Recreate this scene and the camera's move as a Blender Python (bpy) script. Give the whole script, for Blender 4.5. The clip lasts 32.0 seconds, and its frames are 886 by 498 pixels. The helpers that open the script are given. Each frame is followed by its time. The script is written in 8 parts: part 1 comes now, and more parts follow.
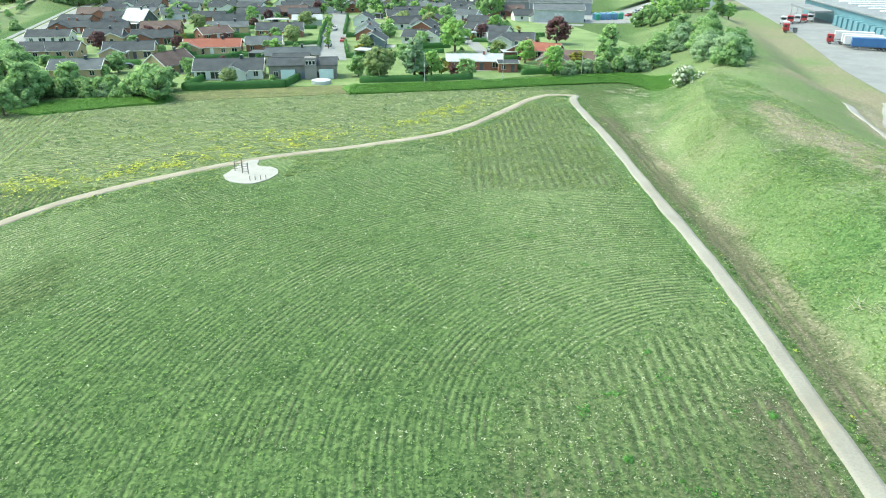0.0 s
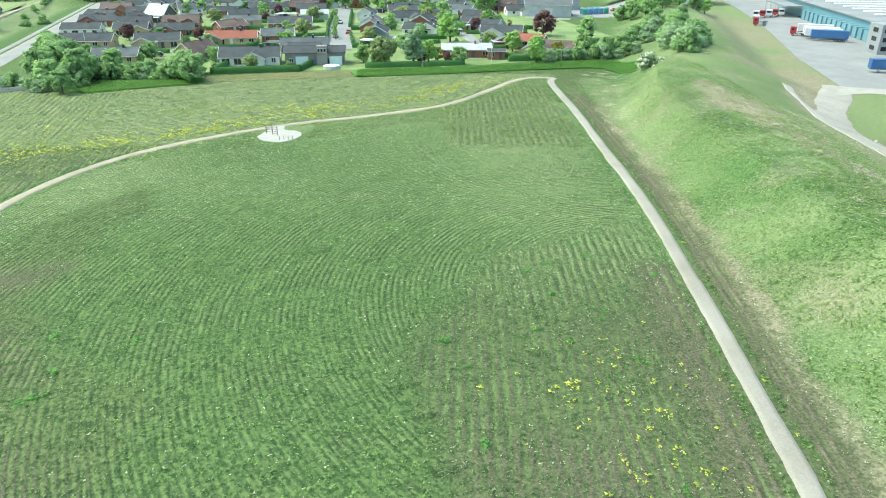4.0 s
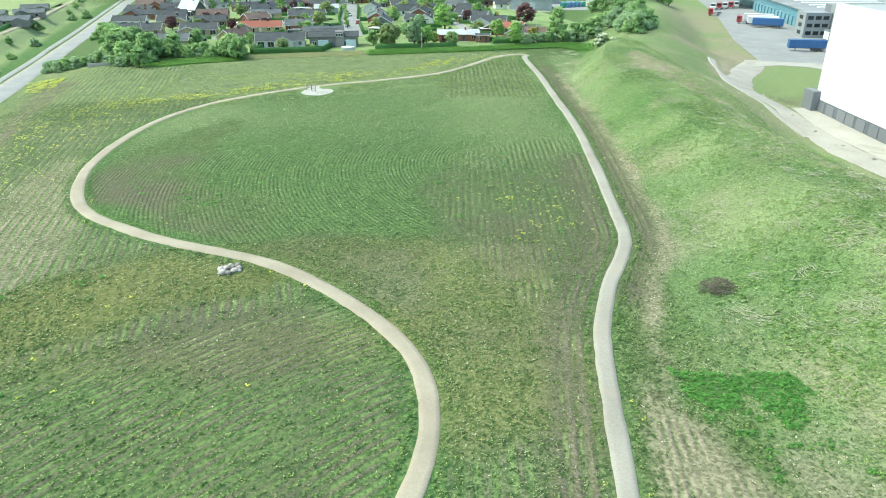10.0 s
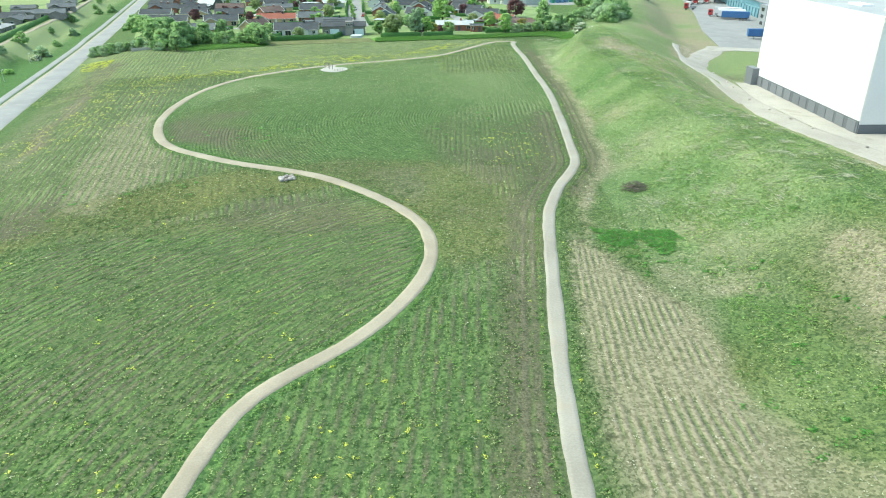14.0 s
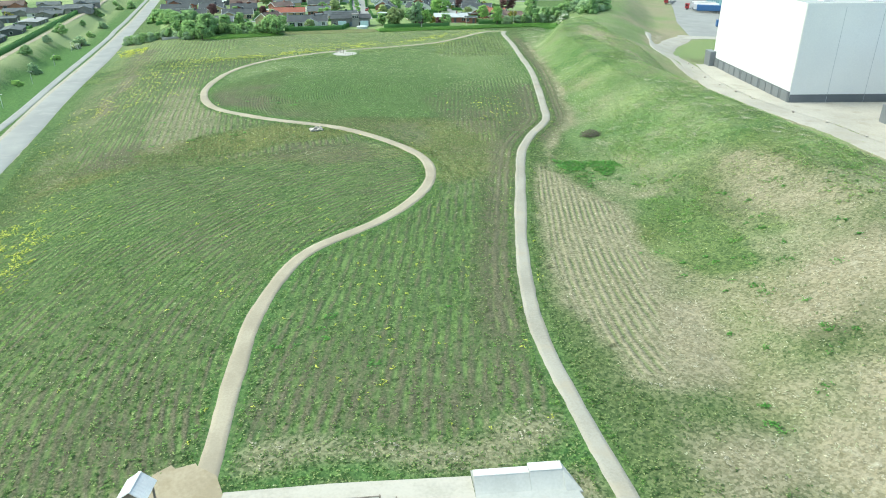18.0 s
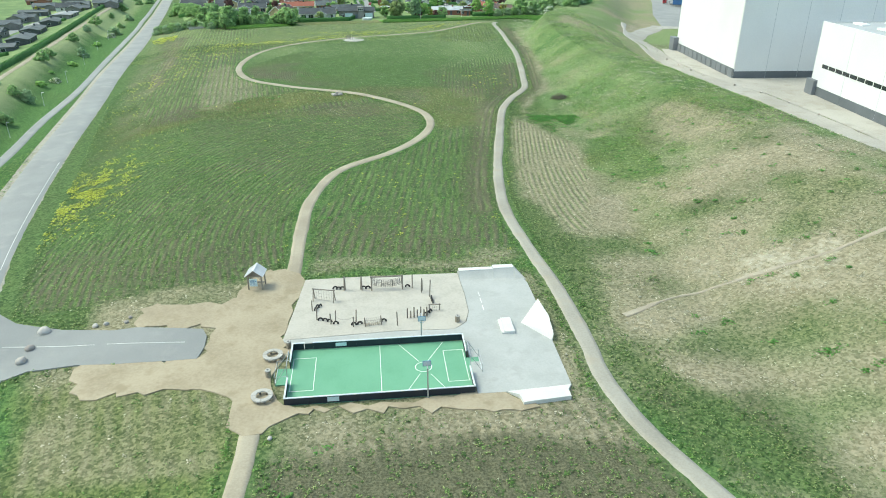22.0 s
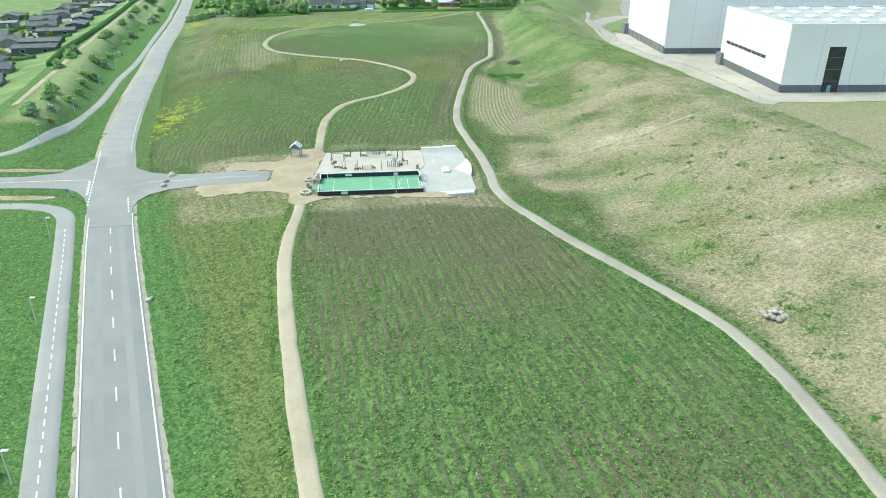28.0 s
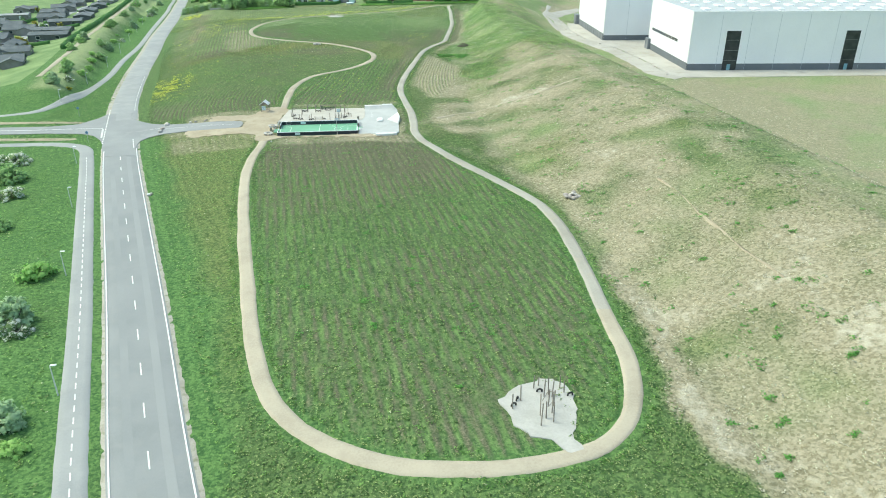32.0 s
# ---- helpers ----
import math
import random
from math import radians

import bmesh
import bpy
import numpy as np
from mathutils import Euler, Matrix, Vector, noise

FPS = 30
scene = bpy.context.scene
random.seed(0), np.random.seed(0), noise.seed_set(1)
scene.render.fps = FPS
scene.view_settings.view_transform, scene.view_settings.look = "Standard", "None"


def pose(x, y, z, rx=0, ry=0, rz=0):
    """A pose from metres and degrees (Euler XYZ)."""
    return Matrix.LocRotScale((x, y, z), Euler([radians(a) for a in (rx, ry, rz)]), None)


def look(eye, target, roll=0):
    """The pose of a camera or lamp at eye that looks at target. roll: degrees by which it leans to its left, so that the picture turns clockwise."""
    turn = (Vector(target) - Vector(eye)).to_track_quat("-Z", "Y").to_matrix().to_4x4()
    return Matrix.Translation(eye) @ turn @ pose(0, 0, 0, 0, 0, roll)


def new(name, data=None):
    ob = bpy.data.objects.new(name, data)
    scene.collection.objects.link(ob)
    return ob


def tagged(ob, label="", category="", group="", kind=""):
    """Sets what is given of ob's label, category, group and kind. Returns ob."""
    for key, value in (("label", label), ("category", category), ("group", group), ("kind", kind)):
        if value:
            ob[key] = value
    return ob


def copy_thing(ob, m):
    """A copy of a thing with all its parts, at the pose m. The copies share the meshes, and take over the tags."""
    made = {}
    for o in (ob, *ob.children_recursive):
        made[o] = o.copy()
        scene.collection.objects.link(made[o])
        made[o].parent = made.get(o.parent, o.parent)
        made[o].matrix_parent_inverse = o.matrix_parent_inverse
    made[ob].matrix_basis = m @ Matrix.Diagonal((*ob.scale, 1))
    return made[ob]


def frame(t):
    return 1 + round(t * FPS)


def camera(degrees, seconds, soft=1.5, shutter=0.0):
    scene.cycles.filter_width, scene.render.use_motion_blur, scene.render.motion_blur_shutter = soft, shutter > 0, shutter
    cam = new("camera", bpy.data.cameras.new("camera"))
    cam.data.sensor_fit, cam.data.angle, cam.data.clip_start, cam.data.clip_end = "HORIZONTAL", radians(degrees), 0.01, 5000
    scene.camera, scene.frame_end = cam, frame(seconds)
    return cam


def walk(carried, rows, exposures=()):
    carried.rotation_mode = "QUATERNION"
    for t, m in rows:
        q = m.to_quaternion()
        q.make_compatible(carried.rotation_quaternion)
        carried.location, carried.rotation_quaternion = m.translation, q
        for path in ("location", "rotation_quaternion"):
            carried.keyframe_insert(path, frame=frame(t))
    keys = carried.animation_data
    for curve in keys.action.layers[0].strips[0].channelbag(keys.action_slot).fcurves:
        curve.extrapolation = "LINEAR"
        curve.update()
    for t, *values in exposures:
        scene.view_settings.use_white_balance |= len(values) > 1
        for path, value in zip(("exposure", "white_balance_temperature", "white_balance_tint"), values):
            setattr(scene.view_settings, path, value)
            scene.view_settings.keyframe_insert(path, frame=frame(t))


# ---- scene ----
from mathutils.geometry import delaunay_2d_cdt

cam = camera(64.75, 32.0, soft=1.0)
EXPOSURE = [(0, 1.38, 7000, -7.5), (8, 1.33, 7000, -7.5), (14, 1.25, 7000, -7.5), (18, 1.19, 7000, -7.5), (20, 0.94, 7000, -7.5), (25, 1.07, 7000, -7.5), (32, 1.12, 7000, -7.5)]
# seconds, x, y, z, yaw, pitch, roll
PATH = [
    (0, 22.36, 125.11, 31.50, -5.101, -24.745, 0.286),
    (1, 22.28, 118.84, 31.96, -5.058, -24.814, 0.251),
    (2, 22.15, 112.50, 32.41, -5.030, -24.874, 0.234),
    (3, 21.90, 105.98, 32.83, -5.031, -24.918, 0.247),
    (4, 21.49, 99.15, 33.29, -5.068, -24.960, 0.264),
    (5, 20.93, 91.91, 33.80, -5.138, -25.011, 0.257),
    (6, 20.32, 84.28, 34.32, -5.205, -25.053, 0.217),
    (7, 19.74, 76.29, 34.75, -5.235, -25.068, 0.146),
    (8, 19.15, 67.96, 35.13, -5.235, -25.060, 0.071),
    (9, 18.49, 59.29, 35.49, -5.222, -25.037, 0.017),
    (10, 17.80, 50.47, 35.75, -5.208, -25.000, -0.033),
    (11, 17.14, 41.72, 35.88, -5.207, -24.955, -0.089),
    (12, 16.45, 33.10, 36.05, -5.233, -24.938, -0.111),
    (13, 15.67, 24.66, 36.37, -5.288, -24.973, -0.067),
    (14, 14.89, 16.44, 36.66, -5.341, -25.015, -0.013),
    (15, 14.22, 8.45, 36.75, -5.366, -25.019, -0.009),
    (16, 13.59, 0.58, 36.81, -5.381, -25.003, -0.044),
    (17, 12.93, -7.33, 37.04, -5.414, -25.001, -0.091),
    (18, 12.21, -15.46, 37.39, -5.455, -25.026, -0.136),
    (19, 11.42, -23.93, 37.76, -5.494, -25.078, -0.165),
    (20, 10.58, -32.73, 38.05, -5.542, -25.114, -0.172),
    (21, 9.72, -41.82, 38.23, -5.611, -25.098, -0.160),
    (22, 8.86, -51.11, 38.40, -5.671, -25.069, -0.143),
    (23, 8.03, -60.52, 38.65, -5.702, -25.067, -0.143),
    (24, 7.18, -69.91, 38.91, -5.746, -25.064, -0.170),
    (25, 6.39, -79.21, 39.08, -5.827, -25.033, -0.220),
    (26, 6.30, -88.59, 39.26, -5.819, -25.001, -0.231),
    (27, 7.53, -98.22, 39.54, -5.622, -25.003, -0.156),
    (28, 10.02, -107.86, 39.90, -5.398, -25.021, -0.067),
    (29, 13.39, -117.33, 40.28, -5.317, -25.033, -0.042),
    (30, 16.75, -127.05, 40.65, -5.336, -25.050, -0.059),
    (31, 19.30, -137.43, 40.97, -5.373, -25.086, -0.080),
    (32, 21.32, -148.22, 41.26, -5.411, -25.132, -0.099),
]
walk(cam, [(t, pose(x, y, z, 90 + p, 0, w) @ pose(0, 0, 0, 0, 0, r)) for t, x, y, z, w, p, r in PATH], EXPOSURE)


# ---- light: bright thin overcast, soft sun from the west ----
SUN_AZ, SUN_EL = radians(285), radians(56)
world = bpy.data.worlds.new("sky")
scene.world = world
world.use_nodes = True
wn = world.node_tree
sky = wn.nodes.new("ShaderNodeTexSky")
sky.sky_type, sky.sun_disc = "NISHITA", False
sky.sun_elevation, sky.sun_rotation = SUN_EL, SUN_AZ
sky.air_density, sky.dust_density, sky.ozone_density = 1.0, 2.5, 1.0
wn.nodes["Background"].inputs["Strength"].default_value = 0.15
wn.links.new(sky.outputs[0], wn.nodes["Background"].inputs["Color"])
sun = new("sun", bpy.data.lights.new("sun", "SUN"))
sun.data.energy, sun.data.angle, sun.data.color = 1.0, radians(28), (1.0, 0.97, 0.9)
sun_way = Vector((math.sin(SUN_AZ) * math.cos(SUN_EL), math.cos(SUN_AZ) * math.cos(SUN_EL), math.sin(SUN_EL)))
sun.matrix_world = look(sun_way * 300, (0, 0, 0))


# ---- materials ----
def nodes_of(name):
    m = bpy.data.materials.new(name)
    m.use_nodes = True
    return m, m.node_tree, m.node_tree.nodes["Principled BSDF"]


def link(tree, a, b):
    tree.links.new(a, b)


def noise_node(tree, scale, detail=4.0, source=None, rough=0.55):
    n = tree.nodes.new("ShaderNodeTexNoise")
    n.inputs["Scale"].default_value, n.inputs["Detail"].default_value, n.inputs["Roughness"].default_value = scale, detail, rough
    if source is None:
        source = tree.nodes.new("ShaderNodeNewGeometry").outputs["Position"]
    link(tree, source, n.inputs["Vector"])
    return n.outputs["Fac"]


def math_node(tree, op, a, b=0.0, c=0.0):
    n = tree.nodes.new("ShaderNodeMath")
    n.operation = op
    for i, v in enumerate((a, b, c)):
        if isinstance(v, (int, float)):
            n.inputs[i].default_value = v
        else:
            link(tree, v, n.inputs[i])
    return n.outputs[0]


def step_node(tree, v, low, high):
    n = tree.nodes.new("ShaderNodeMapRange")
    n.interpolation_type = "SMOOTHSTEP"
    n.inputs["From Min"].default_value, n.inputs["From Max"].default_value = low, high
    link(tree, v, n.inputs["Value"])
    return n.outputs["Result"]


def mix_node(tree, fac, a, b):
    n = tree.nodes.new("ShaderNodeMix")
    n.data_type = "RGBA"
    for sock, v in ((n.inputs[0], fac), (n.inputs[6], a), (n.inputs[7], b)):
        if isinstance(v, (int, float)):
            sock.default_value = v
        elif isinstance(v, tuple):
            sock.default_value = (*v, 1)
        else:
            link(tree, v, sock)
    return n.outputs[2]


def bump_node(tree, bsdf, height, strength, distance):
    n = tree.nodes.new("ShaderNodeBump")
    n.inputs["Strength"].default_value, n.inputs["Distance"].default_value = strength, distance
    link(tree, height, n.inputs["Height"])
    link(tree, n.outputs[0], bsdf.inputs["Normal"])


def surface(name, dark, light, big=0.3, fine=6.0, rough=0.85, metal=0.0, bump=0.3, vary=0.12, stain=None):
    """A surface of two tones: broad patches, fine grain, a change from piece to piece, and a slight relief."""
    m, t, b = nodes_of(name)
    broad, grain = noise_node(t, big), noise_node(t, fine, 6.0)
    both = math_node(t, "ADD", math_node(t, "MULTIPLY", broad, 0.6), math_node(t, "MULTIPLY", grain, 0.4))
    info = t.nodes.new("ShaderNodeObjectInfo").outputs["Random"]
    both = math_node(t, "ADD", both, math_node(t, "MULTIPLY", math_node(t, "SUBTRACT", info, 0.5), vary))
    col = mix_node(t, step_node(t, both, 0.32, 0.68), dark, light)
    if stain:
        col = mix_node(t, math_node(t, "MULTIPLY", step_node(t, noise_node(t, big * 2.7, 5.0), 0.52, 0.72), 0.7), col, stain)
    link(t, col, b.inputs["Base Color"])
    b.inputs["Roughness"].default_value, b.inputs["Metallic"].default_value = rough, metal
    if bump:
        bump_node(t, b, grain, bump, 0.03)
    return m


def foliage(name, dark, light, tip=None, translucent=0.38):
    """Leaves: each piece its own tone between two greens."""
    m, t, b = nodes_of(name)
    geo = t.nodes.new("ShaderNodeNewGeometry")
    info = t.nodes.new("ShaderNodeObjectInfo")
    v = math_node(t, "ADD", math_node(t, "MULTIPLY", geo.outputs["Random Per Island"], 0.6), math_node(t, "MULTIPLY", noise_node(t, 0.5, 3.0, geo.outputs["Position"]), 0.5))
    v = math_node(t, "ADD", v, math_node(t, "MULTIPLY", math_node(t, "SUBTRACT", info.outputs["Random"], 0.5), 0.35))
    col = mix_node(t, step_node(t, v, 0.15, 0.95), dark, light)
    if tip:
        col = mix_node(t, step_node(t, geo.outputs["Random Per Island"], 0.62, 0.7), col, tip)
    link(t, col, b.inputs["Base Color"])
    b.inputs["Roughness"].default_value = 0.7
    b.inputs["Specular IOR Level"].default_value = 0.25
    if translucent:
        through_leaf, both = t.nodes.new("ShaderNodeBsdfTranslucent"), t.nodes.new("ShaderNodeMixShader")
        both.inputs[0].default_value = translucent
        link(t, col, through_leaf.inputs["Color"])
        link(t, b.outputs[0], both.inputs[1])
        link(t, through_leaf.outputs[0], both.inputs[2])
        link(t, both.outputs[0], t.nodes["Material Output"].inputs["Surface"])
    return m


def plain(name, colour, rough=0.5, metal=0.0):
    return surface(name, tuple(c * 0.9 for c in colour), tuple(min(1, c * 1.06) for c in colour), 0.8, 14.0, rough, metal, 0.12, 0.1)


ASPHALT = surface("asphalt_grey", (0.205, 0.222, 0.224), (0.25, 0.266, 0.268), 0.15, 9.0, 0.9, stain=(0.25, 0.263, 0.26))
ASPHALT_PALE = surface("asphalt_pale", (0.245, 0.26, 0.26), (0.31, 0.325, 0.32), 0.12, 8.0, 0.92, stain=(0.34, 0.35, 0.34))
ASPHALT_MID = surface("asphalt_junction", (0.225, 0.24, 0.242), (0.285, 0.3, 0.3), 0.12, 8.0, 0.92, stain=(0.3, 0.312, 0.305))
GRAVEL = surface("path_gravel", (0.3, 0.27, 0.208), (0.41, 0.372, 0.29), 0.2, 5.0, 0.95, bump=0.6, stain=(0.34, 0.305, 0.235))
GRAVEL_GREY = surface("path_grey_gravel", (0.27, 0.26, 0.22), (0.37, 0.36, 0.315), 0.12, 5.0, 0.95, bump=0.6, stain=(0.36, 0.325, 0.255))
SHOULDER = surface("road_shoulder", (0.28, 0.265, 0.22), (0.4, 0.385, 0.33), 0.5, 7.0, 0.95, stain=(0.16, 0.18, 0.09))
SANDY = surface("trodden_sand", (0.29, 0.25, 0.175), (0.4, 0.35, 0.255), 0.22, 3.5, 0.95, bump=0.6, stain=(0.27, 0.23, 0.15))
PLAY_SAND = surface("play_sand", (0.38, 0.365, 0.32), (0.48, 0.465, 0.415), 0.5, 4.0, 0.95, bump=0.7)
CONCRETE = surface("smooth_concrete", (0.37, 0.39, 0.38), (0.45, 0.47, 0.46), 0.25, 5.0, 0.8, stain=(0.35, 0.36, 0.35))
RAMP_PALE = surface("ramp_concrete", (0.6, 0.62, 0.6), (0.72, 0.73, 0.71), 0.5, 6.0, 0.8)
CONCRETE_PALE = surface("pale_concrete", (0.36, 0.355, 0.33), (0.48, 0.475, 0.445), 0.5, 6.0, 0.8)
YARD_GRAVEL = surface("yard_gravel", (0.33, 0.32, 0.285), (0.44, 0.43, 0.39), 0.08, 2.0, 0.95, bump=0.5, stain=(0.3, 0.285, 0.24))
ROAD_WHITE = surface("road_paint", (0.62, 0.64, 0.62), (0.78, 0.8, 0.78), 0.9, 11.0, 0.7)


# ---- shape of the land ----
def smooth(v):
    v = np.clip(v, 0, 1)
    return v * v * (3 - 2 * v)


def crest_x(y):
    """East edge of the top of the earth berm."""
    return np.interp(y, [-300, -60, 190, 237, 277, 305, 333, 379, 448, 499, 569, 700], [79, 82, 82, 87, 92, 101, 118, 136, 157, 169, 187, 225])


def toe_x(y):
    """West foot of the berm."""
    return np.interp(y, [-300, -90, 0, 52, 82, 117, 164, 199, 234, 260, 300, 340, 400, 500, 700], [46, 48, 43, 46, 49, 53, 58, 62, 67, 72, 82, 95, 112, 140, 190])


def road_x(y):
    """Centre line of the main road."""
    return np.interp(y, [-400, -122, -90, -46, -6, 20, 46, 94, 152, 199, 290, 379, 419, 600, 900], [78, -1.2, -9, -20.3, -30.5, -36, -41, -48, -57.5, -65.5, -77, -90, -96, -122, -165])


def grid(x, y):
    """From metres to the plan grid, left skewed and stretched by an earlier fit to the camera's view."""
    v = (np.asarray(y, float) - 0.07) / 0.8538
    return (np.asarray(x, float) - 0.14 + 0.0307 * v) / 1.0241, v


def site(u, v):
    """From the plan grid to metres, undoing the skew and stretch of that earlier view fit."""
    return 1.0241 * u - 0.0307 * v + 0.14, 0.8538 * v + 0.07


def land_z(x, y):
    """Height of the land, which falls gently to the north."""
    x, y = grid(x, y)
    off = x - road_x(y)
    z = 1.6 * smooth((y - 40) / 130) - 0.6 * smooth((-y - 20) / 120)
    z = z + 1.1 * np.exp(-(((x - 10) / 42) ** 2) - ((y - 195) / 55) ** 2)
    low = -2.1
    z = low + (z - low) * smooth((off - 4) / 24)
    # level ground of the court, a little below the fields
    z = z - 0.4 * smooth((x + 22) / 14) * smooth((42 - x) / 12) * smooth((y + 18) / 12) * smooth((44 - y) / 14)
    # noise bank west of the cycle path
    bank = smooth((-12.5 - off) / 8) * (1 - smooth((-off - 19.5) / 32)) * smooth((y - 42) / 22)
    z = z + 4.6 * bank
    # earth berm on the east side, and the low yard behind it
    toe, top, far = toe_x(y), crest_x(y) - 8, crest_x(y)
    s = np.clip((x - toe) / (top - toe), 0, 1)
    rise = 1 - (1 - s ** np.interp(y, [45, 85, 300, 340], [1.1, 1.75, 1.6, 1.2])) ** 1.25
    z = z + (8.3 - z) * rise
    fall = np.interp(y, [200, 240, 310, 345], [20, 40, 40, 21])
    z = z + (-6.1 + 0.0163 * np.clip(y, -400, 700) - z) * smooth((x - far) / fall)
    return z - 0.0163 * np.clip(y, -400, 700)


# ---- helpers for building ----
def from_lists(name, verts, faces, material=None, smooth_faces=False):
    me = bpy.data.meshes.new(name)
    me.from_pydata(verts, [], faces)
    if material:
        me.materials.append(material)
    if smooth_faces:
        me.polygons.foreach_set("use_smooth", [True] * len(me.polygons))
    me.update()
    return me


def from_arrays(name, verts, tris, material, lean=None):
    """A triangle mesh from numpy arrays, its shading normals leaning as given."""
    me = bpy.data.meshes.new(name)
    me.vertices.add(len(verts))
    me.vertices.foreach_set("co", np.asarray(verts, np.float32).ravel())
    n = len(tris)
    me.loops.add(n * 3)
    me.loops.foreach_set("vertex_index", np.asarray(tris, np.int32).ravel())
    me.polygons.add(n)
    me.polygons.foreach_set("loop_start", np.arange(0, n * 3, 3, dtype=np.int32))
    me.materials.append(material)
    me.update(calc_edges=True)
    if lean is not None:
        me.normals_split_custom_set_from_vertices(lean)
    return me


def face_out(verts, tris, way):
    """Turns triangles so that their front looks along the given directions."""
    a, b, c = verts[tris[:, 0]], verts[tris[:, 1]], verts[tris[:, 2]]
    back = (np.cross(b - a, c - a) * way[tris[:, 0]]).sum(1) < 0
    tris = tris.copy()
    tris[back] = tris[back][:, ::-1]
    return tris


def to_mesh(name, bm, material):
    me = bpy.data.meshes.new(name)
    bm.to_mesh(me)
    bm.free()
    if material:
        me.materials.append(material)
    return me


def part(name, bm, material, parent, label="", at=None):
    """Links a bmesh or a mesh as one object under a thing or a part."""
    me = to_mesh(name, bm, material) if isinstance(bm, bmesh.types.BMesh) else bm
    ob = new(name, me)
    ob.parent = parent
    if at is not None:
        ob.matrix_basis = at
    return tagged(ob, label)


def thing(name, label, category, m=None, group="", kind="", data=None):
    ob = new(name, data)
    if m is not None:
        ob.matrix_basis = m
    return tagged(ob, label, category, group, kind)


def box(bm, x0, x1, y0, y1, z0, z1, bevel=0.0, m=None):
    made = bmesh.ops.create_cube(bm, size=1.0)["verts"]
    for v in made:
        v.co = Vector((x0 + (v.co.x + 0.5) * (x1 - x0), y0 + (v.co.y + 0.5) * (y1 - y0), z0 + (v.co.z + 0.5) * (z1 - z0)))
        if m is not None:
            v.co = m @ v.co
    if bevel:
        edges = list({e for v in made for e in v.link_edges})
        bmesh.ops.bevel(bm, geom=edges, offset=bevel, segments=1, affect="EDGES")
    return bm


def boxed(x0, x1, y0, y1, z0, z1, bevel=0.0, m=None):
    return box(bmesh.new(), x0, x1, y0, y1, z0, z1, bevel, m)


def rod(bm, a, b, r0, r1=None, seg=8):
    """A round bar from a to b."""
    a, b = Vector(a), Vector(b)
    r1 = r0 if r1 is None else r1
    turn = (b - a).to_track_quat("Z", "Y").to_matrix().to_4x4()
    m = Matrix.Translation((a + b) / 2) @ turn
    bmesh.ops.create_cone(bm, cap_ends=True, segments=seg, radius1=r0, radius2=r1, depth=(b - a).length, matrix=m)
    return bm


def rodded(a, b, r0, r1=None, seg=8):
    return rod(bmesh.new(), a, b, r0, r1, seg)


def gz(x, y):
    return float(land_z(x, y))


def spline(points, step=1.2):
    """Points along a Catmull-Rom curve."""
    p = np.array(points, float)
    p = np.vstack([2 * p[0] - p[1], p, 2 * p[-1] - p[-2]])
    out = []
    for i in range(1, len(p) - 2):
        a, b, c, d = p[i - 1 : i + 3]
        n = max(2, int(np.linalg.norm(c - b) / step))
        for k in range(n):
            u = k / n
            out.append(0.5 * (2 * b + (c - a) * u + (2 * a - 5 * b + 4 * c - d) * u * u + (3 * b - a - 3 * c + d) * u**3))
    out.append(p[-2])
    return np.array(out)


def normals_of(line):
    d = np.gradient(line, axis=0)
    d /= np.linalg.norm(d, axis=1)[:, None] + 1e-9
    return np.stack([-d[:, 1], d[:, 0]], 1)


def ribbon(name, line, width, material, lift=0.05, wobble=0.0, shift=0.0, crown=0.03):
    """A strip laid along a line on the land, with turned-down edges."""
    n = normals_of(line)
    rng = np.random.RandomState(len(line))
    rows = []
    wl = np.convolve(rng.normal(0, wobble, len(line) + 6), np.ones(5) / 2.2, "same")[: len(line)]
    wr = np.convolve(rng.normal(0, wobble, len(line) + 6), np.ones(5) / 2.2, "same")[: len(line)]
    for f, dz in ((-1.08, -0.12), (-1, 0), (-0.5, crown * 0.8), (0, crown), (0.5, crown * 0.8), (1, 0), (1.08, -0.12)):
        w = width / 2 * f + shift + (wl if f < 0 else wr if f > 0 else 0)
        q = line + n * np.reshape(w, (-1, 1))
        rows.append(np.column_stack([q, land_z(q[:, 0], q[:, 1]) + lift + dz]))
    k, m = len(rows), len(line)
    verts = np.stack(rows, 1).reshape(-1, 3)
    faces = [(i * k + j, (i + 1) * k + j, (i + 1) * k + j + 1, i * k + j + 1) for i in range(m - 1) for j in range(k - 1)]
    faces = [f[::-1] for f in faces]
    return from_lists(name, verts.tolist(), faces, material, True)


def inside(px, py, poly):
    """Which points lie in a polygon."""
    px, py = np.asarray(px, float), np.asarray(py, float)
    res = np.zeros(px.shape, bool)
    q = np.array(poly, float)
    for (x0, y0), (x1, y1) in zip(q, np.roll(q, -1, 0)):
        cut = ((y0 > py) != (y1 > py)) & (px < (x1 - x0) * (py - y0) / (y1 - y0 + 1e-12) + x0)
        res ^= cut
    return res


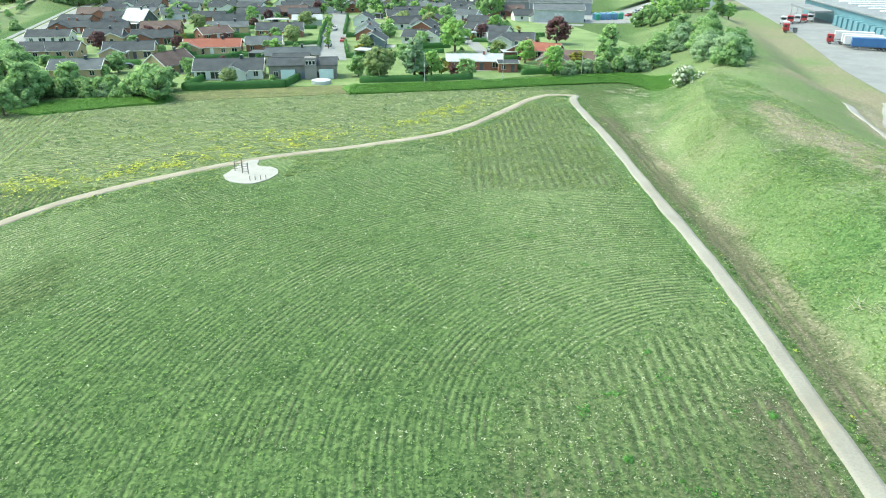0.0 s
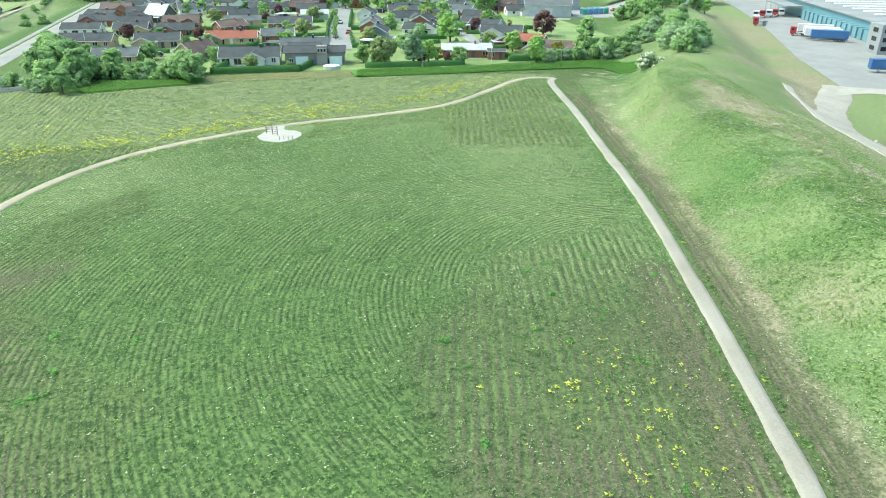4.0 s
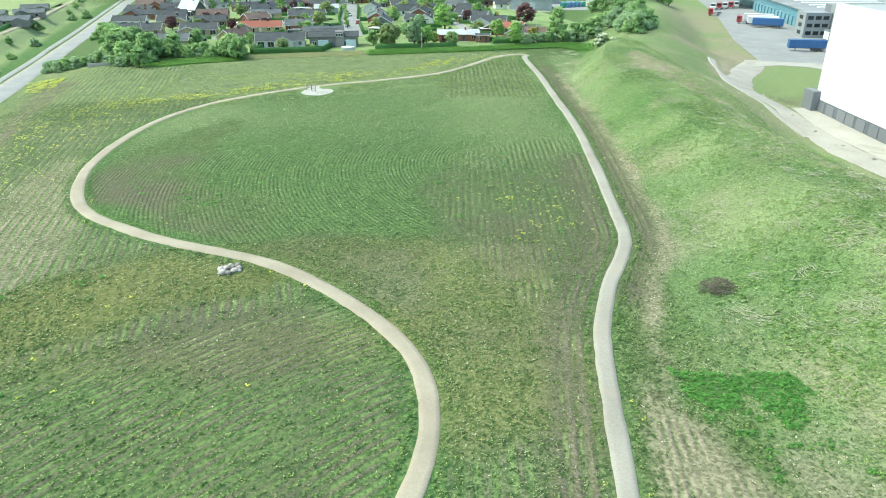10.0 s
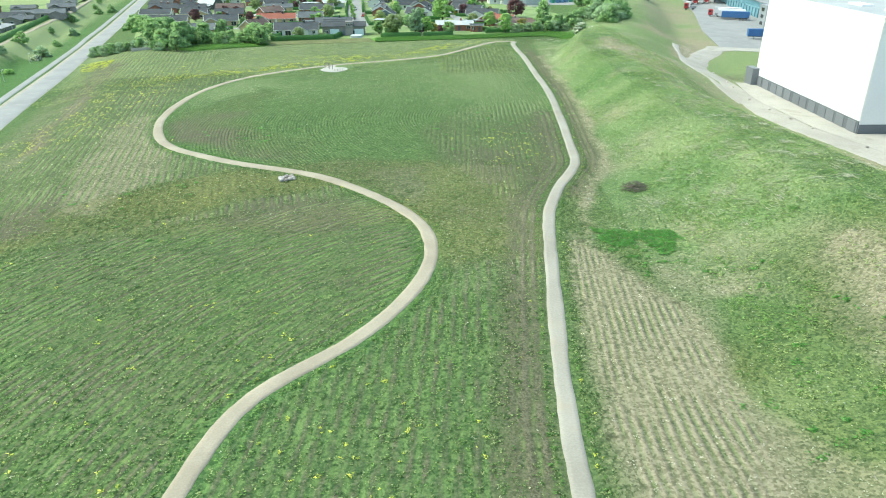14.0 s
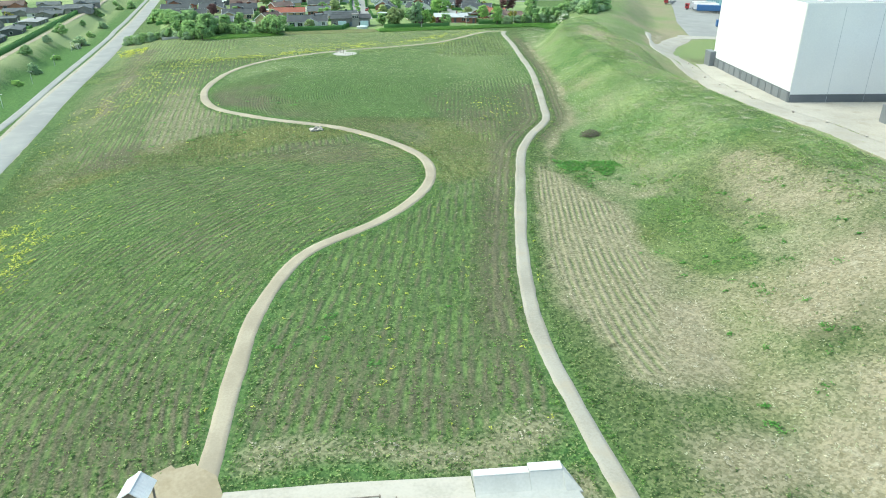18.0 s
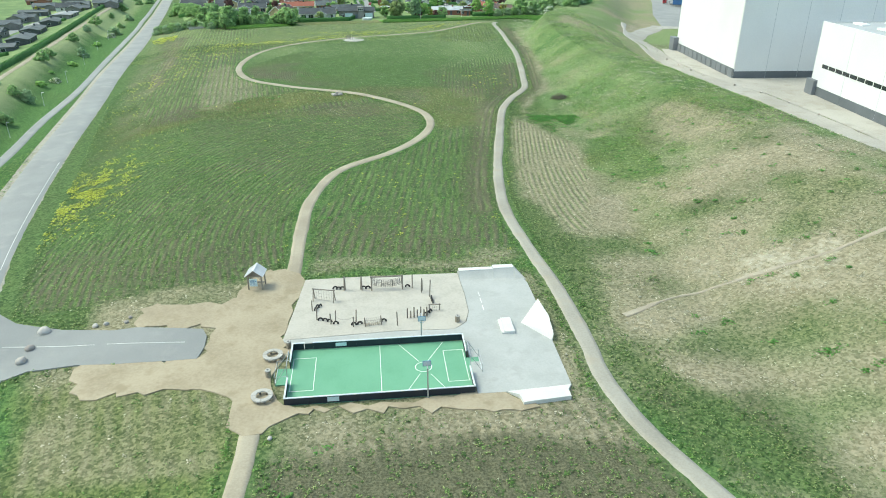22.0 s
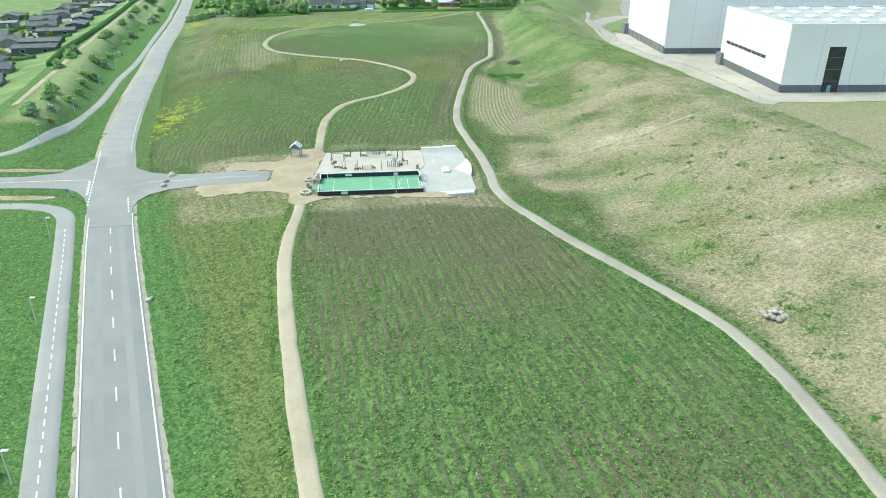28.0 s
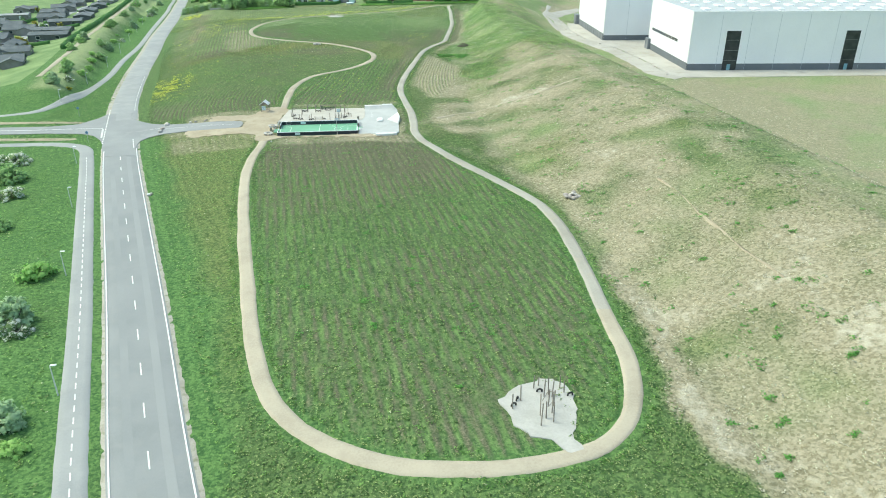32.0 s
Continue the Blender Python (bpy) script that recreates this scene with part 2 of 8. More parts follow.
def sheet(name, outline, material, lift=0.05, step=1.5, rough_edge=0.0, height=None):
    """A flat area on the land inside an outline, its rim turned down."""
    o = np.array(outline, float)
    loop = spline(np.vstack([o, o[:1]]), step)[:-1] if rough_edge else np.vstack([a + (b - a) * u for a, b in zip(o, np.roll(o, -1, 0)) for u in np.arange(0, 1, step / max(step, np.linalg.norm(b - a)))[:, None]])
    if rough_edge:
        loop = loop + np.random.RandomState(len(loop)).normal(0, rough_edge, loop.shape)
    xs, ys = np.meshgrid(np.arange(loop[:, 0].min(), loop[:, 0].max(), step), np.arange(loop[:, 1].min(), loop[:, 1].max(), step))
    keep = inside(xs.ravel(), ys.ravel(), loop)
    inner = np.column_stack([xs.ravel()[keep], ys.ravel()[keep]])
    pts = [Vector(p) for p in np.vstack([loop, inner])]
    n = len(loop)
    vs, _, fs, *_ = delaunay_2d_cdt(pts, [(i, (i + 1) % n) for i in range(n)], [list(range(n))], 1, 1e-4)
    q = np.array([tuple(v) for v in vs])
    z = (land_z(q[:, 0], q[:, 1]) if height is None else height) + lift
    verts = np.column_stack([q, z * np.ones(len(q))]).tolist()
    faces = [tuple(f) for f in fs]
    edge = np.array(loop)
    base = len(verts)
    rim = np.array([[x, y, (gz(x, y) if height is None else height) + lift] for x, y in edge])
    verts += rim.tolist() + (rim - (0, 0, lift + 0.2)).tolist()
    for i in range(n):
        j = (i + 1) % n
        faces.append((base + i, base + n + i, base + n + j, base + j))
    me = from_lists(name, verts, faces, material)
    return me


# ---- lines of the plan ----
LEFT_PATH = [(-2.92, 7.56), (-2.83, 19.56), (-1.92, 27.33), (-2.0, 39.5), (-1.5, 52.7), (2.4, 66.6), (12.2, 76.8), (18.0, 86.0), (20.9, 96.2), (19.7, 105.8), (13.3, 116.4), (3.8, 125.8), (-9.3, 133.1), (-15.9, 137.8), (-22.9, 144.2), (-27.4, 152.3), (-30.6, 165.1), (-31.1, 181.3), (-28.5, 200.1), (-21.4, 215.9), (-10.6, 227.1), (3.4, 236.8), (19.6, 243.6), (35.3, 252.6), (47.4, 267.9), (55.6, 279.9), (61.6, 284.6), (67.1, 283.3)]
RIGHT_PATH = [(67.1, 283.3), (64.8, 275.2), (62.7, 243.2), (60.3, 218.0), (57.7, 189.4), (53.9, 162.5), (50.7, 142.9), (48.7, 130.8), (46.5, 124.9), (42.5, 117.2), (39.7, 110.4), (37.8, 104.0), (34.0, 85.3), (29.7, 62.0), (27.9, 44.0), (28.64, 29.88), (29.51, 18.46), (29.52, 7.86), (29.33, 0.26), (31.34, -9.84), (35.1, -20.8), (39.8, -31.5), (43.6, -40.1), (46.3, -47.8), (47.3, -56.3), (47.0, -68.3), (46.1, -81.1), (45.4, -91.3), (43.2, -99.0), (40.0, -103.0), (36.2, -104.7), (30.6, -105.5), (26.1, -105.0), (21.7, -103.8), (16.7, -100.9), (12.4, -96.6), (9.2, -90.7), (6.5, -80.7), (3.6, -65.9), (0.5, -48.7), (-2.2, -30.7), (-3.0, -18.7), (-2.69, -7.01), (-2.92, 7.56)]
left_line, right_line = spline(LEFT_PATH), spline(RIGHT_PATH)
turn_at = int(np.argmin(np.hypot(right_line[:, 0] - 46, right_line[:, 1] + 81)))
ys_road = np.arange(-330, 900, 4.0)
road_raw = np.column_stack(site(road_x(ys_road), ys_road))
road_raw[:, 0] += np.interp(road_raw[:, 1], [10, 43, 72, 93, 120, 158, 215, 306, 380], [0, -1.3, -1.9, -1.6, -0.35, 1.45, 1.9, 4.1, 5.5])
for _ in range(12):
    road_raw[1:-1] = (road_raw[:-2] + 2 * road_raw[1:-1] + road_raw[2:]) / 4
main_line = spline(road_raw[:: 2], 3.0)


def near_line(x, y, line, wide):
    """Distance to a line, for points within a given reach of it."""
    out = np.full(np.shape(x), 99.0)
    for a in line:
        d = np.hypot(x - a[0], y - a[1])
        out = np.minimum(out, d)
    return out


# ---- the ground sheet ----
def axis(parts):
    return np.unique(np.concatenate([np.arange(a, b, s) for a, b, s in parts]))


gx = axis([(-2600, -400, 200), (-400, -160, 20), (-160, -64, 2), (-64, 100, 1.0), (100, 160, 2), (160, 200, 5), (200, 400, 20), (400, 2601, 200)])
gy = axis([(-2600, -400, 200), (-400, -140, 10), (-140, 297, 1.0), (297, 400, 3), (400, 800, 12), (800, 3001, 200)])
GX, GY = np.meshgrid(gx, gy)
px, py = GX.ravel(), GY.ravel()
pz = land_z(px, py)
rng = np.random.RandomState(7)
fine_zone = (px > -62) & (px < 98) & (py > -138) & (py < 295)
pz = pz + np.where(fine_zone, rng.normal(0, 0.025, len(px)), 0)


def band(v, a, b, soft):
    return smooth((v - a) / soft + 0.5) * (1 - smooth((v - b) / soft + 0.5))


def blob(x, y, cx, cy, rx, ry):
    return np.exp(-(((x - cx) / rx) ** 2) - ((y - cy) / ry) ** 2)


def lattice(x, y, cell, seed):
    """Smooth value noise between 0 and 1."""
    table = np.random.RandomState(seed).uniform(0, 1, (64, 64))
    u, v = np.asarray(x, float) / cell, np.asarray(y, float) / cell
    i, j = np.floor(u).astype(int), np.floor(v).astype(int)
    a, b = smooth(u - i), smooth(v - j)
    t = lambda p, q: table[(i + p) % 64, (j + q) % 64]
    return (t(0, 0) * (1 - a) + t(1, 0) * a) * (1 - b) + (t(0, 1) * (1 - a) + t(1, 1) * a) * b


def path_x(y):
    """Where the grey path runs beside the berm."""
    k = right_line[: turn_at + 1]
    return np.interp(y, k[::-1, 1], k[::-1, 0])


INNER = LEFT_PATH[2:] + RIGHT_PATH[:16]
SOUTH_FIELD = RIGHT_PATH[18:-1]
HILL_EAST = [(22, 150), (34, 170), (46, 178), (58, 182), (53, 150), (47, 128), (40, 112), (33, 108), (28, 125)]
BARE_NW = [(-27, 150), (-28, 172), (-14, 198), (-9, 192), (-15, 163), (-8, 153), (6, 143), (1, 134), (-10, 137), (-20, 146)]
NE_PLOT = [(34, 245), (55, 275), (62, 270), (60, 240), (57.4, 217), (33, 218)]
DARK_PLOT = [(-8, 109), (-2, 117), (9, 114), (14, 106), (8, 101), (0, 103)]
GREY_PLOT = [(-77, 262), (-64, 247), (-57, 192), (-51, 156), (-48.5, 138), (-53, 150), (-58, 182), (-66, 225)]
SOIL_ROWS = [(-41, 104), (-31, 104), (-33, 121), (-41, 118)]
DRY_BY = [(-37, 136), (-38, 172), (-30, 170), (-25, 150), (-20, 130), (-26, 110), (-32, 112)]
OLIVE_BAND = [(-46, 96), (-38, 112), (-20, 125), (-8, 130), (10, 121), (4, 117), (-12, 112), (-30, 103)]
STRAW = [(39.8, 103), (42.7, 91.5), (47.5, 79.5), (46.3, 63.4), (43, 49.5), (39, 36), (35.5, 36), (32.0, 47.6), (32.4, 60.9), (35.4, 80.7)]
SANDY_FLAT = [(43.8, 51), (46.5, 50), (45.5, 38), (48, 32), (54, 27), (64, 22), (62, 10), (50, 8), (40, 6), (32.5, 8), (34.5, 18), (36.5, 29), (38.6, 39)]
DRY_TOP = [(60, 84), (69, 86), (76, 68), (82, 60), (78, 40), (70, 46), (62, 60), (57, 68)]
LUSH_A = [(42.5, 102), (54, 99), (54, 93), (47.5, 91), (42, 95)]
LUSH_B = [(49.8, 80), (57, 74), (59, 62), (55, 55), (49, 56), (47, 66)]
DRY_SOUTH = [(34, 7), (44, 20), (52, 45), (62, 52), (75, 50), (77, 18), (77, -16), (79, -38), (80, -60), (80, -140), (49, -140), (49.4, -85), (50, -60), (48, -46), (45, -29), (39, -5)]
TOE_SAND = [(49.8, -70), (50.8, -80), (50.8, -92), (49.6, -108), (47.8, -108), (47.8, -90), (48.6, -78)]
CREST_GREEN = [(88, 20), (86, -18), (83, -46), (80, -75), (72, -62), (75.5, -40), (79, -10), (81, 20)]
BACK_DRY = [(97, 68), (122, 66), (140, 50), (136, 8), (112, -30), (96, -34), (93, -8), (92, 10), (93, 45)]
BROWN_SLOPE = [(92, 234), (98, 246), (110, 258), (124, 277), (124, 266), (112, 242), (105, 224)]
CREST_BAND = [(85.3, 241), (82.7, 227), (81.6, 213), (81.4, 203), (81.3, 186), (82.5, 168), (88, 172), (86, 198), (87.6, 207), (91.7, 224), (91.1, 235), (88, 243)]
WASHED = [(124, 268), (138, 280), (126, 257), (115, 240), (110, 238), (116, 254)]
ISLAND = [(119.8, 236), (126, 247), (135, 259), (147, 268.5), (154, 265), (157, 260), (137.6, 231), (123, 214.7), (119.6, 217), (117.4, 228)]


def zones(x0, y0):
    """Soil, dry straw, lushness and seed heads of the ground, with the row coordinate of the planted fields."""
    u, v = grid(x0, y0)
    off = u - road_x(v)
    wob = lambda c, s: lattice(x0, y0, c, s) - 0.5
    x, y = x0 + 4.0 * wob(9, 1) + 1.8 * wob(3, 2), y0 + 4.0 * wob(9, 3) + 1.8 * wob(3, 4)
    soil, dry, lush, pale, olive = np.zeros_like(x0), np.zeros_like(x0), np.full_like(x0, 0.45), np.zeros_like(x0), np.zeros_like(x0)
    rowc, rowk = x0 * 1.0, np.zeros_like(x0)
    inner, south = inside(x0, y0, INNER), inside(x0, y0, SOUTH_FIELD)
    berm = ((u > toe_x(v) - 3) | ((x0 > path_x(y0) + 6.4) & (y0 > 92) & (y0 < 285))) & ~inner
    west = ~inner & ~south & ~berm & (off > 5) & (y0 > 22) & (y0 < 292) & (x0 < path_x(y0)) & ((y0 > 30) | (x0 < -3))
    put = lambda arr, where, val: np.where(where, val, arr)
    slip = ~inner & ~berm & (x0 > path_x(y0)) & (y0 > -4) & (y0 < 290)
    lush, dry, soil = put(lush, slip, 0.25), put(dry, slip, 0.18 + 0.4 * wob(6, 66)), put(soil, slip, 0.16)
    # hill field: fine rows that follow its curved edge, full of seed heads
    hill = inner & (y > 132)
    r = np.hypot(x0 - 54, y0 - 160)
    soil, lush, pale = put(soil, hill, 0.1), put(lush, hill, 0.55), put(pale, hill, 0.14 + 0.4 * smooth((y0 - 150) / 45) + 0.6 * wob(22, 9))
    rowc, rowk = put(rowc, hill, r * 2.1), put(rowk, hill, 0.75)
    east = inner & inside(x, y, HILL_EAST)
    soil, lush, pale = put(soil, east, 0.45 - 0.34 * smooth((y - 148) / 28) + 0.3 * wob(9, 87)), put(lush, east, 0.45), put(pale, east, 0.15 + 0.4 * smooth((y - 148) / 28))
    rowc, rowk = put(rowc, east, 1.35 * (x0 - 0.12 * y0)), put(rowk, east, 0.6)
    bare = inner & inside(x, y, BARE_NW)
    soil, lush, pale = put(soil, bare, 0.34 + 1.0 * wob(8, 59)), put(lush, bare, 0.35), put(pale, bare, 0.05)
    plot = inner & inside(x0, y0, NE_PLOT)
    soil, pale, lush = put(soil, plot, 0.3), put(pale, plot, 0.55), put(lush, plot, 0.4)
    rowc, rowk = put(rowc, plot, x0 - 0.1 * y0), put(rowk, plot, 0.6)
    # saddle of short dull grass, then rows down to the playground
    saddle = inner & (y <= 132) & (y > 92) & ~east
    soil, lush, dry = put(soil, saddle, 0.27 + 0.4 * wob(9, 56)), put(lush, saddle, 0.2 + 0.5 * wob(7, 57)), put(dry, saddle, 0.24 + 0.3 * wob(12, 58))
    olive_mid = inner & (y0 > 84) & (y0 < 130) & (np.abs(x0 - 28) < 7 + 4 * wob(9, 71))
    dry, pale, lush = put(dry, olive_mid, 0.22), put(pale, olive_mid, 0.35), put(lush, olive_mid, 0.5)
    olive = put(olive, saddle, 0.55 + 0.9 * wob(10, 81))
    olive = put(olive, olive_mid, 0.8)
    lower = inner & (y <= 92)
    olive = put(olive, lower, 0.25 * smooth((y - 70) / 20))
    soil, lush = put(soil, lower, 0.28 + 0.25 * smooth((52 - y) / 16)), put(lush, lower, 0.6)
    rowc, rowk = put(rowc, lower, x0 - 0.14 * y0), put(rowk, lower, 0.9)
    px_ = path_x(y0)
    furrow = inner & (x0 > px_ - 5.6) & (y0 > 44) & (y0 < 168)
    soil, lush = put(soil, furrow, 0.7), put(lush, furrow, 0.3)
    rowc, rowk = put(rowc, furrow, x0 - px_), put(rowk, furrow, 1.0)
    edge = (y0 > 25.5) & (y < 31.5) & (x0 > -1) & (x0 < 28)
    soil, dry, rowk = put(soil, edge, 0.1), put(dry, edge, 0.58), put(rowk, edge, 0)
    bright = (y > 23.5) & (y < 26.3) & (x0 > -1) & (x0 < 28)
    lush, dry, soil, rowk = put(lush, bright, 1.0), put(dry, bright, 0), put(soil, bright, 0), put(rowk, bright, 0)
    # fields west of the sandy path
    soil, lush, dry, pale = put(soil, west, 0.3), put(lush, west, 0.4), put(dry, west, 0.14), put(pale, west, 0.25)
    low = west & (y < 106)
    soil, lush, dry, pale = put(soil, low, 0.3 + 0.25 * smooth((48 - y) / 20) + 0.3 * wob(12, 47)), put(lush, low, 0.65), put(dry, low, 0.0), put(pale, low, 0.05)
    rowc = put(rowc, west, np.where((y0 > 222) & (x0 > -38), y0 - 0.42 * x0, np.where(y0 > 112 + 0.4 * x0, x0 + y0 * 0.15, -1.3 * np.hypot(x0 - 52, y0 - 43))))
    rowk = put(rowk, west, 1.0)
    olive = put(olive, low, 0.34)
    far = west & (y0 > 222)
    pale, dry, lush, soil = put(pale, far, 0.75), put(dry, far, 0.22), put(lush, far, 0.35), put(soil, far, 0.2)
    w = west & inside(x, y, OLIVE_BAND)
    soil, lush, dry, rowk, olive = put(soil, w, 0.2), put(lush, w, 0.25), put(dry, w, 0.12), put(rowk, w, 0.2), put(olive, w, 0.85)
    low_edge = west & (y < 112) & (y > 104)
    olive = put(olive, low_edge, 0.6)
    w = west & inside(x, y, DRY_BY)
    dry, soil, lush = put(dry, w, 0.42), put(soil, w, 0.3), put(lush, w, 0.25)
    for poly, k in ((DARK_PLOT, 0.55), (GREY_PLOT, 1.0), (SOIL_ROWS, 0.65)):
        w = west & inside(x, y, poly)
        soil, lush, dry = put(soil, w, k), put(lush, w, 0.2), put(dry, w, 0.4 if poly is GREY_PLOT else 0.0)
    rag = west & (off < 15 + 6 * wob(12, 51)) & (y0 > 90)
    dry, soil, lush, rowk = put(dry, rag, 0.34 + 0.6 * wob(7, 52)), put(soil, rag, 0.3), put(lush, rag, 0.4), put(rowk, rag, 0.15)
    w = west & (off < 8.5)
    lush, dry = put(lush, w, 0.7), put(dry, w, 0.05)
    round_court = inside(x, y, [(-24, 23), (-8, 28), (0, 26), (30, 25), (33, 8), (31, -7), (-6, -8), (-20, 0), (-26, 4)]) & ~bright & (y0 < 26.3) & (off > 5)
    dry, soil, lush, rowk = put(dry, round_court, 0.6 + 0.5 * wob(4, 55)), put(soil, round_court, 0.2), put(lush, round_court, 0.2), put(rowk, round_court, 0)
    # southern field in straight rows
    soil, lush = put(soil, south, 0.3 + 0.55 * smooth((y + 50) / 40) + 0.35 * wob(14, 12)), put(lush, south, 0.62)
    rowc, rowk = put(rowc, south, x0 + 0.13 * y0), put(rowk, south, 0.9 - 0.4 * smooth((y + 30) / 25))
    # berm: fresh grass in the north, dry and sandy in the south
    t = smooth((112 - y) / 45)
    lush = put(lush, berm, 0.72 - 0.34 * t + 0.5 * wob(13, 14) + 0.35 * wob(4, 44))
    dry = put(dry, berm, 0.2 + 0.24 * t + 0.5 * wob(9, 15) + 0.3 * wob(3.5, 45))
    soil = put(soil, berm, 0.06 + 0.1 * t)
    pale = put(pale, berm, 0.18 * (1 - t) + 0.42 + 0.6 * wob(7, 46))
    olive = put(olive, berm, 0.05 + 0.35 * t + 0.9 * wob(11, 82))
    for poly, k in ((DRY_SOUTH, 0.52 + 0.22 * smooth((-50 - y) / 30)), (DRY_TOP, 0.46), (SANDY_FLAT, 0.5)):
        w = (u > toe_x(v) - 14) & ~inner & inside(x, y, poly) & (u < crest_x(v) + 2)
        dry, lush, soil = put(dry, w, k + 0.02 + 0.85 * wob(6, 17) + 0.4 * wob(2.2, 48) + 0.5 * wob(18, 18)), put(lush, w, 0.25 + 0.4 * wob(8, 19)), put(soil, w, 0.24 + 0.6 * wob(10, 20))
    for poly in (LUSH_A, LUSH_B):
        w = ~inner & inside(x, y, poly)
        lush, dry, soil = put(lush, w, 0.75 + 0.5 * wob(3, 89) if poly is LUSH_A else 0.5), put(dry, w, 0.0), put(soil, w, 0.05)
    straw = ~inner & inside(x0 + wob(3, 5), y, STRAW)
    dry, rowk, soil, lush = put(dry, straw, 0.66), put(rowk, straw, 1.2), put(soil, straw, 0.2), put(lush, straw, 0.3)
    rowc = put(rowc, straw, 1.5 * (x0 - px_) * (1 - 0.004 * (70 - y0)))
    w = ~inner & inside(x, y, TOE_SAND)
    dry = put(dry, w, 1.15)
    toe_strip = ~inner & (x - px_ > 2.6) & (x - px_ < 5.4) & (y0 < -12) & (y0 > -72)
    dry = put(dry, toe_strip, 0.72 + 0.3 * wob(5, 22))
    red = ~inner & (x0 - px_ > 3.2) & (x0 - px_ < 4.4) & (y0 < 0) & (y0 > -40)
    soil, dry = put(soil, red, 0.9), put(dry, red, 0.05)
    ditch = ~inner & (x0 - px_ > 1.3) & (x0 - px_ < 4.8 + wob(4, 23)) & (y0 > 112) & (y0 < 262)
    soil, dry, lush, pale = put(soil, ditch, 0.8), put(dry, ditch, 0.12), put(lush, ditch, 0.15), put(pale, ditch, 0)
    rowc, rowk = put(rowc, ditch, (x0 - px_) * 1.2), put(rowk, ditch, 1.0)
    lip = ~inner & (x0 - px_ > 4.6 + wob(5, 64)) & (x0 - px_ < 5.9 + wob(5, 65)) & (y0 > 96) & (y0 < 250)
    dry, soil = put(dry, lip, 0.85), put(soil, lip, 0.1)
    w = berm & inside(x, y, CREST_GREEN)
    lush, dry = put(lush, w, 0.42 + 0.4 * wob(6, 83)), put(dry, w, 0.5 + 0.6 * wob(5, 84))
    tan_crest = berm & (np.abs(u - crest_x(v) - 1) < 2.2) & (y0 > 120) & (y0 < 245)
    dry = put(dry, tan_crest, 0.42 + 0.5 * wob(12, 25))
    # land behind the berm
    back = u > crest_x(v) + 4
    lush, dry, rowk, pale, soil = put(lush, back, 0.65), put(dry, back, 0.42 + 0.7 * wob(14, 24) + 0.4 * wob(5, 85)), put(rowk, back, 0), put(pale, back, 0.75), put(soil, back, 0.08)
    for poly, which, k in ((BACK_DRY, 1, 0.72), (BROWN_SLOPE, 0, 0.3), (WASHED, 1, 1.0), (CREST_BAND, 1, 0.8)):
        w = inside(x, y, poly)
        soil, dry = (put(soil, w, 0.3) if poly is CREST_BAND else soil, put(dry, w, k)) if which else (put(soil, w, k), put(dry, w, 0.15))
    w = inside(x0, y0, ISLAND)
    lush, dry, soil = put(lush, w, 0.55), put(dry, w, 0.2), put(soil, w, 0.6 * smooth((232 - y) / 14))
    # verge beside the road, bank and land west of the road
    verge = ~south & ~inner & (off < 30) & (off > 2) & (y0 < 9) & (x0 < 8)
    olive_v = band(off + 3 * wob(6, 31), 7.5, 34, 4)
    lush, soil, dry, rowk = put(lush, verge, 0.95 - 0.4 * olive_v), put(soil, verge, 0.04 * olive_v), put(dry, verge, 0.08 * olive_v), put(rowk, verge, 0.35)
    rowc = put(rowc, verge, off * 0.8)
    trod = verge & (y > -7) & (off > 9)
    dry, lush = put(dry, trod, 0.42 + 0.5 * wob(4, 88)), put(lush, trod, 0.3)
    olive = put(olive, verge, 0.58 * olive_v)
    lush = put(lush, off < -3, 0.9 + 0.4 * wob(15, 33))
    olive = put(olive, off < -3, 0.0)
    meadow = (off < -9) & (v > 330)
    lush, pale = put(lush, meadow, 0.35), put(pale, meadow, 1.1)
    soil = put(soil, off < -3, 0.0)
    dry = put(dry, off < -3, 0.0)
    shelf = (off < -16.5 + 2 * wob(8, 53)) & (off > -26) & (v > 58)
    dry, lush, pale = put(dry, shelf, 0.3), put(lush, shelf, 0.45), put(pale, shelf, 0.85 + 0.5 * band(off, -19.5, -17, 1))
    return soil, dry, lush, pale, rowc, rowk, olive


soil, dry, lush, pale, rowc, rowk, olive = zones(px, py)
jump = np.zeros((len(gy), len(gx)), bool)
rc = rowc.reshape(len(gy), len(gx))
for a in (0, 1):
    d = np.abs(np.diff(rc, axis=a)) > 3.0
    if a:
        jump[:, 1:] |= d
        jump[:, :-1] |= d
    else:
        jump[1:] |= d
        jump[:-1] |= d
rowk = np.where(jump.ravel(), 0, rowk)
path_gap = np.full(len(px), 99.0)
fi = np.where(fine_zone)[0]
path_gap[fi] = np.minimum(near_line(px[fi], py[fi], left_line, 5), near_line(px[fi], py[fi], right_line, 5))
rim = (1 - smooth((path_gap - 1.0) / 1.0))
lush = lush + 0.4 * rim
soil = soil * (1 - rim * 0.7)
dry = dry * (1 - rim * 0.6)
rowk = rowk * (1 - rim)
nx, ny = len(gx), len(gy)


def soften(a):
    g = a.reshape(ny, nx)
    q = np.pad(g, 1, mode="edge")
    return (0.4 * g + 0.15 * (q[:-2, 1:-1] + q[2:, 1:-1] + q[1:-1, :-2] + q[1:-1, 2:])).ravel()


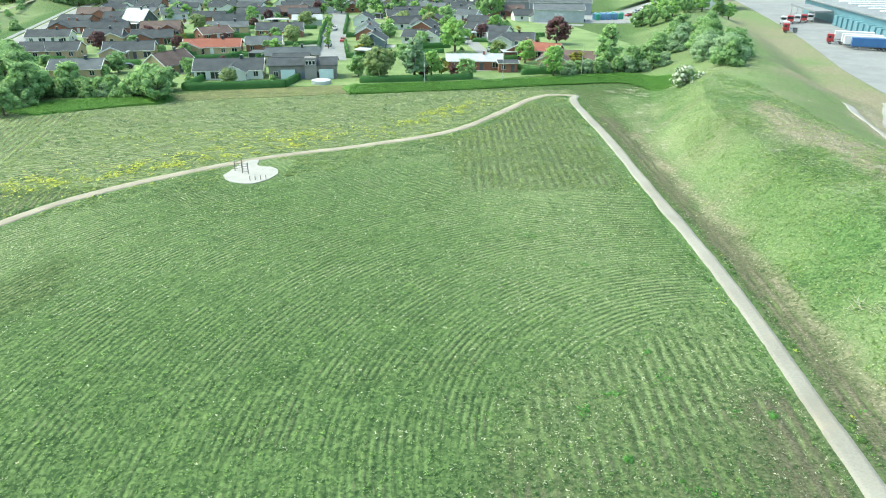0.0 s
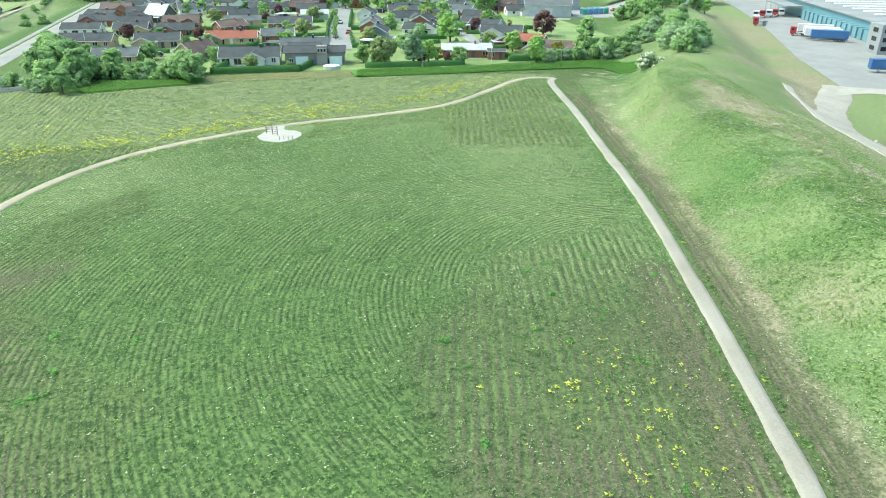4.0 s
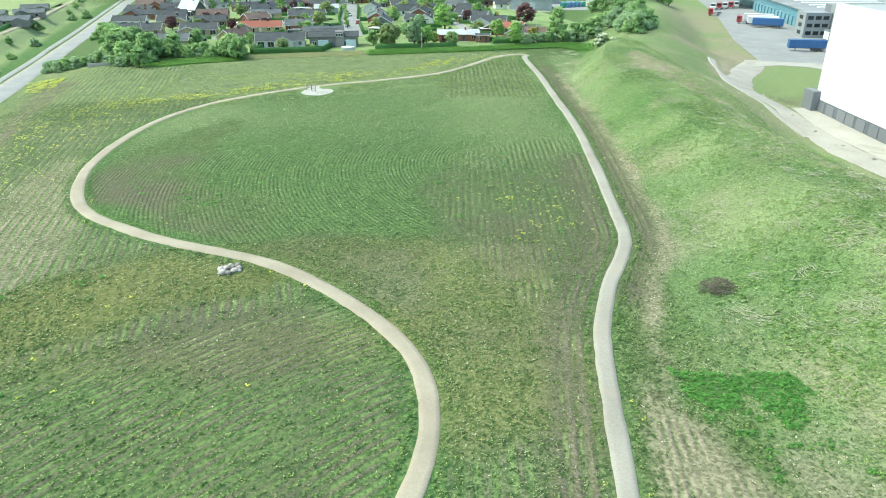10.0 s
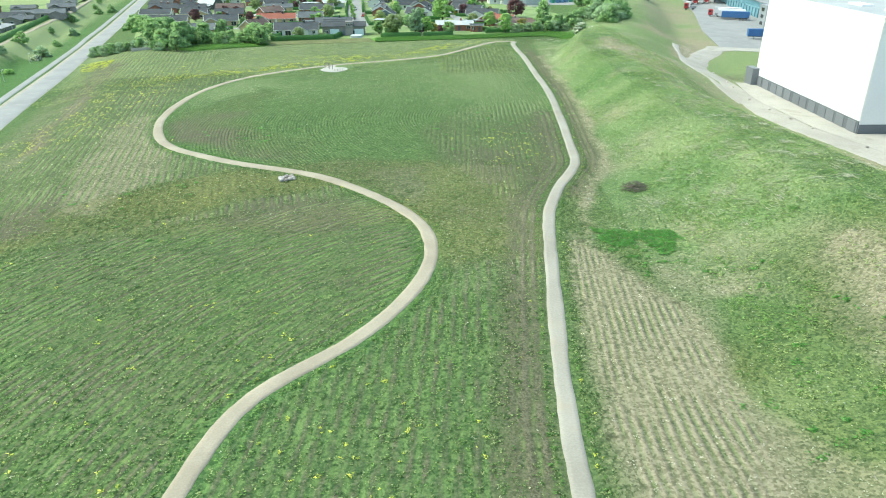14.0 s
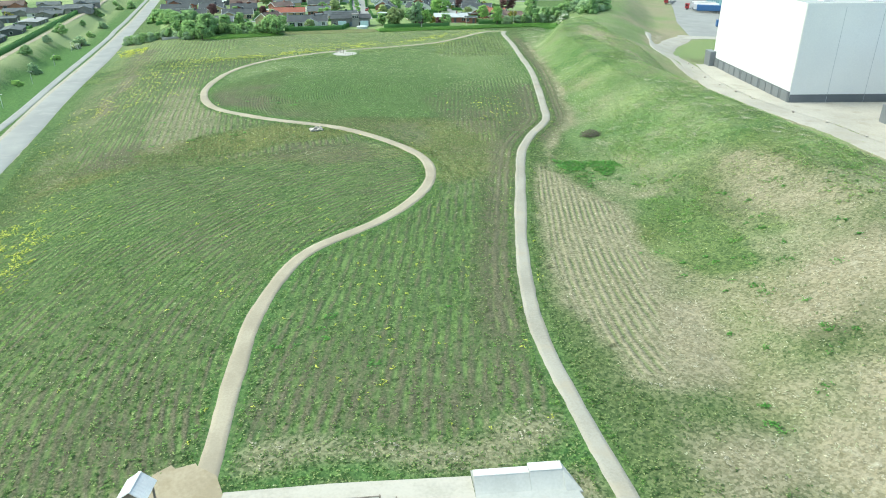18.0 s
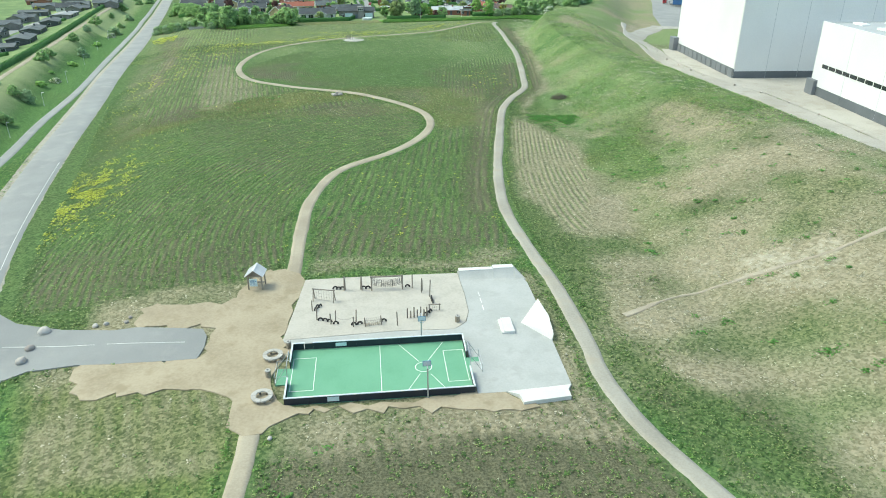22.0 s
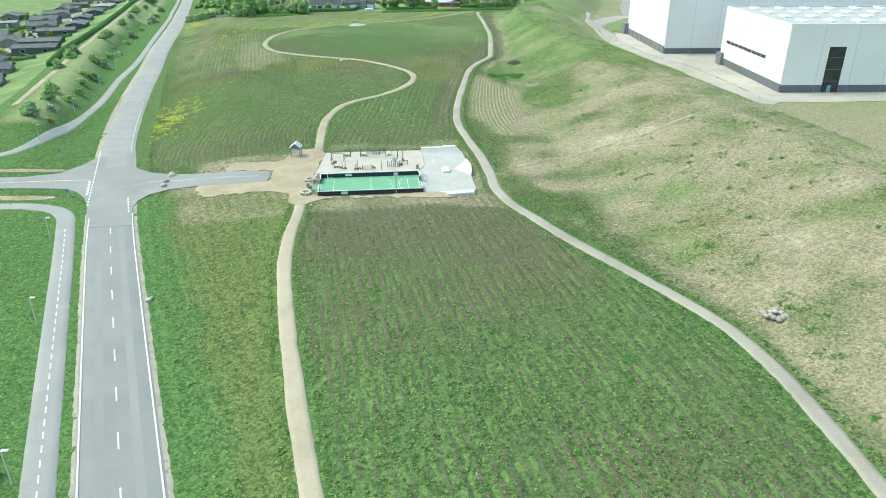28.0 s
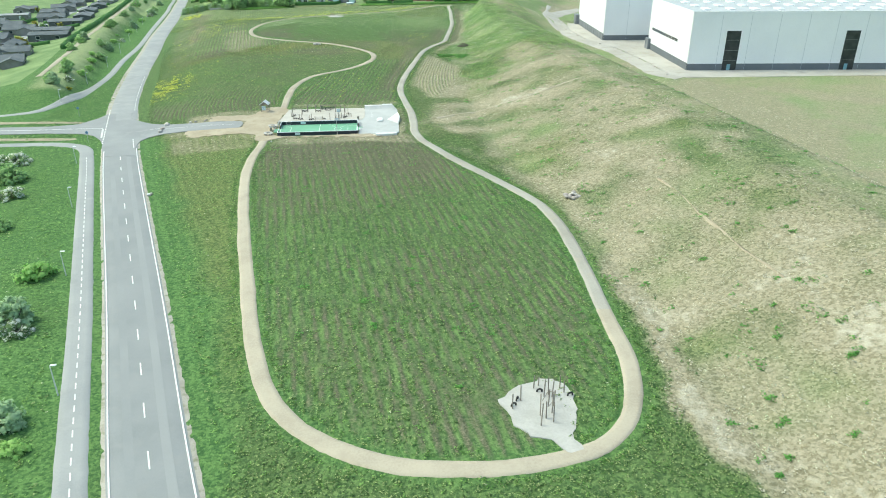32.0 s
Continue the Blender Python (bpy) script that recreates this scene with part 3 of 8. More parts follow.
for _ in range(5):
    soil, lush, pale, olive = (soften(a) for a in (soil, lush, pale, olive))
dry = soften(soften(dry))
idx = np.arange(nx * ny).reshape(ny, nx)
quads = np.stack([idx[:-1, :-1], idx[:-1, 1:], idx[1:, 1:], idx[1:, :-1]], -1).reshape(-1, 4)
tris = np.vstack([quads[:, [0, 1, 2]], quads[:, [0, 2, 3]]])

GROUND, gt, gb = nodes_of("meadow_ground")


def attr(tree, name):
    n = tree.nodes.new("ShaderNodeAttribute")
    n.attribute_name = name
    return n.outputs["Fac"]


g_pos = gt.nodes.new("ShaderNodeNewGeometry").outputs["Position"]
n_big, n_mid, n_fine, n_grain = (noise_node(gt, s, d, g_pos, r) for s, d, r in ((0.035, 4, 0.55), (0.22, 5, 0.6), (1.1, 5, 0.65), (5.0, 4, 0.7)))
cells = gt.nodes.new("ShaderNodeTexVoronoi")
cells.inputs["Scale"].default_value = 4.2
link(gt, g_pos, cells.inputs["Vector"])
split = gt.nodes.new("ShaderNodeSeparateColor")
link(gt, cells.outputs["Color"], split.inputs[0])
n_cell = split.outputs[0]
n_speck = math_node(gt, "ADD", math_node(gt, "MULTIPLY", math_node(gt, "ADD", math_node(gt, "MULTIPLY", n_fine, 0.4), math_node(gt, "MULTIPLY", noise_node(gt, 3.6, 5, g_pos, 0.75), 0.6)), 0.72), math_node(gt, "MULTIPLY", n_cell, 0.28))
n_row = noise_node(gt, 0.16, 3, g_pos)
mixed = math_node(gt, "ADD", math_node(gt, "MULTIPLY", n_mid, 0.3), math_node(gt, "ADD", math_node(gt, "MULTIPLY", n_fine, 0.25), math_node(gt, "ADD", math_node(gt, "MULTIPLY", n_grain, 0.3), math_node(gt, "MULTIPLY", n_cell, 0.15))))
wave = math_node(gt, "SINE", math_node(gt, "MULTIPLY", math_node(gt, "ADD", attr(gt, "rowc"), math_node(gt, "MULTIPLY", math_node(gt, "SUBTRACT", math_node(gt, "ADD", n_mid, math_node(gt, "MULTIPLY", n_fine, 0.6)), 0.8), 0.6)), 2 * math.pi / 1.3))
rows_amt = math_node(gt, "MULTIPLY", wave, math_node(gt, "MULTIPLY", math_node(gt, "MULTIPLY", attr(gt, "rowk"), step_node(gt, n_row, 0.28, 0.68)), 0.3))
# streaks that run along the rows
along = gt.nodes.new("ShaderNodeSeparateXYZ")
link(gt, g_pos, along.inputs[0])
lane = gt.nodes.new("ShaderNodeCombineXYZ")
link(gt, math_node(gt, "MULTIPLY", attr(gt, "rowc"), 1.9), lane.inputs[0])
link(gt, math_node(gt, "MULTIPLY", along.outputs[0], 0.3), lane.inputs[1])
link(gt, math_node(gt, "MULTIPLY", along.outputs[1], 0.3), lane.inputs[2])
n_streak = noise_node(gt, 1.0, 4, lane.outputs[0], 0.6)
streak = math_node(gt, "MULTIPLY", math_node(gt, "SUBTRACT", n_streak, 0.5), attr(gt, "rowk"))
n_tone = math_node(gt, "ADD", n_speck, math_node(gt, "ADD", math_node(gt, "MULTIPLY", streak, 0.75), math_node(gt, "MULTIPLY", rows_amt, -0.35)))
green_low = mix_node(gt, step_node(gt, n_tone, 0.3, 0.7), (0.047, 0.083, 0.032), (0.165, 0.208, 0.086))
green_rich = mix_node(gt, step_node(gt, n_tone, 0.3, 0.72), (0.044, 0.112, 0.036), (0.138, 0.255, 0.08))
lush_w = step_node(gt, math_node(gt, "ADD", attr(gt, "lush"), math_node(gt, "MULTIPLY", math_node(gt, "SUBTRACT", mixed, 0.5), 1.1)), 0.1, 0.95)
ground_col = mix_node(gt, lush_w, green_low, green_rich)
olive_col = mix_node(gt, step_node(gt, n_tone, 0.32, 0.68), (0.1, 0.115, 0.036), (0.215, 0.23, 0.085))
olive_w = step_node(gt, math_node(gt, "ADD", attr(gt, "olive"), math_node(gt, "MULTIPLY", math_node(gt, "SUBTRACT", mixed, 0.5), 1.4)), 0.15, 1.05)
ground_col = mix_node(gt, math_node(gt, "MULTIPLY", olive_w, 0.85), ground_col, olive_col)
pale_w = step_node(gt, math_node(gt, "ADD", math_node(gt, "SUBTRACT", attr(gt, "pale"), math_node(gt, "MULTIPLY", rows_amt, 1.5)), math_node(gt, "MULTIPLY", math_node(gt, "SUBTRACT", n_grain, 0.5), 1.8)), 0.25, 1.15)
ground_col = mix_node(gt, pale_w, ground_col, (0.27, 0.345, 0.165))
soil_col = mix_node(gt, step_node(gt, n_grain, 0.38, 0.62), (0.078, 0.083, 0.049), (0.174, 0.176, 0.112))
soil_w = step_node(gt, math_node(gt, "ADD", math_node(gt, "ADD", attr(gt, "soil"), math_node(gt, "ADD", rows_amt, math_node(gt, "MULTIPLY", streak, -0.8))), math_node(gt, "MULTIPLY", math_node(gt, "SUBTRACT", mixed, 0.5), 1.4)), 0.12, 0.78)
ground_col = mix_node(gt, soil_w, ground_col, soil_col)
dry_col = mix_node(gt, step_node(gt, n_speck, 0.3, 0.68), (0.2, 0.186, 0.118), (0.36, 0.335, 0.235))
dry_col = mix_node(gt, step_node(gt, math_node(gt, "ADD", attr(gt, "dry"), math_node(gt, "MULTIPLY", math_node(gt, "SUBTRACT", n_fine, 0.5), 1.2)), 0.85, 1.35), dry_col, (0.47, 0.445, 0.352))
dry_w = step_node(gt, math_node(gt, "ADD", math_node(gt, "ADD", attr(gt, "dry"), rows_amt), math_node(gt, "MULTIPLY", math_node(gt, "SUBTRACT", mixed, 0.5), 0.8)), 0.1, 0.9)
ground_col = mix_node(gt, dry_w, ground_col, dry_col)
link(gt, ground_col, gb.inputs["Base Color"])
gb.inputs["Roughness"].default_value = 0.95
gb.inputs["Specular IOR Level"].default_value = 0.15
bump_node(gt, gb, math_node(gt, "ADD", math_node(gt, "ADD", n_fine, math_node(gt, "MULTIPLY", n_grain, 0.4)), rows_amt), 0.8, 0.35)
ground_me = from_arrays("ground", np.column_stack([px, py, pz]), tris, GROUND)
for key, values in (("soil", soil), ("dry", dry), ("lush", lush), ("pale", pale), ("rowc", rowc), ("rowk", rowk), ("olive", olive)):
    ground_me.attributes.new(key, "FLOAT", "POINT").data.foreach_set("value", np.asarray(values, np.float32))
ground_me.polygons.foreach_set("use_smooth", np.ones(len(tris), bool))
ground = thing("ground", "meadow, planted field rows and grassy earth berm", "ground", kind="structure", data=ground_me)

# ---- paths and roads ----
thing("sandy_path", "winding pale gravel footpath through the fields", "path", kind="structure", data=ribbon("sandy_path", left_line, 1.75, GRAVEL, 0.07, 0.05))
thing("grey_path", "grey gravel footpath along the berm and round the field", "path", kind="structure", data=ribbon("grey_path", right_line[: turn_at + 1], 1.65, GRAVEL_GREY, 0.08, 0.05))
thing("field_loop_path", "pale gravel footpath round the southern field", "path", kind="structure", data=ribbon("field_loop_path", right_line[turn_at:], 1.75, GRAVEL, 0.075, 0.05))
thing("road_shoulder", "gravel shoulder beside the main road", "road", kind="structure", data=ribbon("road_shoulder", main_line, 7.4, SHOULDER, 0.03, 0.05, 0.5))
road = thing("main_road", "grey asphalt two-lane road with worn wheel tracks", "road", kind="structure", data=ribbon("main_road", main_line[main_line[:, 1] < 30], 6.6, ASPHALT, 0.08, 0.0, 0.58))


# ---- road surfaces, markings, sand and slabs ----
def line_at(ys, offset):
    pts = np.column_stack([np.interp(ys, main_line[:, 1], main_line[:, 0]), ys])
    return pts + normals_of(pts) * -offset


cycle_s = np.vstack([line_at(np.arange(-280, -14, 4.0), -6.6), [(-36.3, -9.8), (-38.2, -4.5), (-39.7, -0.6), (-42.1, 2.4), (-46.6, 4.6), (-52.1, 5.3), (-61.5, 5.4), (-123.0, 7.5)]])
cycle_n = np.vstack([[(-144.3, 28.0), (-83.0, 32.7), (-69.8, 35.2), (-62.8, 40.8), (-61.0, 52.0), (-62.9, 78.0), (-65.0, 94.0), (-69.8, 121.0), (-75.1, 159.0), (-85.7, 216.0), (-102.3, 308.0)], line_at(np.arange(340, 740, 18.0), -6.5)])
cycle_s, cycle_n = spline(cycle_s, 1.5), spline(cycle_n, 2.5)
cycle_a = thing("cycle_path", "grey asphalt cycle path with a dashed white line", "cycle path", kind="structure", data=ribbon("cycle_path", cycle_s, 2.55, ASPHALT_PALE, 0.07))
thing("cycle_path", "pale asphalt cycle path beside the noise bank", "cycle path", kind="structure", data=ribbon("cycle_path", cycle_n, 2.1, ASPHALT_PALE, 0.07))
thing("bank_path", "narrow sandy track along the foot of the noise bank", "path", kind="structure", data=ribbon("bank_path", spline([(-76, 66), (-81, 92), (-88, 126), (-95.7, 162), (-99.2, 182), (-107.2, 223), (-116.5, 271), (-126.5, 326), (-142.5, 410), (-158, 480), (-180, 580)], 3), 2.0, GRAVEL, 0.06, 0.15))
north = main_line[main_line[:, 1] > 23]
thing("main_road_north", "pale worn asphalt road running along the fields", "road", kind="structure", data=ribbon("main_road_north", north, 6.0, ASPHALT_PALE, 0.115))
JUNCTION = [(-46.2, 32.6), (-47.0, 28.1), (-49.6, 22.6), (-55, 21.0), (-144.1, 22.9), (-143.9, 17.3), (-53.7, 14.4), (-45.4, 13.3), (-42.3, 11.3), (-39.8, 7.8), (-38.1, 4.3), (-36.2, -1.5), (-34.5, -6.0), (-28.0, -5.6), (-29.6, -1.0), (-30.3, 2.5), (-30.4, 5.6), (-29.5, 8.5), (-26.6, 10.5), (-21.98, 10.4), (-17.9, 9.6), (-12.3, 9.0), (-9.6, 8.9), (-9.3, 11.0), (-9.5, 13.1), (-10.2, 14.6), (-17.5, 16.3), (-20, 16.3), (-26, 18.1), (-32.2, 20.9), (-35.35, 23.6), (-38.2, 26.6), (-39.5, 29.4), (-40.3, 34)]
thing("junction_road", "pale asphalt road junction with a stub to the court", "road", kind="structure", data=sheet("junction_road", JUNCTION, ASPHALT_MID, 0.135, 2.0))
thing("dry_verge", "dry brown verge between side road and cycle path", "verge", kind="structure", data=sheet("dry_verge", [(-45.3, 9.6), (-57.6, 10.9), (-102.7, 12.6), (-102.7, 10.5), (-57.5, 8.7), (-46.3, 8.0)], SANDY, 0.05, 2.0, 0.1))
thing("dry_verge", "dry brown verge beside the northern cycle path", "verge", kind="structure", data=sheet("dry_verge", [(-50.0, 25.4), (-62.3, 26.7), (-103.3, 28.0), (-103.2, 25.8), (-62.2, 24.6), (-49.9, 23.7)], SANDY, 0.05, 2.0, 0.1))


ASPHALT_WORN = surface("asphalt_worn", (0.225, 0.242, 0.244), (0.268, 0.284, 0.285), 0.1, 9.0, 0.9)
for side in (-2.1, 0.95):
    track = line_at(np.arange(-280, -5, 3.0), side)
    rows_ = [track + normals_of(track) * w for w in (-0.4, 0.4)]
    verts_ = [(*q, gz(*q) + 0.116) for pair in zip(*rows_) for q in pair]
    part("wheel_track", from_lists("wheel_track", verts_, [(2 * i, 2 * i + 1, 2 * i + 3, 2 * i + 2) for i in range(len(track) - 1)], ASPHALT_WORN), None, road)


def stripe(name, line, width, lift, parent):
    return part(name, ribbon(name, line, width, ROAD_WHITE, lift, crown=0.0), None, parent)


for side, end in ((-3.72, 2), (2.55, 0)):
    stripe("edge_line", line_at(np.arange(-280, end, 3.0), side), 0.14, 0.15, road)
stripe("edge_line", line_at(np.arange(35, 90, 5.0), 2.5), 0.07, 0.15, road)
dash_me = to_mesh("lane_dash", boxed(-0.065, 0.065, -1.2, 1.2, -0.01, 0.012), ROAD_WHITE)
short_me = to_mesh("cycle_dash", boxed(-0.06, 0.06, -0.5, 0.5, -0.01, 0.012), ROAD_WHITE)
slim_me = to_mesh("give_way_dash", boxed(-0.1, 0.1, -0.45, 0.45, -0.01, 0.012), ROAD_WHITE)
give_me = to_mesh("give_way_dash", boxed(-0.2, 0.2, -0.25, 0.25, -0.01, 0.012), ROAD_WHITE)


def dashes(name, me, line, period, lift, parent, start=0.0):
    d = np.r_[0, np.cumsum(np.linalg.norm(np.diff(line, axis=0), axis=1))]
    for s in np.arange(start, d[-1], period):
        x, y = np.interp(s, d, line[:, 0]), np.interp(s, d, line[:, 1])
        x2, y2 = np.interp(s + 0.5, d, line[:, 0]), np.interp(s + 0.5, d, line[:, 1])
        part(name, me, None, parent, at=pose(x, y, gz(x, y) + lift, 0, 0, math.degrees(math.atan2(y2 - y, x2 - x)) - 90))


dashes("lane_dash", dash_me, line_at(np.arange(-200, -4, 2.0), -0.58), 7.5, 0.128, road, 2.0)
dashes("cycle_dash", short_me, cycle_s[(cycle_s[:, 1] > -150) & (cycle_s[:, 0] > -38)], 2.0, 0.115, cycle_a)
dashes("give_way_dash", give_me, np.array([(-40.0, 9.5), (-42.3, 17.5)]), 0.85, 0.16, road)
dashes("give_way_dash", slim_me, np.array([(-38.0, 4.2), (-47.1, 37.2)]), 1.6, 0.16, road)
dashes("give_way_dash", slim_me, np.array([(-30.4, 0.6), (-32.8, 8.2)]), 1.6, 0.16, road)
stripe("centre_line", np.array([(-31.4, 15.8), (-28.0, 15.2), (-24.3, 14.4), (-17.5, 13.2), (-11.5, 12.2)]), 0.05, 0.165, road)
stripe("centre_line", np.array([(-42.4, 17.8), (-50, 18.0), (-57.9, 17.7), (-75, 18.4)]), 0.12, 0.165, road)
dashes("lane_dash", dash_me, np.array([(-78, 18.6), (-103.0, 19.8)]), 7.5, 0.16, road)

APRON = [(-18.0, 19.7), (-17.9, 21.0), (-14.9, 20.8), (-10.7, 20.5), (-8.0, 20.8), (-7.3, 25.5), (-4.4, 28.5), (-1.4, 27.5), (-0.3, 25.1), (-1.6, 11.3), (-0.8, 10), (-0.5, 0.4), (17, 0.3), (19.8, 0.0), (20.9, -1.7), (22.5, -2.0), (20.5, -2.5), (12.5, -1.6), (0.9, -1.3), (-1.5, -3.4), (-4.2, -3.2), (-5.0, 1.2), (-7.4, 3.6), (-10.9, 4.1), (-16.3, 4.5), (-18, 4.2), (-20.7, 5.9), (-21.6, 10.3), (-17.9, 9.5), (-12.3, 8.9), (-9.4, 8.8), (-9.1, 11.0), (-9.3, 13.3), (-10.1, 14.8), (-17.5, 16.5)]
thing("sand_apron", "trodden sandy ground round the court and shelter", "ground", kind="structure", data=sheet("sand_apron", APRON, SANDY, 0.12, 1.0, 0.3))
SANDBOX = [(-0.26, 25.1), (8.0, 25.25), (18.16, 25.0), (18.33, 19.3), (18.25, 15.2), (17.65, 13.05), (16.3, 11.7), (10.1, 11.95), (-1.5, 11.3)]
thing("playground_sand", "pale play sand under the balance course", "sand", kind="structure", data=sheet("playground_sand", SANDBOX, PLAY_SAND, 0.15, 0.8))
SKATE = [(18.2, 25.6), (25.2, 25.7), (26.2, 21.6), (26.2, 16.3), (26.0, 8.6), (25.9, 0.6), (19.75, 0.1), (17.1, 0.1), (17.1, 9.6), (-0.4, 9.4), (-1.5, 11.25), (10.1, 11.9), (16.3, 11.65), (17.7, 13.0), (18.3, 15.2), (18.38, 19.3)]
slab = thing("skate_slab", "smooth grey concrete skate area with faint stains", "slab", kind="structure", data=sheet("skate_slab", SKATE, CONCRETE, 0.14, 1.0))
WHITE_SAND = surface("white_sand", (0.36, 0.36, 0.33), (0.45, 0.45, 0.42), 0.6, 5.0, 0.95, bump=0.6)
thing("sand_patch", "white sand clearing with balance posts", "sand", kind="structure", data=sheet("sand_patch", [(31.2, -96.5), (31.7, -98.5), (32.8, -101.4), (35.0, -102.8), (35.8, -104.4), (37.3, -104.2), (37.0, -102.0), (38.1, -99.2), (38.3, -96.0), (37.0, -93.8), (35.1, -94.0), (32.9, -95.1)], WHITE_SAND, 0.1, 0.6, 0.14))
thing("sand_patch", "white sand clearing with climbing frames beside the path", "sand", kind="structure", data=sheet("sand_patch", [(-1.7, 227.1), (-0.6, 231.0), (0.5, 234.7), (2.3, 235.4), (2.9, 232.0), (5.4, 231.0), (6.3, 227.4), (4.8, 224.0), (2.4, 222.8), (-0.1, 224.3)], WHITE_SAND, 0.1, 0.8, 0.08))
YARD = [(144.7, 278.0), (136.5, 268.0), (147, 269.5), (155, 266), (158, 260), (138.5, 231), (124, 214), (119, 213), (116.5, 204), (115.2, 190), (114.6, 165), (118.2, 146), (120.4, 137), (121.6, 113), (121.4, 97), (120.8, 84), (124.2, 78.0), (143.6, 77.0), (175.8, 76.0), (428.8, 55.0), (427.4, 80.0), (188.9, 103.9), (187.7, 136.3), (424.1, 170.5), (420.1, 281.5), (166.6, 269.5)]
thing("yard_paving", "pale dusty gravel yard between the warehouses", "yard", kind="structure", data=sheet("yard_paving", YARD, YARD_GRAVEL, 0.12, 6.0))
BIGYARD = [(144.7, 278.0), (157.5, 322.4), (179.0, 379.6), (194.7, 426.6), (210.3, 477.8), (244.9, 597.4), (408.7, 597.4), (420.5, 271.2), (166.6, 267.8)]
thing("yard_asphalt", "pale asphalt lorry yard", "yard", kind="structure", data=sheet("yard_asphalt", BIGYARD, ASPHALT_PALE, 0.1, 8.0))
TRAIL_B = [(63.8, -50.0), (64.3, -56.0), (64.2, -62.6), (64.2, -68.5), (64.5, -76.0), (65.0, -84.0)]
thing("gravel_track", "pale dusty gravel track behind the berm", "track", kind="structure", data=ribbon("gravel_track", spline([(143.6, 279.5), (136.0, 267.0), (125.0, 251.4), (117.3, 238.5), (113.8, 226), (113.4, 214.6), (112.8, 203.7), (112.0, 190), (111.4, 170), (114.4, 147), (117.0, 135), (117.8, 113), (117.7, 97), (118.2, 86), (123, 78)], 2), 7.0, YARD_GRAVEL, 0.09, 0.35))
thing("dirt_track", "rutted dirt track on the slope behind the berm", "track", kind="structure", data=ribbon("dirt_track", spline([(122, 266), (114.8, 243), (108.3, 218), (107.5, 200), (108.5, 188)], 2), 2.0, YARD_GRAVEL, 0.1, 0.3))
thing("trodden_trail", "narrow trodden trail along the dry slope", "track", kind="structure", data=ribbon("trodden_trail", spline(TRAIL_B, 1.0), 0.2, SANDY, 0.035, 0.1))
thing("trodden_trail", "narrow trodden trail across the berm", "track", kind="structure", data=ribbon("trodden_trail", spline([(35, 12.6), (42.1, 15.6), (49.7, 16.6), (55.0, 16.3), (59.7, 16.4), (65.2, 17.2), (70, 18.2)], 1.0), 0.5, GRAVEL, 0.05, 0.12))


# ---- ball court ----
COURT_GREEN = surface("court_green", (0.125, 0.33, 0.205), (0.16, 0.39, 0.25), 0.3, 10.0, 0.75)
NAVY = surface("navy_board", (0.012, 0.02, 0.032), (0.02, 0.03, 0.045), 0.8, 12.0, 0.5)
RAIL = surface("pale_rail", (0.6, 0.66, 0.7), (0.72, 0.77, 0.8), 1.0, 14.0, 0.45)
GALV = surface("galvanised_steel", (0.42, 0.44, 0.45), (0.56, 0.58, 0.6), 1.5, 20.0, 0.4, 0.7, 0.1)
LINE_WHITE = surface("court_line", (0.72, 0.78, 0.74), (0.82, 0.86, 0.83), 1.0, 14.0, 0.6)
BLUE_PAINT = surface("blue_paint", (0.08, 0.2, 0.36), (0.12, 0.26, 0.42), 1.0, 12.0, 0.5)
PANEL = surface("pale_sign_panel", (0.55, 0.68, 0.72), (0.66, 0.78, 0.8), 1.0, 12.0, 0.4)
WOOD = surface("weathered_wood", (0.17, 0.15, 0.125), (0.3, 0.27, 0.23), 1.2, 16.0, 0.85)
WOOD_PALE = surface("pale_log", (0.34, 0.29, 0.22), (0.48, 0.42, 0.33), 1.2, 16.0, 0.85)
RUBBER = surface("tyre_rubber", (0.018, 0.018, 0.018), (0.035, 0.035, 0.035), 1.5, 20.0, 0.8)
ROPE = surface("grey_rope", (0.3, 0.29, 0.26), (0.45, 0.43, 0.4), 3.0, 30.0, 0.9)
DARK_NET = surface("dark_net", (0.05, 0.05, 0.055), (0.1, 0.1, 0.1), 3.0, 30.0, 0.9)
STONE = surface("field_stone", (0.3, 0.28, 0.26), (0.5, 0.48, 0.45), 1.3, 9.0, 0.9, vary=0.7, stain=(0.42, 0.33, 0.28))
ZINC = surface("zinc_roof", (0.6, 0.62, 0.64), (0.72, 0.74, 0.75), 0.8, 12.0, 0.5, 0.0)
TWIG = surface("dead_twigs", (0.1, 0.085, 0.065), (0.24, 0.21, 0.17), 2.0, 14.0, 0.9)

CZ = -0.36
court = thing("ball_court", "green ball court with dark boards and a pale top rail", "ball court", pose(-0.15, 0.22, CZ, 0, 0, 0.4))
CW, CD, CH = 17.0, 8.9, 0.8
part("playing_surface", boxed(0, CW, 0, CD, -0.2, 0.0, 0.02), COURT_GREEN, court, "green synthetic court floor")


def board(x0, y0, x1, y1, panels, high=CH):
    """A run of board panels with posts and a top rail."""
    a, b = Vector((x0, y0, 0)), Vector((x1, y1, 0))
    way, n = (b - a).normalized(), (b - a).length / panels
    turn = math.degrees(math.atan2(way.y, way.x))
    for i in range(panels):
        p = a + way * n * i
        part("board_panel", boxed(0.02, n - 0.02, -0.03, 0.03, 0.02, high - 0.06, 0.008), NAVY, court, "", pose(p.x, p.y, 0, 0, 0, turn))
        part("board_post", boxed(-0.04, 0.04, -0.05, 0.05, 0, high - 0.05, 0.01), NAVY, court, "", pose(p.x, p.y, 0, 0, 0, turn))
    part("top_rail", boxed(-0.05, (b - a).length + 0.05, -0.08, 0.08, high - 0.06, high + 0.02, 0.015), RAIL, court, "pale top rail", pose(x0, y0, 0, 0, 0, turn))


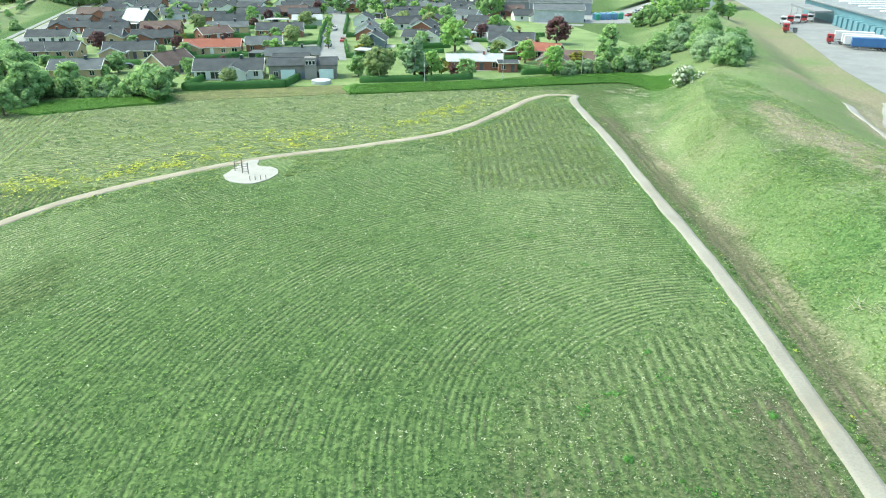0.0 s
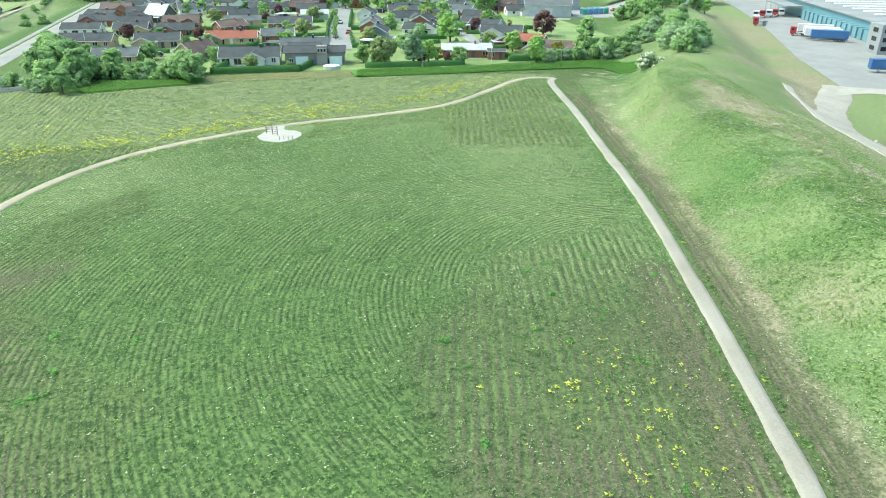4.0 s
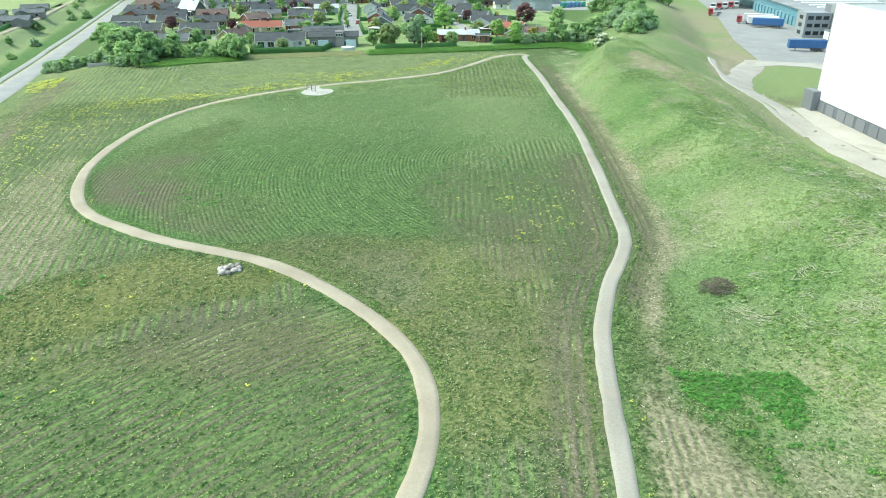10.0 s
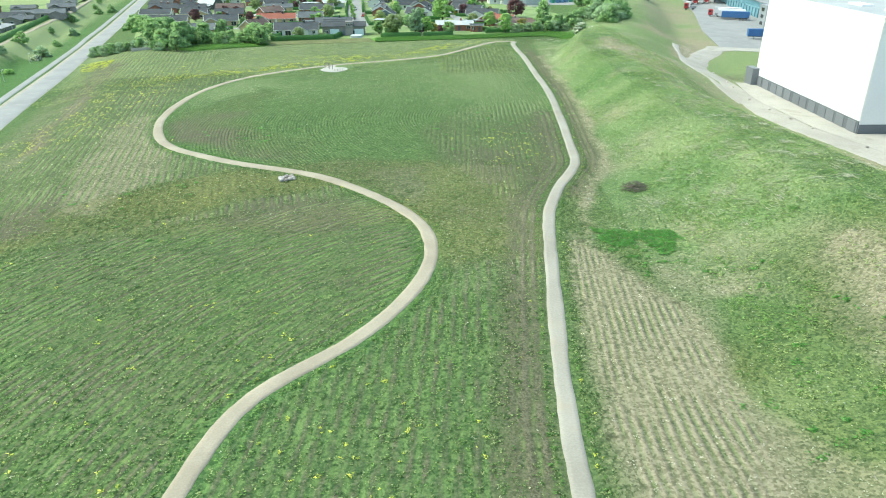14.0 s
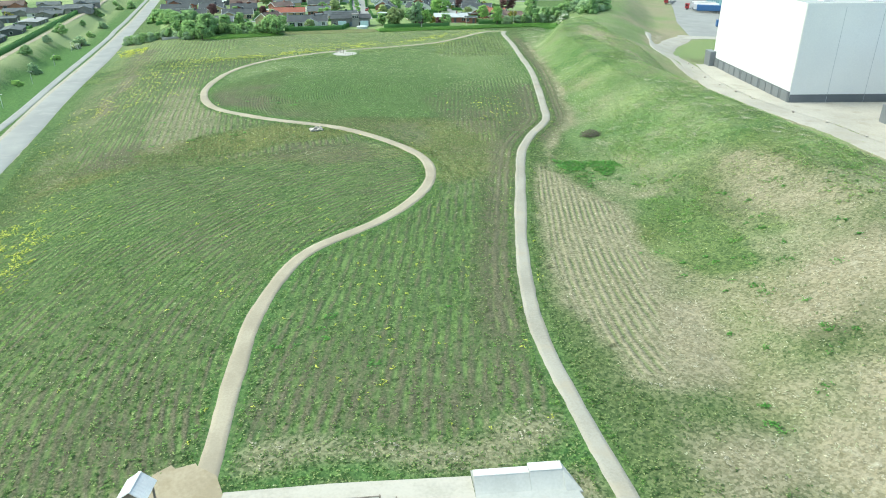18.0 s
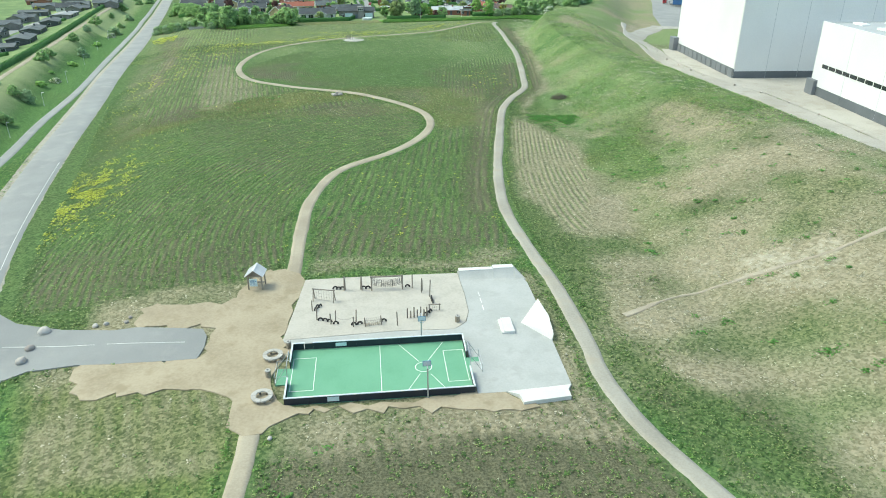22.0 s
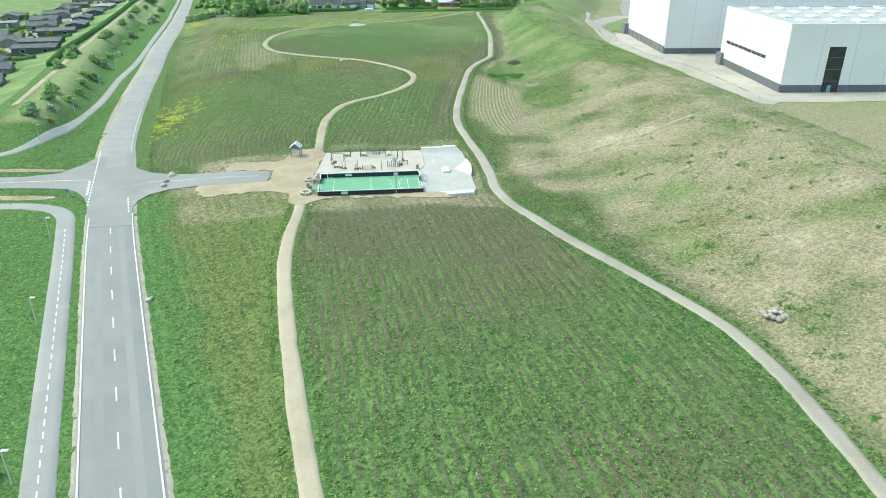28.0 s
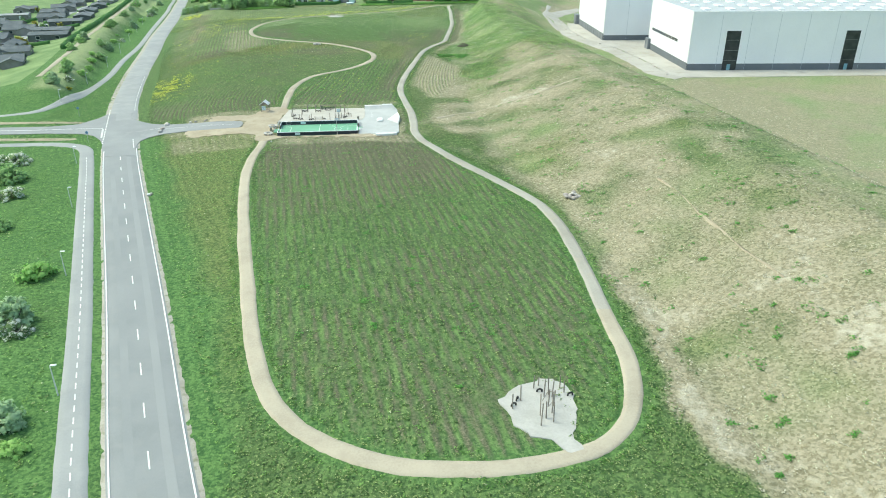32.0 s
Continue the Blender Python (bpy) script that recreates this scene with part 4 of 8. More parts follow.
board(0, 0, CW, 0, 8)
board(0, CD, 1.1, CD, 1)
board(2.0, CD, CW, CD, 7)
part("gate", boxed(1.15, 1.95, CD - 0.02, CD + 0.02, 0.05, CH - 0.1, 0.01), NAVY, court, "dark gate in the boards")
for x in (0, CW):
    board(x, 0, x, 3.15, 2)
    board(x, 5.75, x, CD, 2)
for x, s in ((0, -1), (CW, 1)):
    goal = part("goal", boxed(min(x, x + s * 1.2), max(x, x + s * 1.2), 3.15, 5.75, -0.2, 0.0, 0.01), COURT_GREEN, court, "goal recess with a steel frame")
    for y in (3.15, 5.75):
        part("goal_post", rodded((x, y, 0), (x, y, 2.0), 0.04), GALV, goal)
        part("goal_stay", rodded((x, y, 2.0), (x + s * 1.2, y, 0.1), 0.025), GALV, goal)
        part("goal_side", rodded((x, y, 0.9), (x + s * 1.2, y, 0.9), 0.02), GALV, goal)
        part("goal_back_post", rodded((x + s * 1.2, y, 0.0), (x + s * 1.2, y, 0.95), 0.025), GALV, goal)
    part("crossbar", rodded((x, 3.15, 2.0), (x, 5.75, 2.0), 0.04), GALV, goal)
    part("back_bar", rodded((x + s * 1.2, 3.15, 0.9), (x + s * 1.2, 5.75, 0.9), 0.025), GALV, goal)
    part("floor_bar", rodded((x + s * 1.2, 3.15, 0.06), (x + s * 1.2, 5.75, 0.06), 0.03), RAIL, goal)


def floor_line(x0, y0, x1, y1, w=0.06):
    way = Vector((x1 - x0, y1 - y0, 0))
    part("court_line", boxed(0, way.length, -w / 2, w / 2, 0.001, 0.008), LINE_WHITE, court, "", pose(x0, y0, 0, 0, 0, math.degrees(math.atan2(way.y, way.x))))


for run in ((8.6, 0.1, 8.6, 8.8), (2.35, 2.0, 2.35, 7.3), (0.1, 7.3, 2.35, 7.3), (0.1, 2.0, 2.35, 2.0), (14.85, 2.0, 14.85, 7.2), (14.85, 7.2, 16.9, 7.2), (14.85, 2.0, 16.9, 2.0), (0.2, 2.0, 0.2, 7.3), (16.8, 2.0, 16.8, 7.2), (10.5, 8.8, 12.3, 5.6), (15.0, 8.8, 13.15, 5.5), (10.6, 0.3, 12.3, 3.5), (14.8, 0.3, 13.3, 3.4)):
    floor_line(*run)
ring_bm = bmesh.new()
for i in range(24):
    a0, a1 = i * math.tau / 24, (i + 1) * math.tau / 24
    ring_bm.faces.new([ring_bm.verts.new((12.7 + r * math.cos(a), 4.6 + r * math.sin(a), 0.008)) for r, a in ((0.75, a0), (0.83, a0), (0.83, a1), (0.75, a1))])
part("centre_ring", ring_bm, LINE_WHITE, court)
part("info_panel", boxed(3.75, 4.8, -0.07, -0.04, 0.18, 0.66, 0.01), PANEL, court, "pale blue notice panel")
part("info_panel", boxed(4.2, 5.3, CD - 0.06, CD - 0.035, 0.2, 0.6, 0.01), PANEL, court)


def hoop(x, y, facing):
    h = thing("basketball_hoop", "galvanised basketball post with a small blue-edged backboard", "basketball hoop", pose(x, y, CZ - 0.05, 0, 0, facing), "hoops at the court")
    part("post", rodded((0, 0, 0), (0, 0, 3.3), 0.07), GALV, h)
    part("base_plate", boxed(-0.2, 0.2, -0.2, 0.2, 0, 0.03, 0.008), GALV, h)
    part("arm", rodded((0, 0, 3.2), (0, 0.9, 3.2), 0.05), GALV, h)
    part("arm", rodded((0, 0, 2.7), (0, 0.9, 3.1), 0.035), GALV, h)
    bb = part("backboard", boxed(-0.36, 0.36, 0.9, 0.93, 2.95, 3.45, 0.01), RAIL, h, "pale backboard")
    for q in ((-0.38, -0.34, 2.93, 3.47), (0.34, 0.38, 2.93, 3.47), (-0.34, 0.34, 2.93, 2.97), (-0.34, 0.34, 3.43, 3.47)):
        part("backboard_edge", boxed(q[0], q[1], 0.89, 0.955, q[2], q[3]), BLUE_PAINT, bb)
    rim = bmesh.new()
    for i in range(16):
        a0, a1 = i * math.tau / 16, (i + 1) * math.tau / 16
        rod(rim, (0.23 * math.cos(a0), 1.2 + 0.23 * math.sin(a0), 3.05), (0.23 * math.cos(a1), 1.2 + 0.23 * math.sin(a1), 3.05), 0.012, seg=5)
    part("rim", rim, BLUE_PAINT, h)
    part("rim_bracket", boxed(-0.08, 0.08, 0.94, 1.0, 3.0, 3.1), GALV, h)


hoop(12.55, -0.05, 0)
hoop(12.65, CD + 0.65, 180)

# ---- skate ramps ----
def prism(profile, x0, x1):
    """A solid with the given outline in y and z, drawn out along x."""
    bm = bmesh.new()
    a = [bm.verts.new((x0, y, z)) for y, z in profile]
    b = [bm.verts.new((x1, y, z)) for y, z in profile]
    n = len(profile)
    bm.faces.new(a[::-1]), bm.faces.new(b)
    for i in range(n):
        bm.faces.new((a[i], a[(i + 1) % n], b[(i + 1) % n], b[i]))
    bmesh.ops.recalc_face_normals(bm, faces=bm.faces)
    return bm


quarter = thing("quarter_pipe", "pale concrete quarter pipe in two heights", "skate ramp", pose(18.25, 22.65, gz(21.5, 23.5) + 0.12))
for x0, x1, high, back in ((0.0, 4.2, 0.72, 2.15), (4.2, 6.75, 0.85, 2.35)):
    arc = [(1.45 * i / 16, high * (i / 16) ** 1.9 * 0.98 - 0.02 * (1 - i / 16)) for i in range(17)]
    part("ramp", prism([(0.0, -0.3)] + arc + [(back, high), (back, -0.3)], x0 + 0.005, x1 - 0.005), CONCRETE, quarter)
    part("deck_slab", boxed(x0 + 0.01, x1 - 0.01, 1.5, back + 0.04, high - 0.02, high + 0.05, 0.02), RAMP_PALE, quarter)
    part("coping", rodded((x0 + 0.02, 1.47, high - 0.01), (x1 - 0.02, 1.47, high - 0.01), 0.03), GALV, quarter, "steel coping")
wing = bmesh.new()
corner = [wing.verts.new(q) for q in ((6.75, 0.0, -0.02), (8.0, 0.0, -0.02), (6.75, 1.47, 0.82), (6.75, 2.35, 0.85), (6.75, 0.0, -0.3), (8.0, 0.0, -0.3), (6.75, 2.35, -0.3))]
for q in ((0, 1, 2), (2, 1, 3), (1, 5, 6, 3), (0, 4, 5, 1), (0, 2, 3, 6, 4), (4, 6, 5)):
    wing.faces.new([corner[k] for k in q])
bmesh.ops.recalc_face_normals(wing, faces=wing.faces)
part("side_slope", wing, CONCRETE, quarter)
box_bm = bmesh.new()
KZ = gz(21.8, 11.4) + 0.14
box(box_bm, 21.38, 22.46, 10.1, 12.9, KZ - 0.1, KZ + 0.36, 0.03)
ledge = thing("grind_box", "low pale concrete grind box", "skate box", data=to_mesh("grind_box", box_bm, RAMP_PALE))
part("step", boxed(21.1, 21.375, 10.12, 12.88, KZ - 0.1, KZ + 0.2, 0.02), RAMP_PALE, ledge)
scuff_me = to_mesh("scuff_mark", boxed(-0.05, 0.05, -0.6, 0.6, 0, 0.006), RAMP_PALE)
for y in (15.9, 17.6, 19.2):
    part("scuff_mark", scuff_me, None, slab, at=pose(20.0, y, gz(20, y) + 0.143, 0, 0, 2))


def bank_of(name, label, low, high_pts, h):
    """A sloped concrete bank between a low edge and a raised edge."""
    bm = bmesh.new()
    base = gz(*low[1]) + 0.14
    lo = [bm.verts.new((x, y, base + 0.01)) for x, y in low]
    hi = [bm.verts.new((x, y, base + h)) for x, y in high_pts]
    hb = [bm.verts.new((x, y, base - 0.3)) for x, y in high_pts]
    lb = [bm.verts.new((x, y, base - 0.3)) for x, y in low]
    ring = lo + hi[::-1]
    bm.faces.new(ring)
    down = lb + hb[::-1]
    for i in range(len(ring)):
        j = (i + 1) % len(ring)
        bm.faces.new((ring[i], down[i], down[j], ring[j]))
    bm.faces.new(down[::-1])
    bmesh.ops.recalc_face_normals(bm, faces=bm.faces)
    return thing(name, label, "skate ramp", data=to_mesh(name, bm, RAMP_PALE))


bank_of("corner_bank", "pale concrete corner bank rising to a point", [(25.97, 16.1), (23.52, 12.24), (25.94, 8.37)], [(26.15, 15.9), (26.5, 12.2), (26.15, 8.6)], 0.75)
bank_of("end_bank", "pale concrete bank at the end of the skate slab", [(19.78, 0.15), (22.5, 0.35), (25.88, 0.6)], [(20.75, -0.85), (20.9, -1.95), (25.3, -1.5), (25.3, -0.45)], 0.32)

# ---- balance course ----
def pole(x, y, h, lean=(0, 0), r=0.07, mat=WOOD, group="posts of the balance course", base=0.1):
    z = gz(x, y) + base
    p = thing("wooden_post", "grey weathered round wooden post standing in sand", "post", pose(x, y, z), group)
    part("shaft", rodded((0, 0, -0.3), (lean[0], lean[1], h), r, r * 0.9, 9), mat, p)
    part("top_cap", rodded((lean[0], lean[1], h), (lean[0], lean[1], h + 0.03), r * 0.9, r * 0.6, 9), mat, p)


tyre_bm = bmesh.new()
for i in range(16):
    for j in range(8):
        vs = []
        for di, dj in ((0, 0), (1, 0), (1, 1), (0, 1)):
            a, b = (i + di) * math.tau / 16, (j + dj) * math.tau / 8
            rr = 0.24 + 0.095 * math.cos(b)
            vs.append(tyre_bm.verts.new((rr * math.cos(a), 0.075 * math.sin(b), rr * math.sin(a))))
        tyre_bm.faces.new(vs)
bmesh.ops.remove_doubles(tyre_bm, verts=tyre_bm.verts, dist=0.002)
bmesh.ops.recalc_face_normals(tyre_bm, faces=tyre_bm.faces)
TYRE_ME = to_mesh("tyre", tyre_bm, RUBBER)


def tyre(x, y, turn=0, flat=False, sink=0.05):
    z = gz(x, y) + 0.16
    thing("half_buried_tyre", "black rubber tyre set upright in the sand" if not flat else "black rubber tyre lying on the sand", "tyre", pose(x, y, z + (0.08 if flat else sink), 90 if flat else 0, 0, turn), "tyres of the balance course", data=TYRE_ME)


for x, y, h in ((4.45, 21.73, 1.9), (6.53, 21.65, 1.9), (12.43, 21.56, 1.8), (13.4, 20.37, 1.9), (13.54, 20.79, 1.4), (14.27, 19.17, 2.2), (10.36, 13.02, 1.7), (5.69, 13.2, 1.3), (5.92, 14.22, 1.5), (3.73, 14.48, 1.4), (3.29, 14.05, 1.3), (1.69, 15.16, 1.5), (1.1, 17.21, 1.4), (4.59, 21.95, 1.5), (6.36, 21.86, 1.6)):
    pole(x, y, h, (random.uniform(-0.12, 0.12), random.uniform(-0.1, 0.1)))
for i, x in enumerate((11.2, 11.55, 11.9, 12.25, 12.6, 12.95, 13.25)):
    pole(x * 1.035 - 0.1, 14.5 + 0.03 * i, (1.25, 0.9, 1.3, 1.0, 1.3, 0.95, 1.2)[i], r=0.08, group="row of stepping logs")
for x, y, turn in ((3.39, 22.33, 10), (3.82, 22.16, 0), (4.23, 22.16, 0), (6.72, 22.08, 0), (7.23, 22.03, 5), (11.89, 21.9, 0), (14.44, 18.83, 80), (14.45, 18.49, 85), (14.46, 18.15, 90), (14.53, 17.81, 90), (13.5, 14.99, 30), (13.8, 15.24, 40), (14.04, 15.59, 50), (8.93, 14.05, 0), (5.73, 13.62, 0), (6.35, 13.71, 10), (3.8, 14.05, 0), (2.12, 14.99, 0), (2.64, 14.82, -10), (3.12, 14.56, -15), (1.59, 17.98, 60), (1.89, 18.06, 60), (1.46, 17.46, 60)):
    tyre(x, y, turn)


def net(bm, a, b, h, sag, cols, rows, r=0.012):
    """A rope net between two points."""
    a, b = Vector(a), Vector(b)
    grid = [[a.lerp(b, i / cols) + Vector((0, 0, -h * j / rows - sag * math.sin(math.pi * i / cols))) for i in range(cols + 1)] for j in range(rows + 1)]
    for j in range(rows + 1):
        for i in range(cols + 1):
            if i < cols:
                rod(bm, grid[j][i], grid[j][i + 1], r, seg=4)
            if j < rows:
                rod(bm, grid[j][i], grid[j + 1][i], r, seg=4)
    return bm


z = gz(9, 24) + 0.15
climber = thing("net_climber", "wooden frame with a sagging dark climbing net", "climbing net", pose(7.67, 21.39, z))
for x in (0, 3.6):
    for y, h in ((0, 1.9), (0.55, 1.7)):
        part("post", rodded((x, y, -0.3), (x, y, h), 0.08, 0.075, 9), WOOD, climber)
part("beam", rodded((-0.1, 0.0, 1.8), (3.7, 0.0, 1.8), 0.06), WOOD, climber)
part("beam", rodded((-0.1, 0.55, 1.6), (3.7, 0.55, 1.6), 0.05), WOOD, climber)
part("net", net(bmesh.new(), (0.15, 0.1, 1.5), (3.5, 0.1, 1.5), 0.75, 0.35, 16, 5, 0.014), DARK_NET, climber, "sagging dark net")
part("net", net(bmesh.new(), (0.15, 0.5, 1.45), (3.5, 0.5, 1.45), 0.75, 0.35, 16, 5, 0.014), DARK_NET, climber)
for x in (1.2, 2.4):
    loop_bm = bmesh.new()
    for i in range(12):
        a0, a1 = i * math.tau / 12, (i + 1) * math.tau / 12
        rod(loop_bm, (x, 0.3 + 0.25 * math.cos(a0), 0.8 + 0.42 * math.sin(a0)), (x, 0.3 + 0.25 * math.cos(a1), 0.8 + 0.42 * math.sin(a1)), 0.035, seg=5)
    part("hoop", loop_bm, RUBBER, climber)

swing = thing("rope_swing_frame", "wooden A-frame hung with climbing ropes", "climbing frame", pose(1.11, 19.77, z, 0, 0, -15))
for x in (0, 2.4):
    for dy in (-0.45, 0.45):
        part("leg", rodded((x, dy, -0.3), (x, 0, 1.55), 0.06), WOOD, swing)
part("beam", rodded((-0.15, 0, 1.52), (2.55, 0, 1.52), 0.06), WOOD, swing)
part("rope_net", net(bmesh.new(), (0.3, 0.02, 1.45), (2.1, 0.02, 1.45), 1.2, 0.1, 6, 3, 0.014), ROPE, swing, "grey rope net")

bridge = thing("rope_bridge", "short rope bridge between wooden posts", "rope bridge", pose(6.94, 13.2, z, 0, 0, 8))
for x in (0, 1.75):
    for y in (0, 0.5):
        part("post", rodded((x, y, -0.3), (x, y, 1.0), 0.06), WOOD, bridge)
for y in (0, 0.5):
    part("side_net", net(bmesh.new(), (0, y, 0.95), (1.75, y, 0.95), 0.65, 0.12, 8, 2, 0.013), ROPE, bridge)
for i in range(7):
    part("tread", rodded((0.15 + i * 0.24, 0, 0.28), (0.15 + i * 0.24, 0.5, 0.28), 0.035), WOOD_PALE, bridge)

step_net = thing("small_net_frame", "small wooden frame with a rope ladder net", "climbing frame", pose(13.98, 15.93, z))
for x in (0, 1.15):
    part("post", rodded((x, 0, -0.3), (x, 0, 0.95), 0.06), WOOD, step_net)
part("rail", rodded((-0.1, 0, 0.88), (1.25, 0, 0.88), 0.05), WOOD, step_net)
part("net", net(bmesh.new(), (0.1, 0, 0.85), (1.05, -0.35, 0.85), 0.65, 0.05, 4, 3, 0.014), ROPE, step_net)
rope_fence = thing("rope_fence", "pale hand ropes strung between two posts", "rope", pose(4.44, 21.82, z))
for h in (1.75, 1.5):
    part("rope", rodded((0, 0, h), (2.0, 0, h - 0.05), 0.015, seg=5), ROPE, rope_fence)
for i in range(9):
    part("rung", rodded((0.2 + i * 0.2, 0, 1.74), (0.2 + i * 0.2, 0.0, 1.48), 0.012, seg=5), ROPE, rope_fence)
slack = thing("slack_rope", "slack balance rope between two short posts", "rope", pose(3.79, 14.39, z))
for i in range(8):
    u0, u1 = i / 8, (i + 1) / 8
    part("rope", rodded((1.9 * u0, -0.2 * u0, 0.9 - 1.6 * u0 * (1 - u0)), (1.9 * u1, -0.2 * u1, 0.9 - 1.6 * u1 * (1 - u1)), 0.018, seg=5), ROPE, slack)

# southern balance posts
for x, y, h in ((32.34, -98.10, 1.6), (33.32, -96.99, 1.7), (34.90, -95.19, 1.5), (35.40, -94.85, 1.0), (35.56, -96.56, 1.9), (36.06, -96.30, 1.9), (36.28, -96.73, 1.9), (37.36, -95.45, 1.4), (37.59, -96.13, 1.3), (34.63, -99.29, 2.3), (34.38, -100.66, 2.4), (35.06, -99.72, 1.9), (35.75, -99.04, 2.2), (35.59, -100.32, 2.2), (35.66, -97.93, 1.8), (36.12, -98.01, 1.7)):
    pole(x, y, h, (random.uniform(-0.1, 0.1), random.uniform(-0.1, 0.1)), 0.06, group="posts in the southern sand patch", base=0.05)
for k, (x, y, t) in enumerate(((32.53, -97.67, 20), (33.01, -96.82, 60), (38.02, -96.65, 10), (35.33, -95.79, 0))):
    tyre(x, y, t, sink=0.0)
hand_rail = thing("balance_beam", "thin wooden balance beam slung between posts", "balance beam", pose(34.73, -99.21, gz(30.3, -116.2) + 0.05))
for i, (a, b) in enumerate((((0, 0, 1.5), (0.9, 1.5, 1.4)), ((0.9, 1.5, 1.4), (1.5, 1.4, 1.3)), ((0.4, -0.5, 1.2), (1.0, 0.2, 1.2)))):
    part("beam", rodded(a, b, 0.03), WOOD, hand_rail)

# northern climbing frames
for x, y, turn, w, h in ((-0.31, 229.62, 15, 1.1, 1.6), (1.08, 228.09, -10, 0.9, 1.7)):
    fr = thing("climbing_ladder", "grey wooden ladder frame on white sand", "climbing frame", pose(x, y, gz(x, y) + 0.08, 0, 0, turn), "frames in the northern sand patch")
    for sx in (0, w):
        part("post", rodded((sx, 0, -0.2), (sx, 0, h), 0.07), WOOD, fr)
    for k in range(4):
        part("rung", rodded((0, 0, 0.35 + k * 0.38), (w, 0, 0.35 + k * 0.38), 0.04), WOOD, fr)
table = thing("low_frame", "low square wooden frame on white sand", "play frame", pose(3.83, 228.43, gz(11.6, 267) + 0.08))
for x in (0, 1.5):
    for y in (0, 1.4):
        part("post", rodded((x, y, -0.2), (x, y, 0.9), 0.06), WOOD, table)
for q in (((0, 0, 0.85), (1.5, 0, 0.85)), ((0, 1.4, 0.85), (1.5, 1.4, 0.85)), ((0, 0, 0.85), (0, 1.4, 0.85)), ((1.5, 0, 0.85), (1.5, 1.4, 0.85))):
    part("rail", rodded(*q, 0.05), WOOD, table)
for i in range(4):
    pole(2.8 + i * 0.75, 224.3 + 0.15 * i, 0.7, r=0.06, group="posts in the northern sand patch", base=0.03)

# ---- shelter, seats, bins ----
kz = gz(-4.5, 27.5) + 0.1
shelter = thing("notice_shelter", "small open timber shelter with a pale metal gable roof", "shelter", pose(-5.83, 23.95, kz, 0, 0, -6))
for x in (-0.8, 0.8):
    for y in (-0.75, 0.75):
        part("post", boxed(x - 0.07, x + 0.07, y - 0.07, y + 0.07, -0.2, 1.75, 0.015), WOOD, shelter)
        sgn = 1 if x > 0 else -1
        part("brace", rodded((x, y, 1.2), (x - sgn * 0.4, y, 1.72), 0.04, seg=6), WOOD, shelter)
for y in (-0.75, 0.75):
    part("tie_beam", boxed(-0.95, 0.95, y - 0.06, y + 0.06, 1.72, 1.86, 0.012), WOOD, shelter)
    gable = bmesh.new()
    vs = [gable.verts.new((x, y + d, z)) for d in (-0.03, 0.03) for x, z in ((-0.9, 1.86), (0.9, 1.86), (0, 2.6))]
    gable.faces.new(vs[:3][::-1]), gable.faces.new(vs[3:])
    for i in range(3):
        gable.faces.new((vs[i], vs[(i + 1) % 3], vs[3 + (i + 1) % 3], vs[3 + i]))
    part("gable_board", gable, WOOD, shelter)
for s in (-1, 1):
    roof = bmesh.new()
    box(roof, 0, 1.35, -1.05, 1.05, -0.02, 0.03, 0.008, pose(0, 0, 2.68, 0, 37 if s > 0 else 143, 0))
    rf = part("roof_slope", roof, ZINC, shelter, "pale ribbed metal roofing")
    for k in range(8):
        y = -1.0 + k * 0.285
        part("rib", box(bmesh.new(), 0.02, 1.34, y - 0.015, y + 0.015, 0.02 if s > 0 else -0.055, 0.055 if s > 0 else -0.02, 0, pose(0, 0, 2.68, 0, 37 if s > 0 else 143, 0)), ZINC, rf)
part("ridge_cap", boxed(-0.12, 0.12, -1.06, 1.06, 2.66, 2.73, 0.02), ZINC, shelter)
nb = part("notice_board", boxed(-0.62, 0.3, -0.86, -0.82, 0.55, 1.55, 0.01), PANEL, shelter, "pale blue notice board with text bars")
for k in range(5):
    part("text_bar", boxed(-0.54, 0.22 - 0.1 * (k % 3), -0.866, -0.861, 0.72 + 0.15 * k, 0.78 + 0.15 * k), BLUE_PAINT, nb)
part("bench_board", boxed(-0.75, 0.75, 0.3, 0.65, 0.42, 0.47, 0.01), WOOD, shelter)


def ring_seat(x, y):
    base = gz(x, y) + 0.1
    s = thing("ring_bench", "round pale concrete bench ring with an open middle", "bench", pose(x, y, base), "ring benches by the court")
    for i in range(8):
        bm = bmesh.new()
        a0, a1 = i * math.tau / 8 + 0.02, (i + 1) * math.tau / 8 - 0.02
        top, low = [], []
        for k in range(5):
            a = a0 + (a1 - a0) * k / 4
            for r in (0.56, 0.98):
                top.append(bm.verts.new((r * math.cos(a), r * math.sin(a), 0.45)))
                low.append(bm.verts.new((r * math.cos(a), r * math.sin(a), 0.33)))
        for k in range(4):
            j = 2 * k
            bm.faces.new((top[j], top[j + 1], top[j + 3], top[j + 2]))
            bm.faces.new((low[j + 2], low[j + 3], low[j + 1], low[j]))
            bm.faces.new((top[j + 1], low[j + 1], low[j + 3], top[j + 3]))
            bm.faces.new((low[j], top[j], top[j + 2], low[j + 2]))
        bm.faces.new((top[0], low[0], low[1], top[1]))
        bm.faces.new((top[9], low[9], low[8], top[8]))
        bmesh.ops.recalc_face_normals(bm, faces=bm.faces)
        seg = part("seat_segment", bm, CONCRETE_PALE, s)
        am = (a0 + a1) / 2
        part("seat_foot", rodded((0.77 * math.cos(am), 0.77 * math.sin(am), -0.05), (0.77 * math.cos(am), 0.77 * math.sin(am), 0.34), 0.09), WOOD, s)


ring_seat(-2.1, 8.1)
ring_seat(-2.25, 1.35)


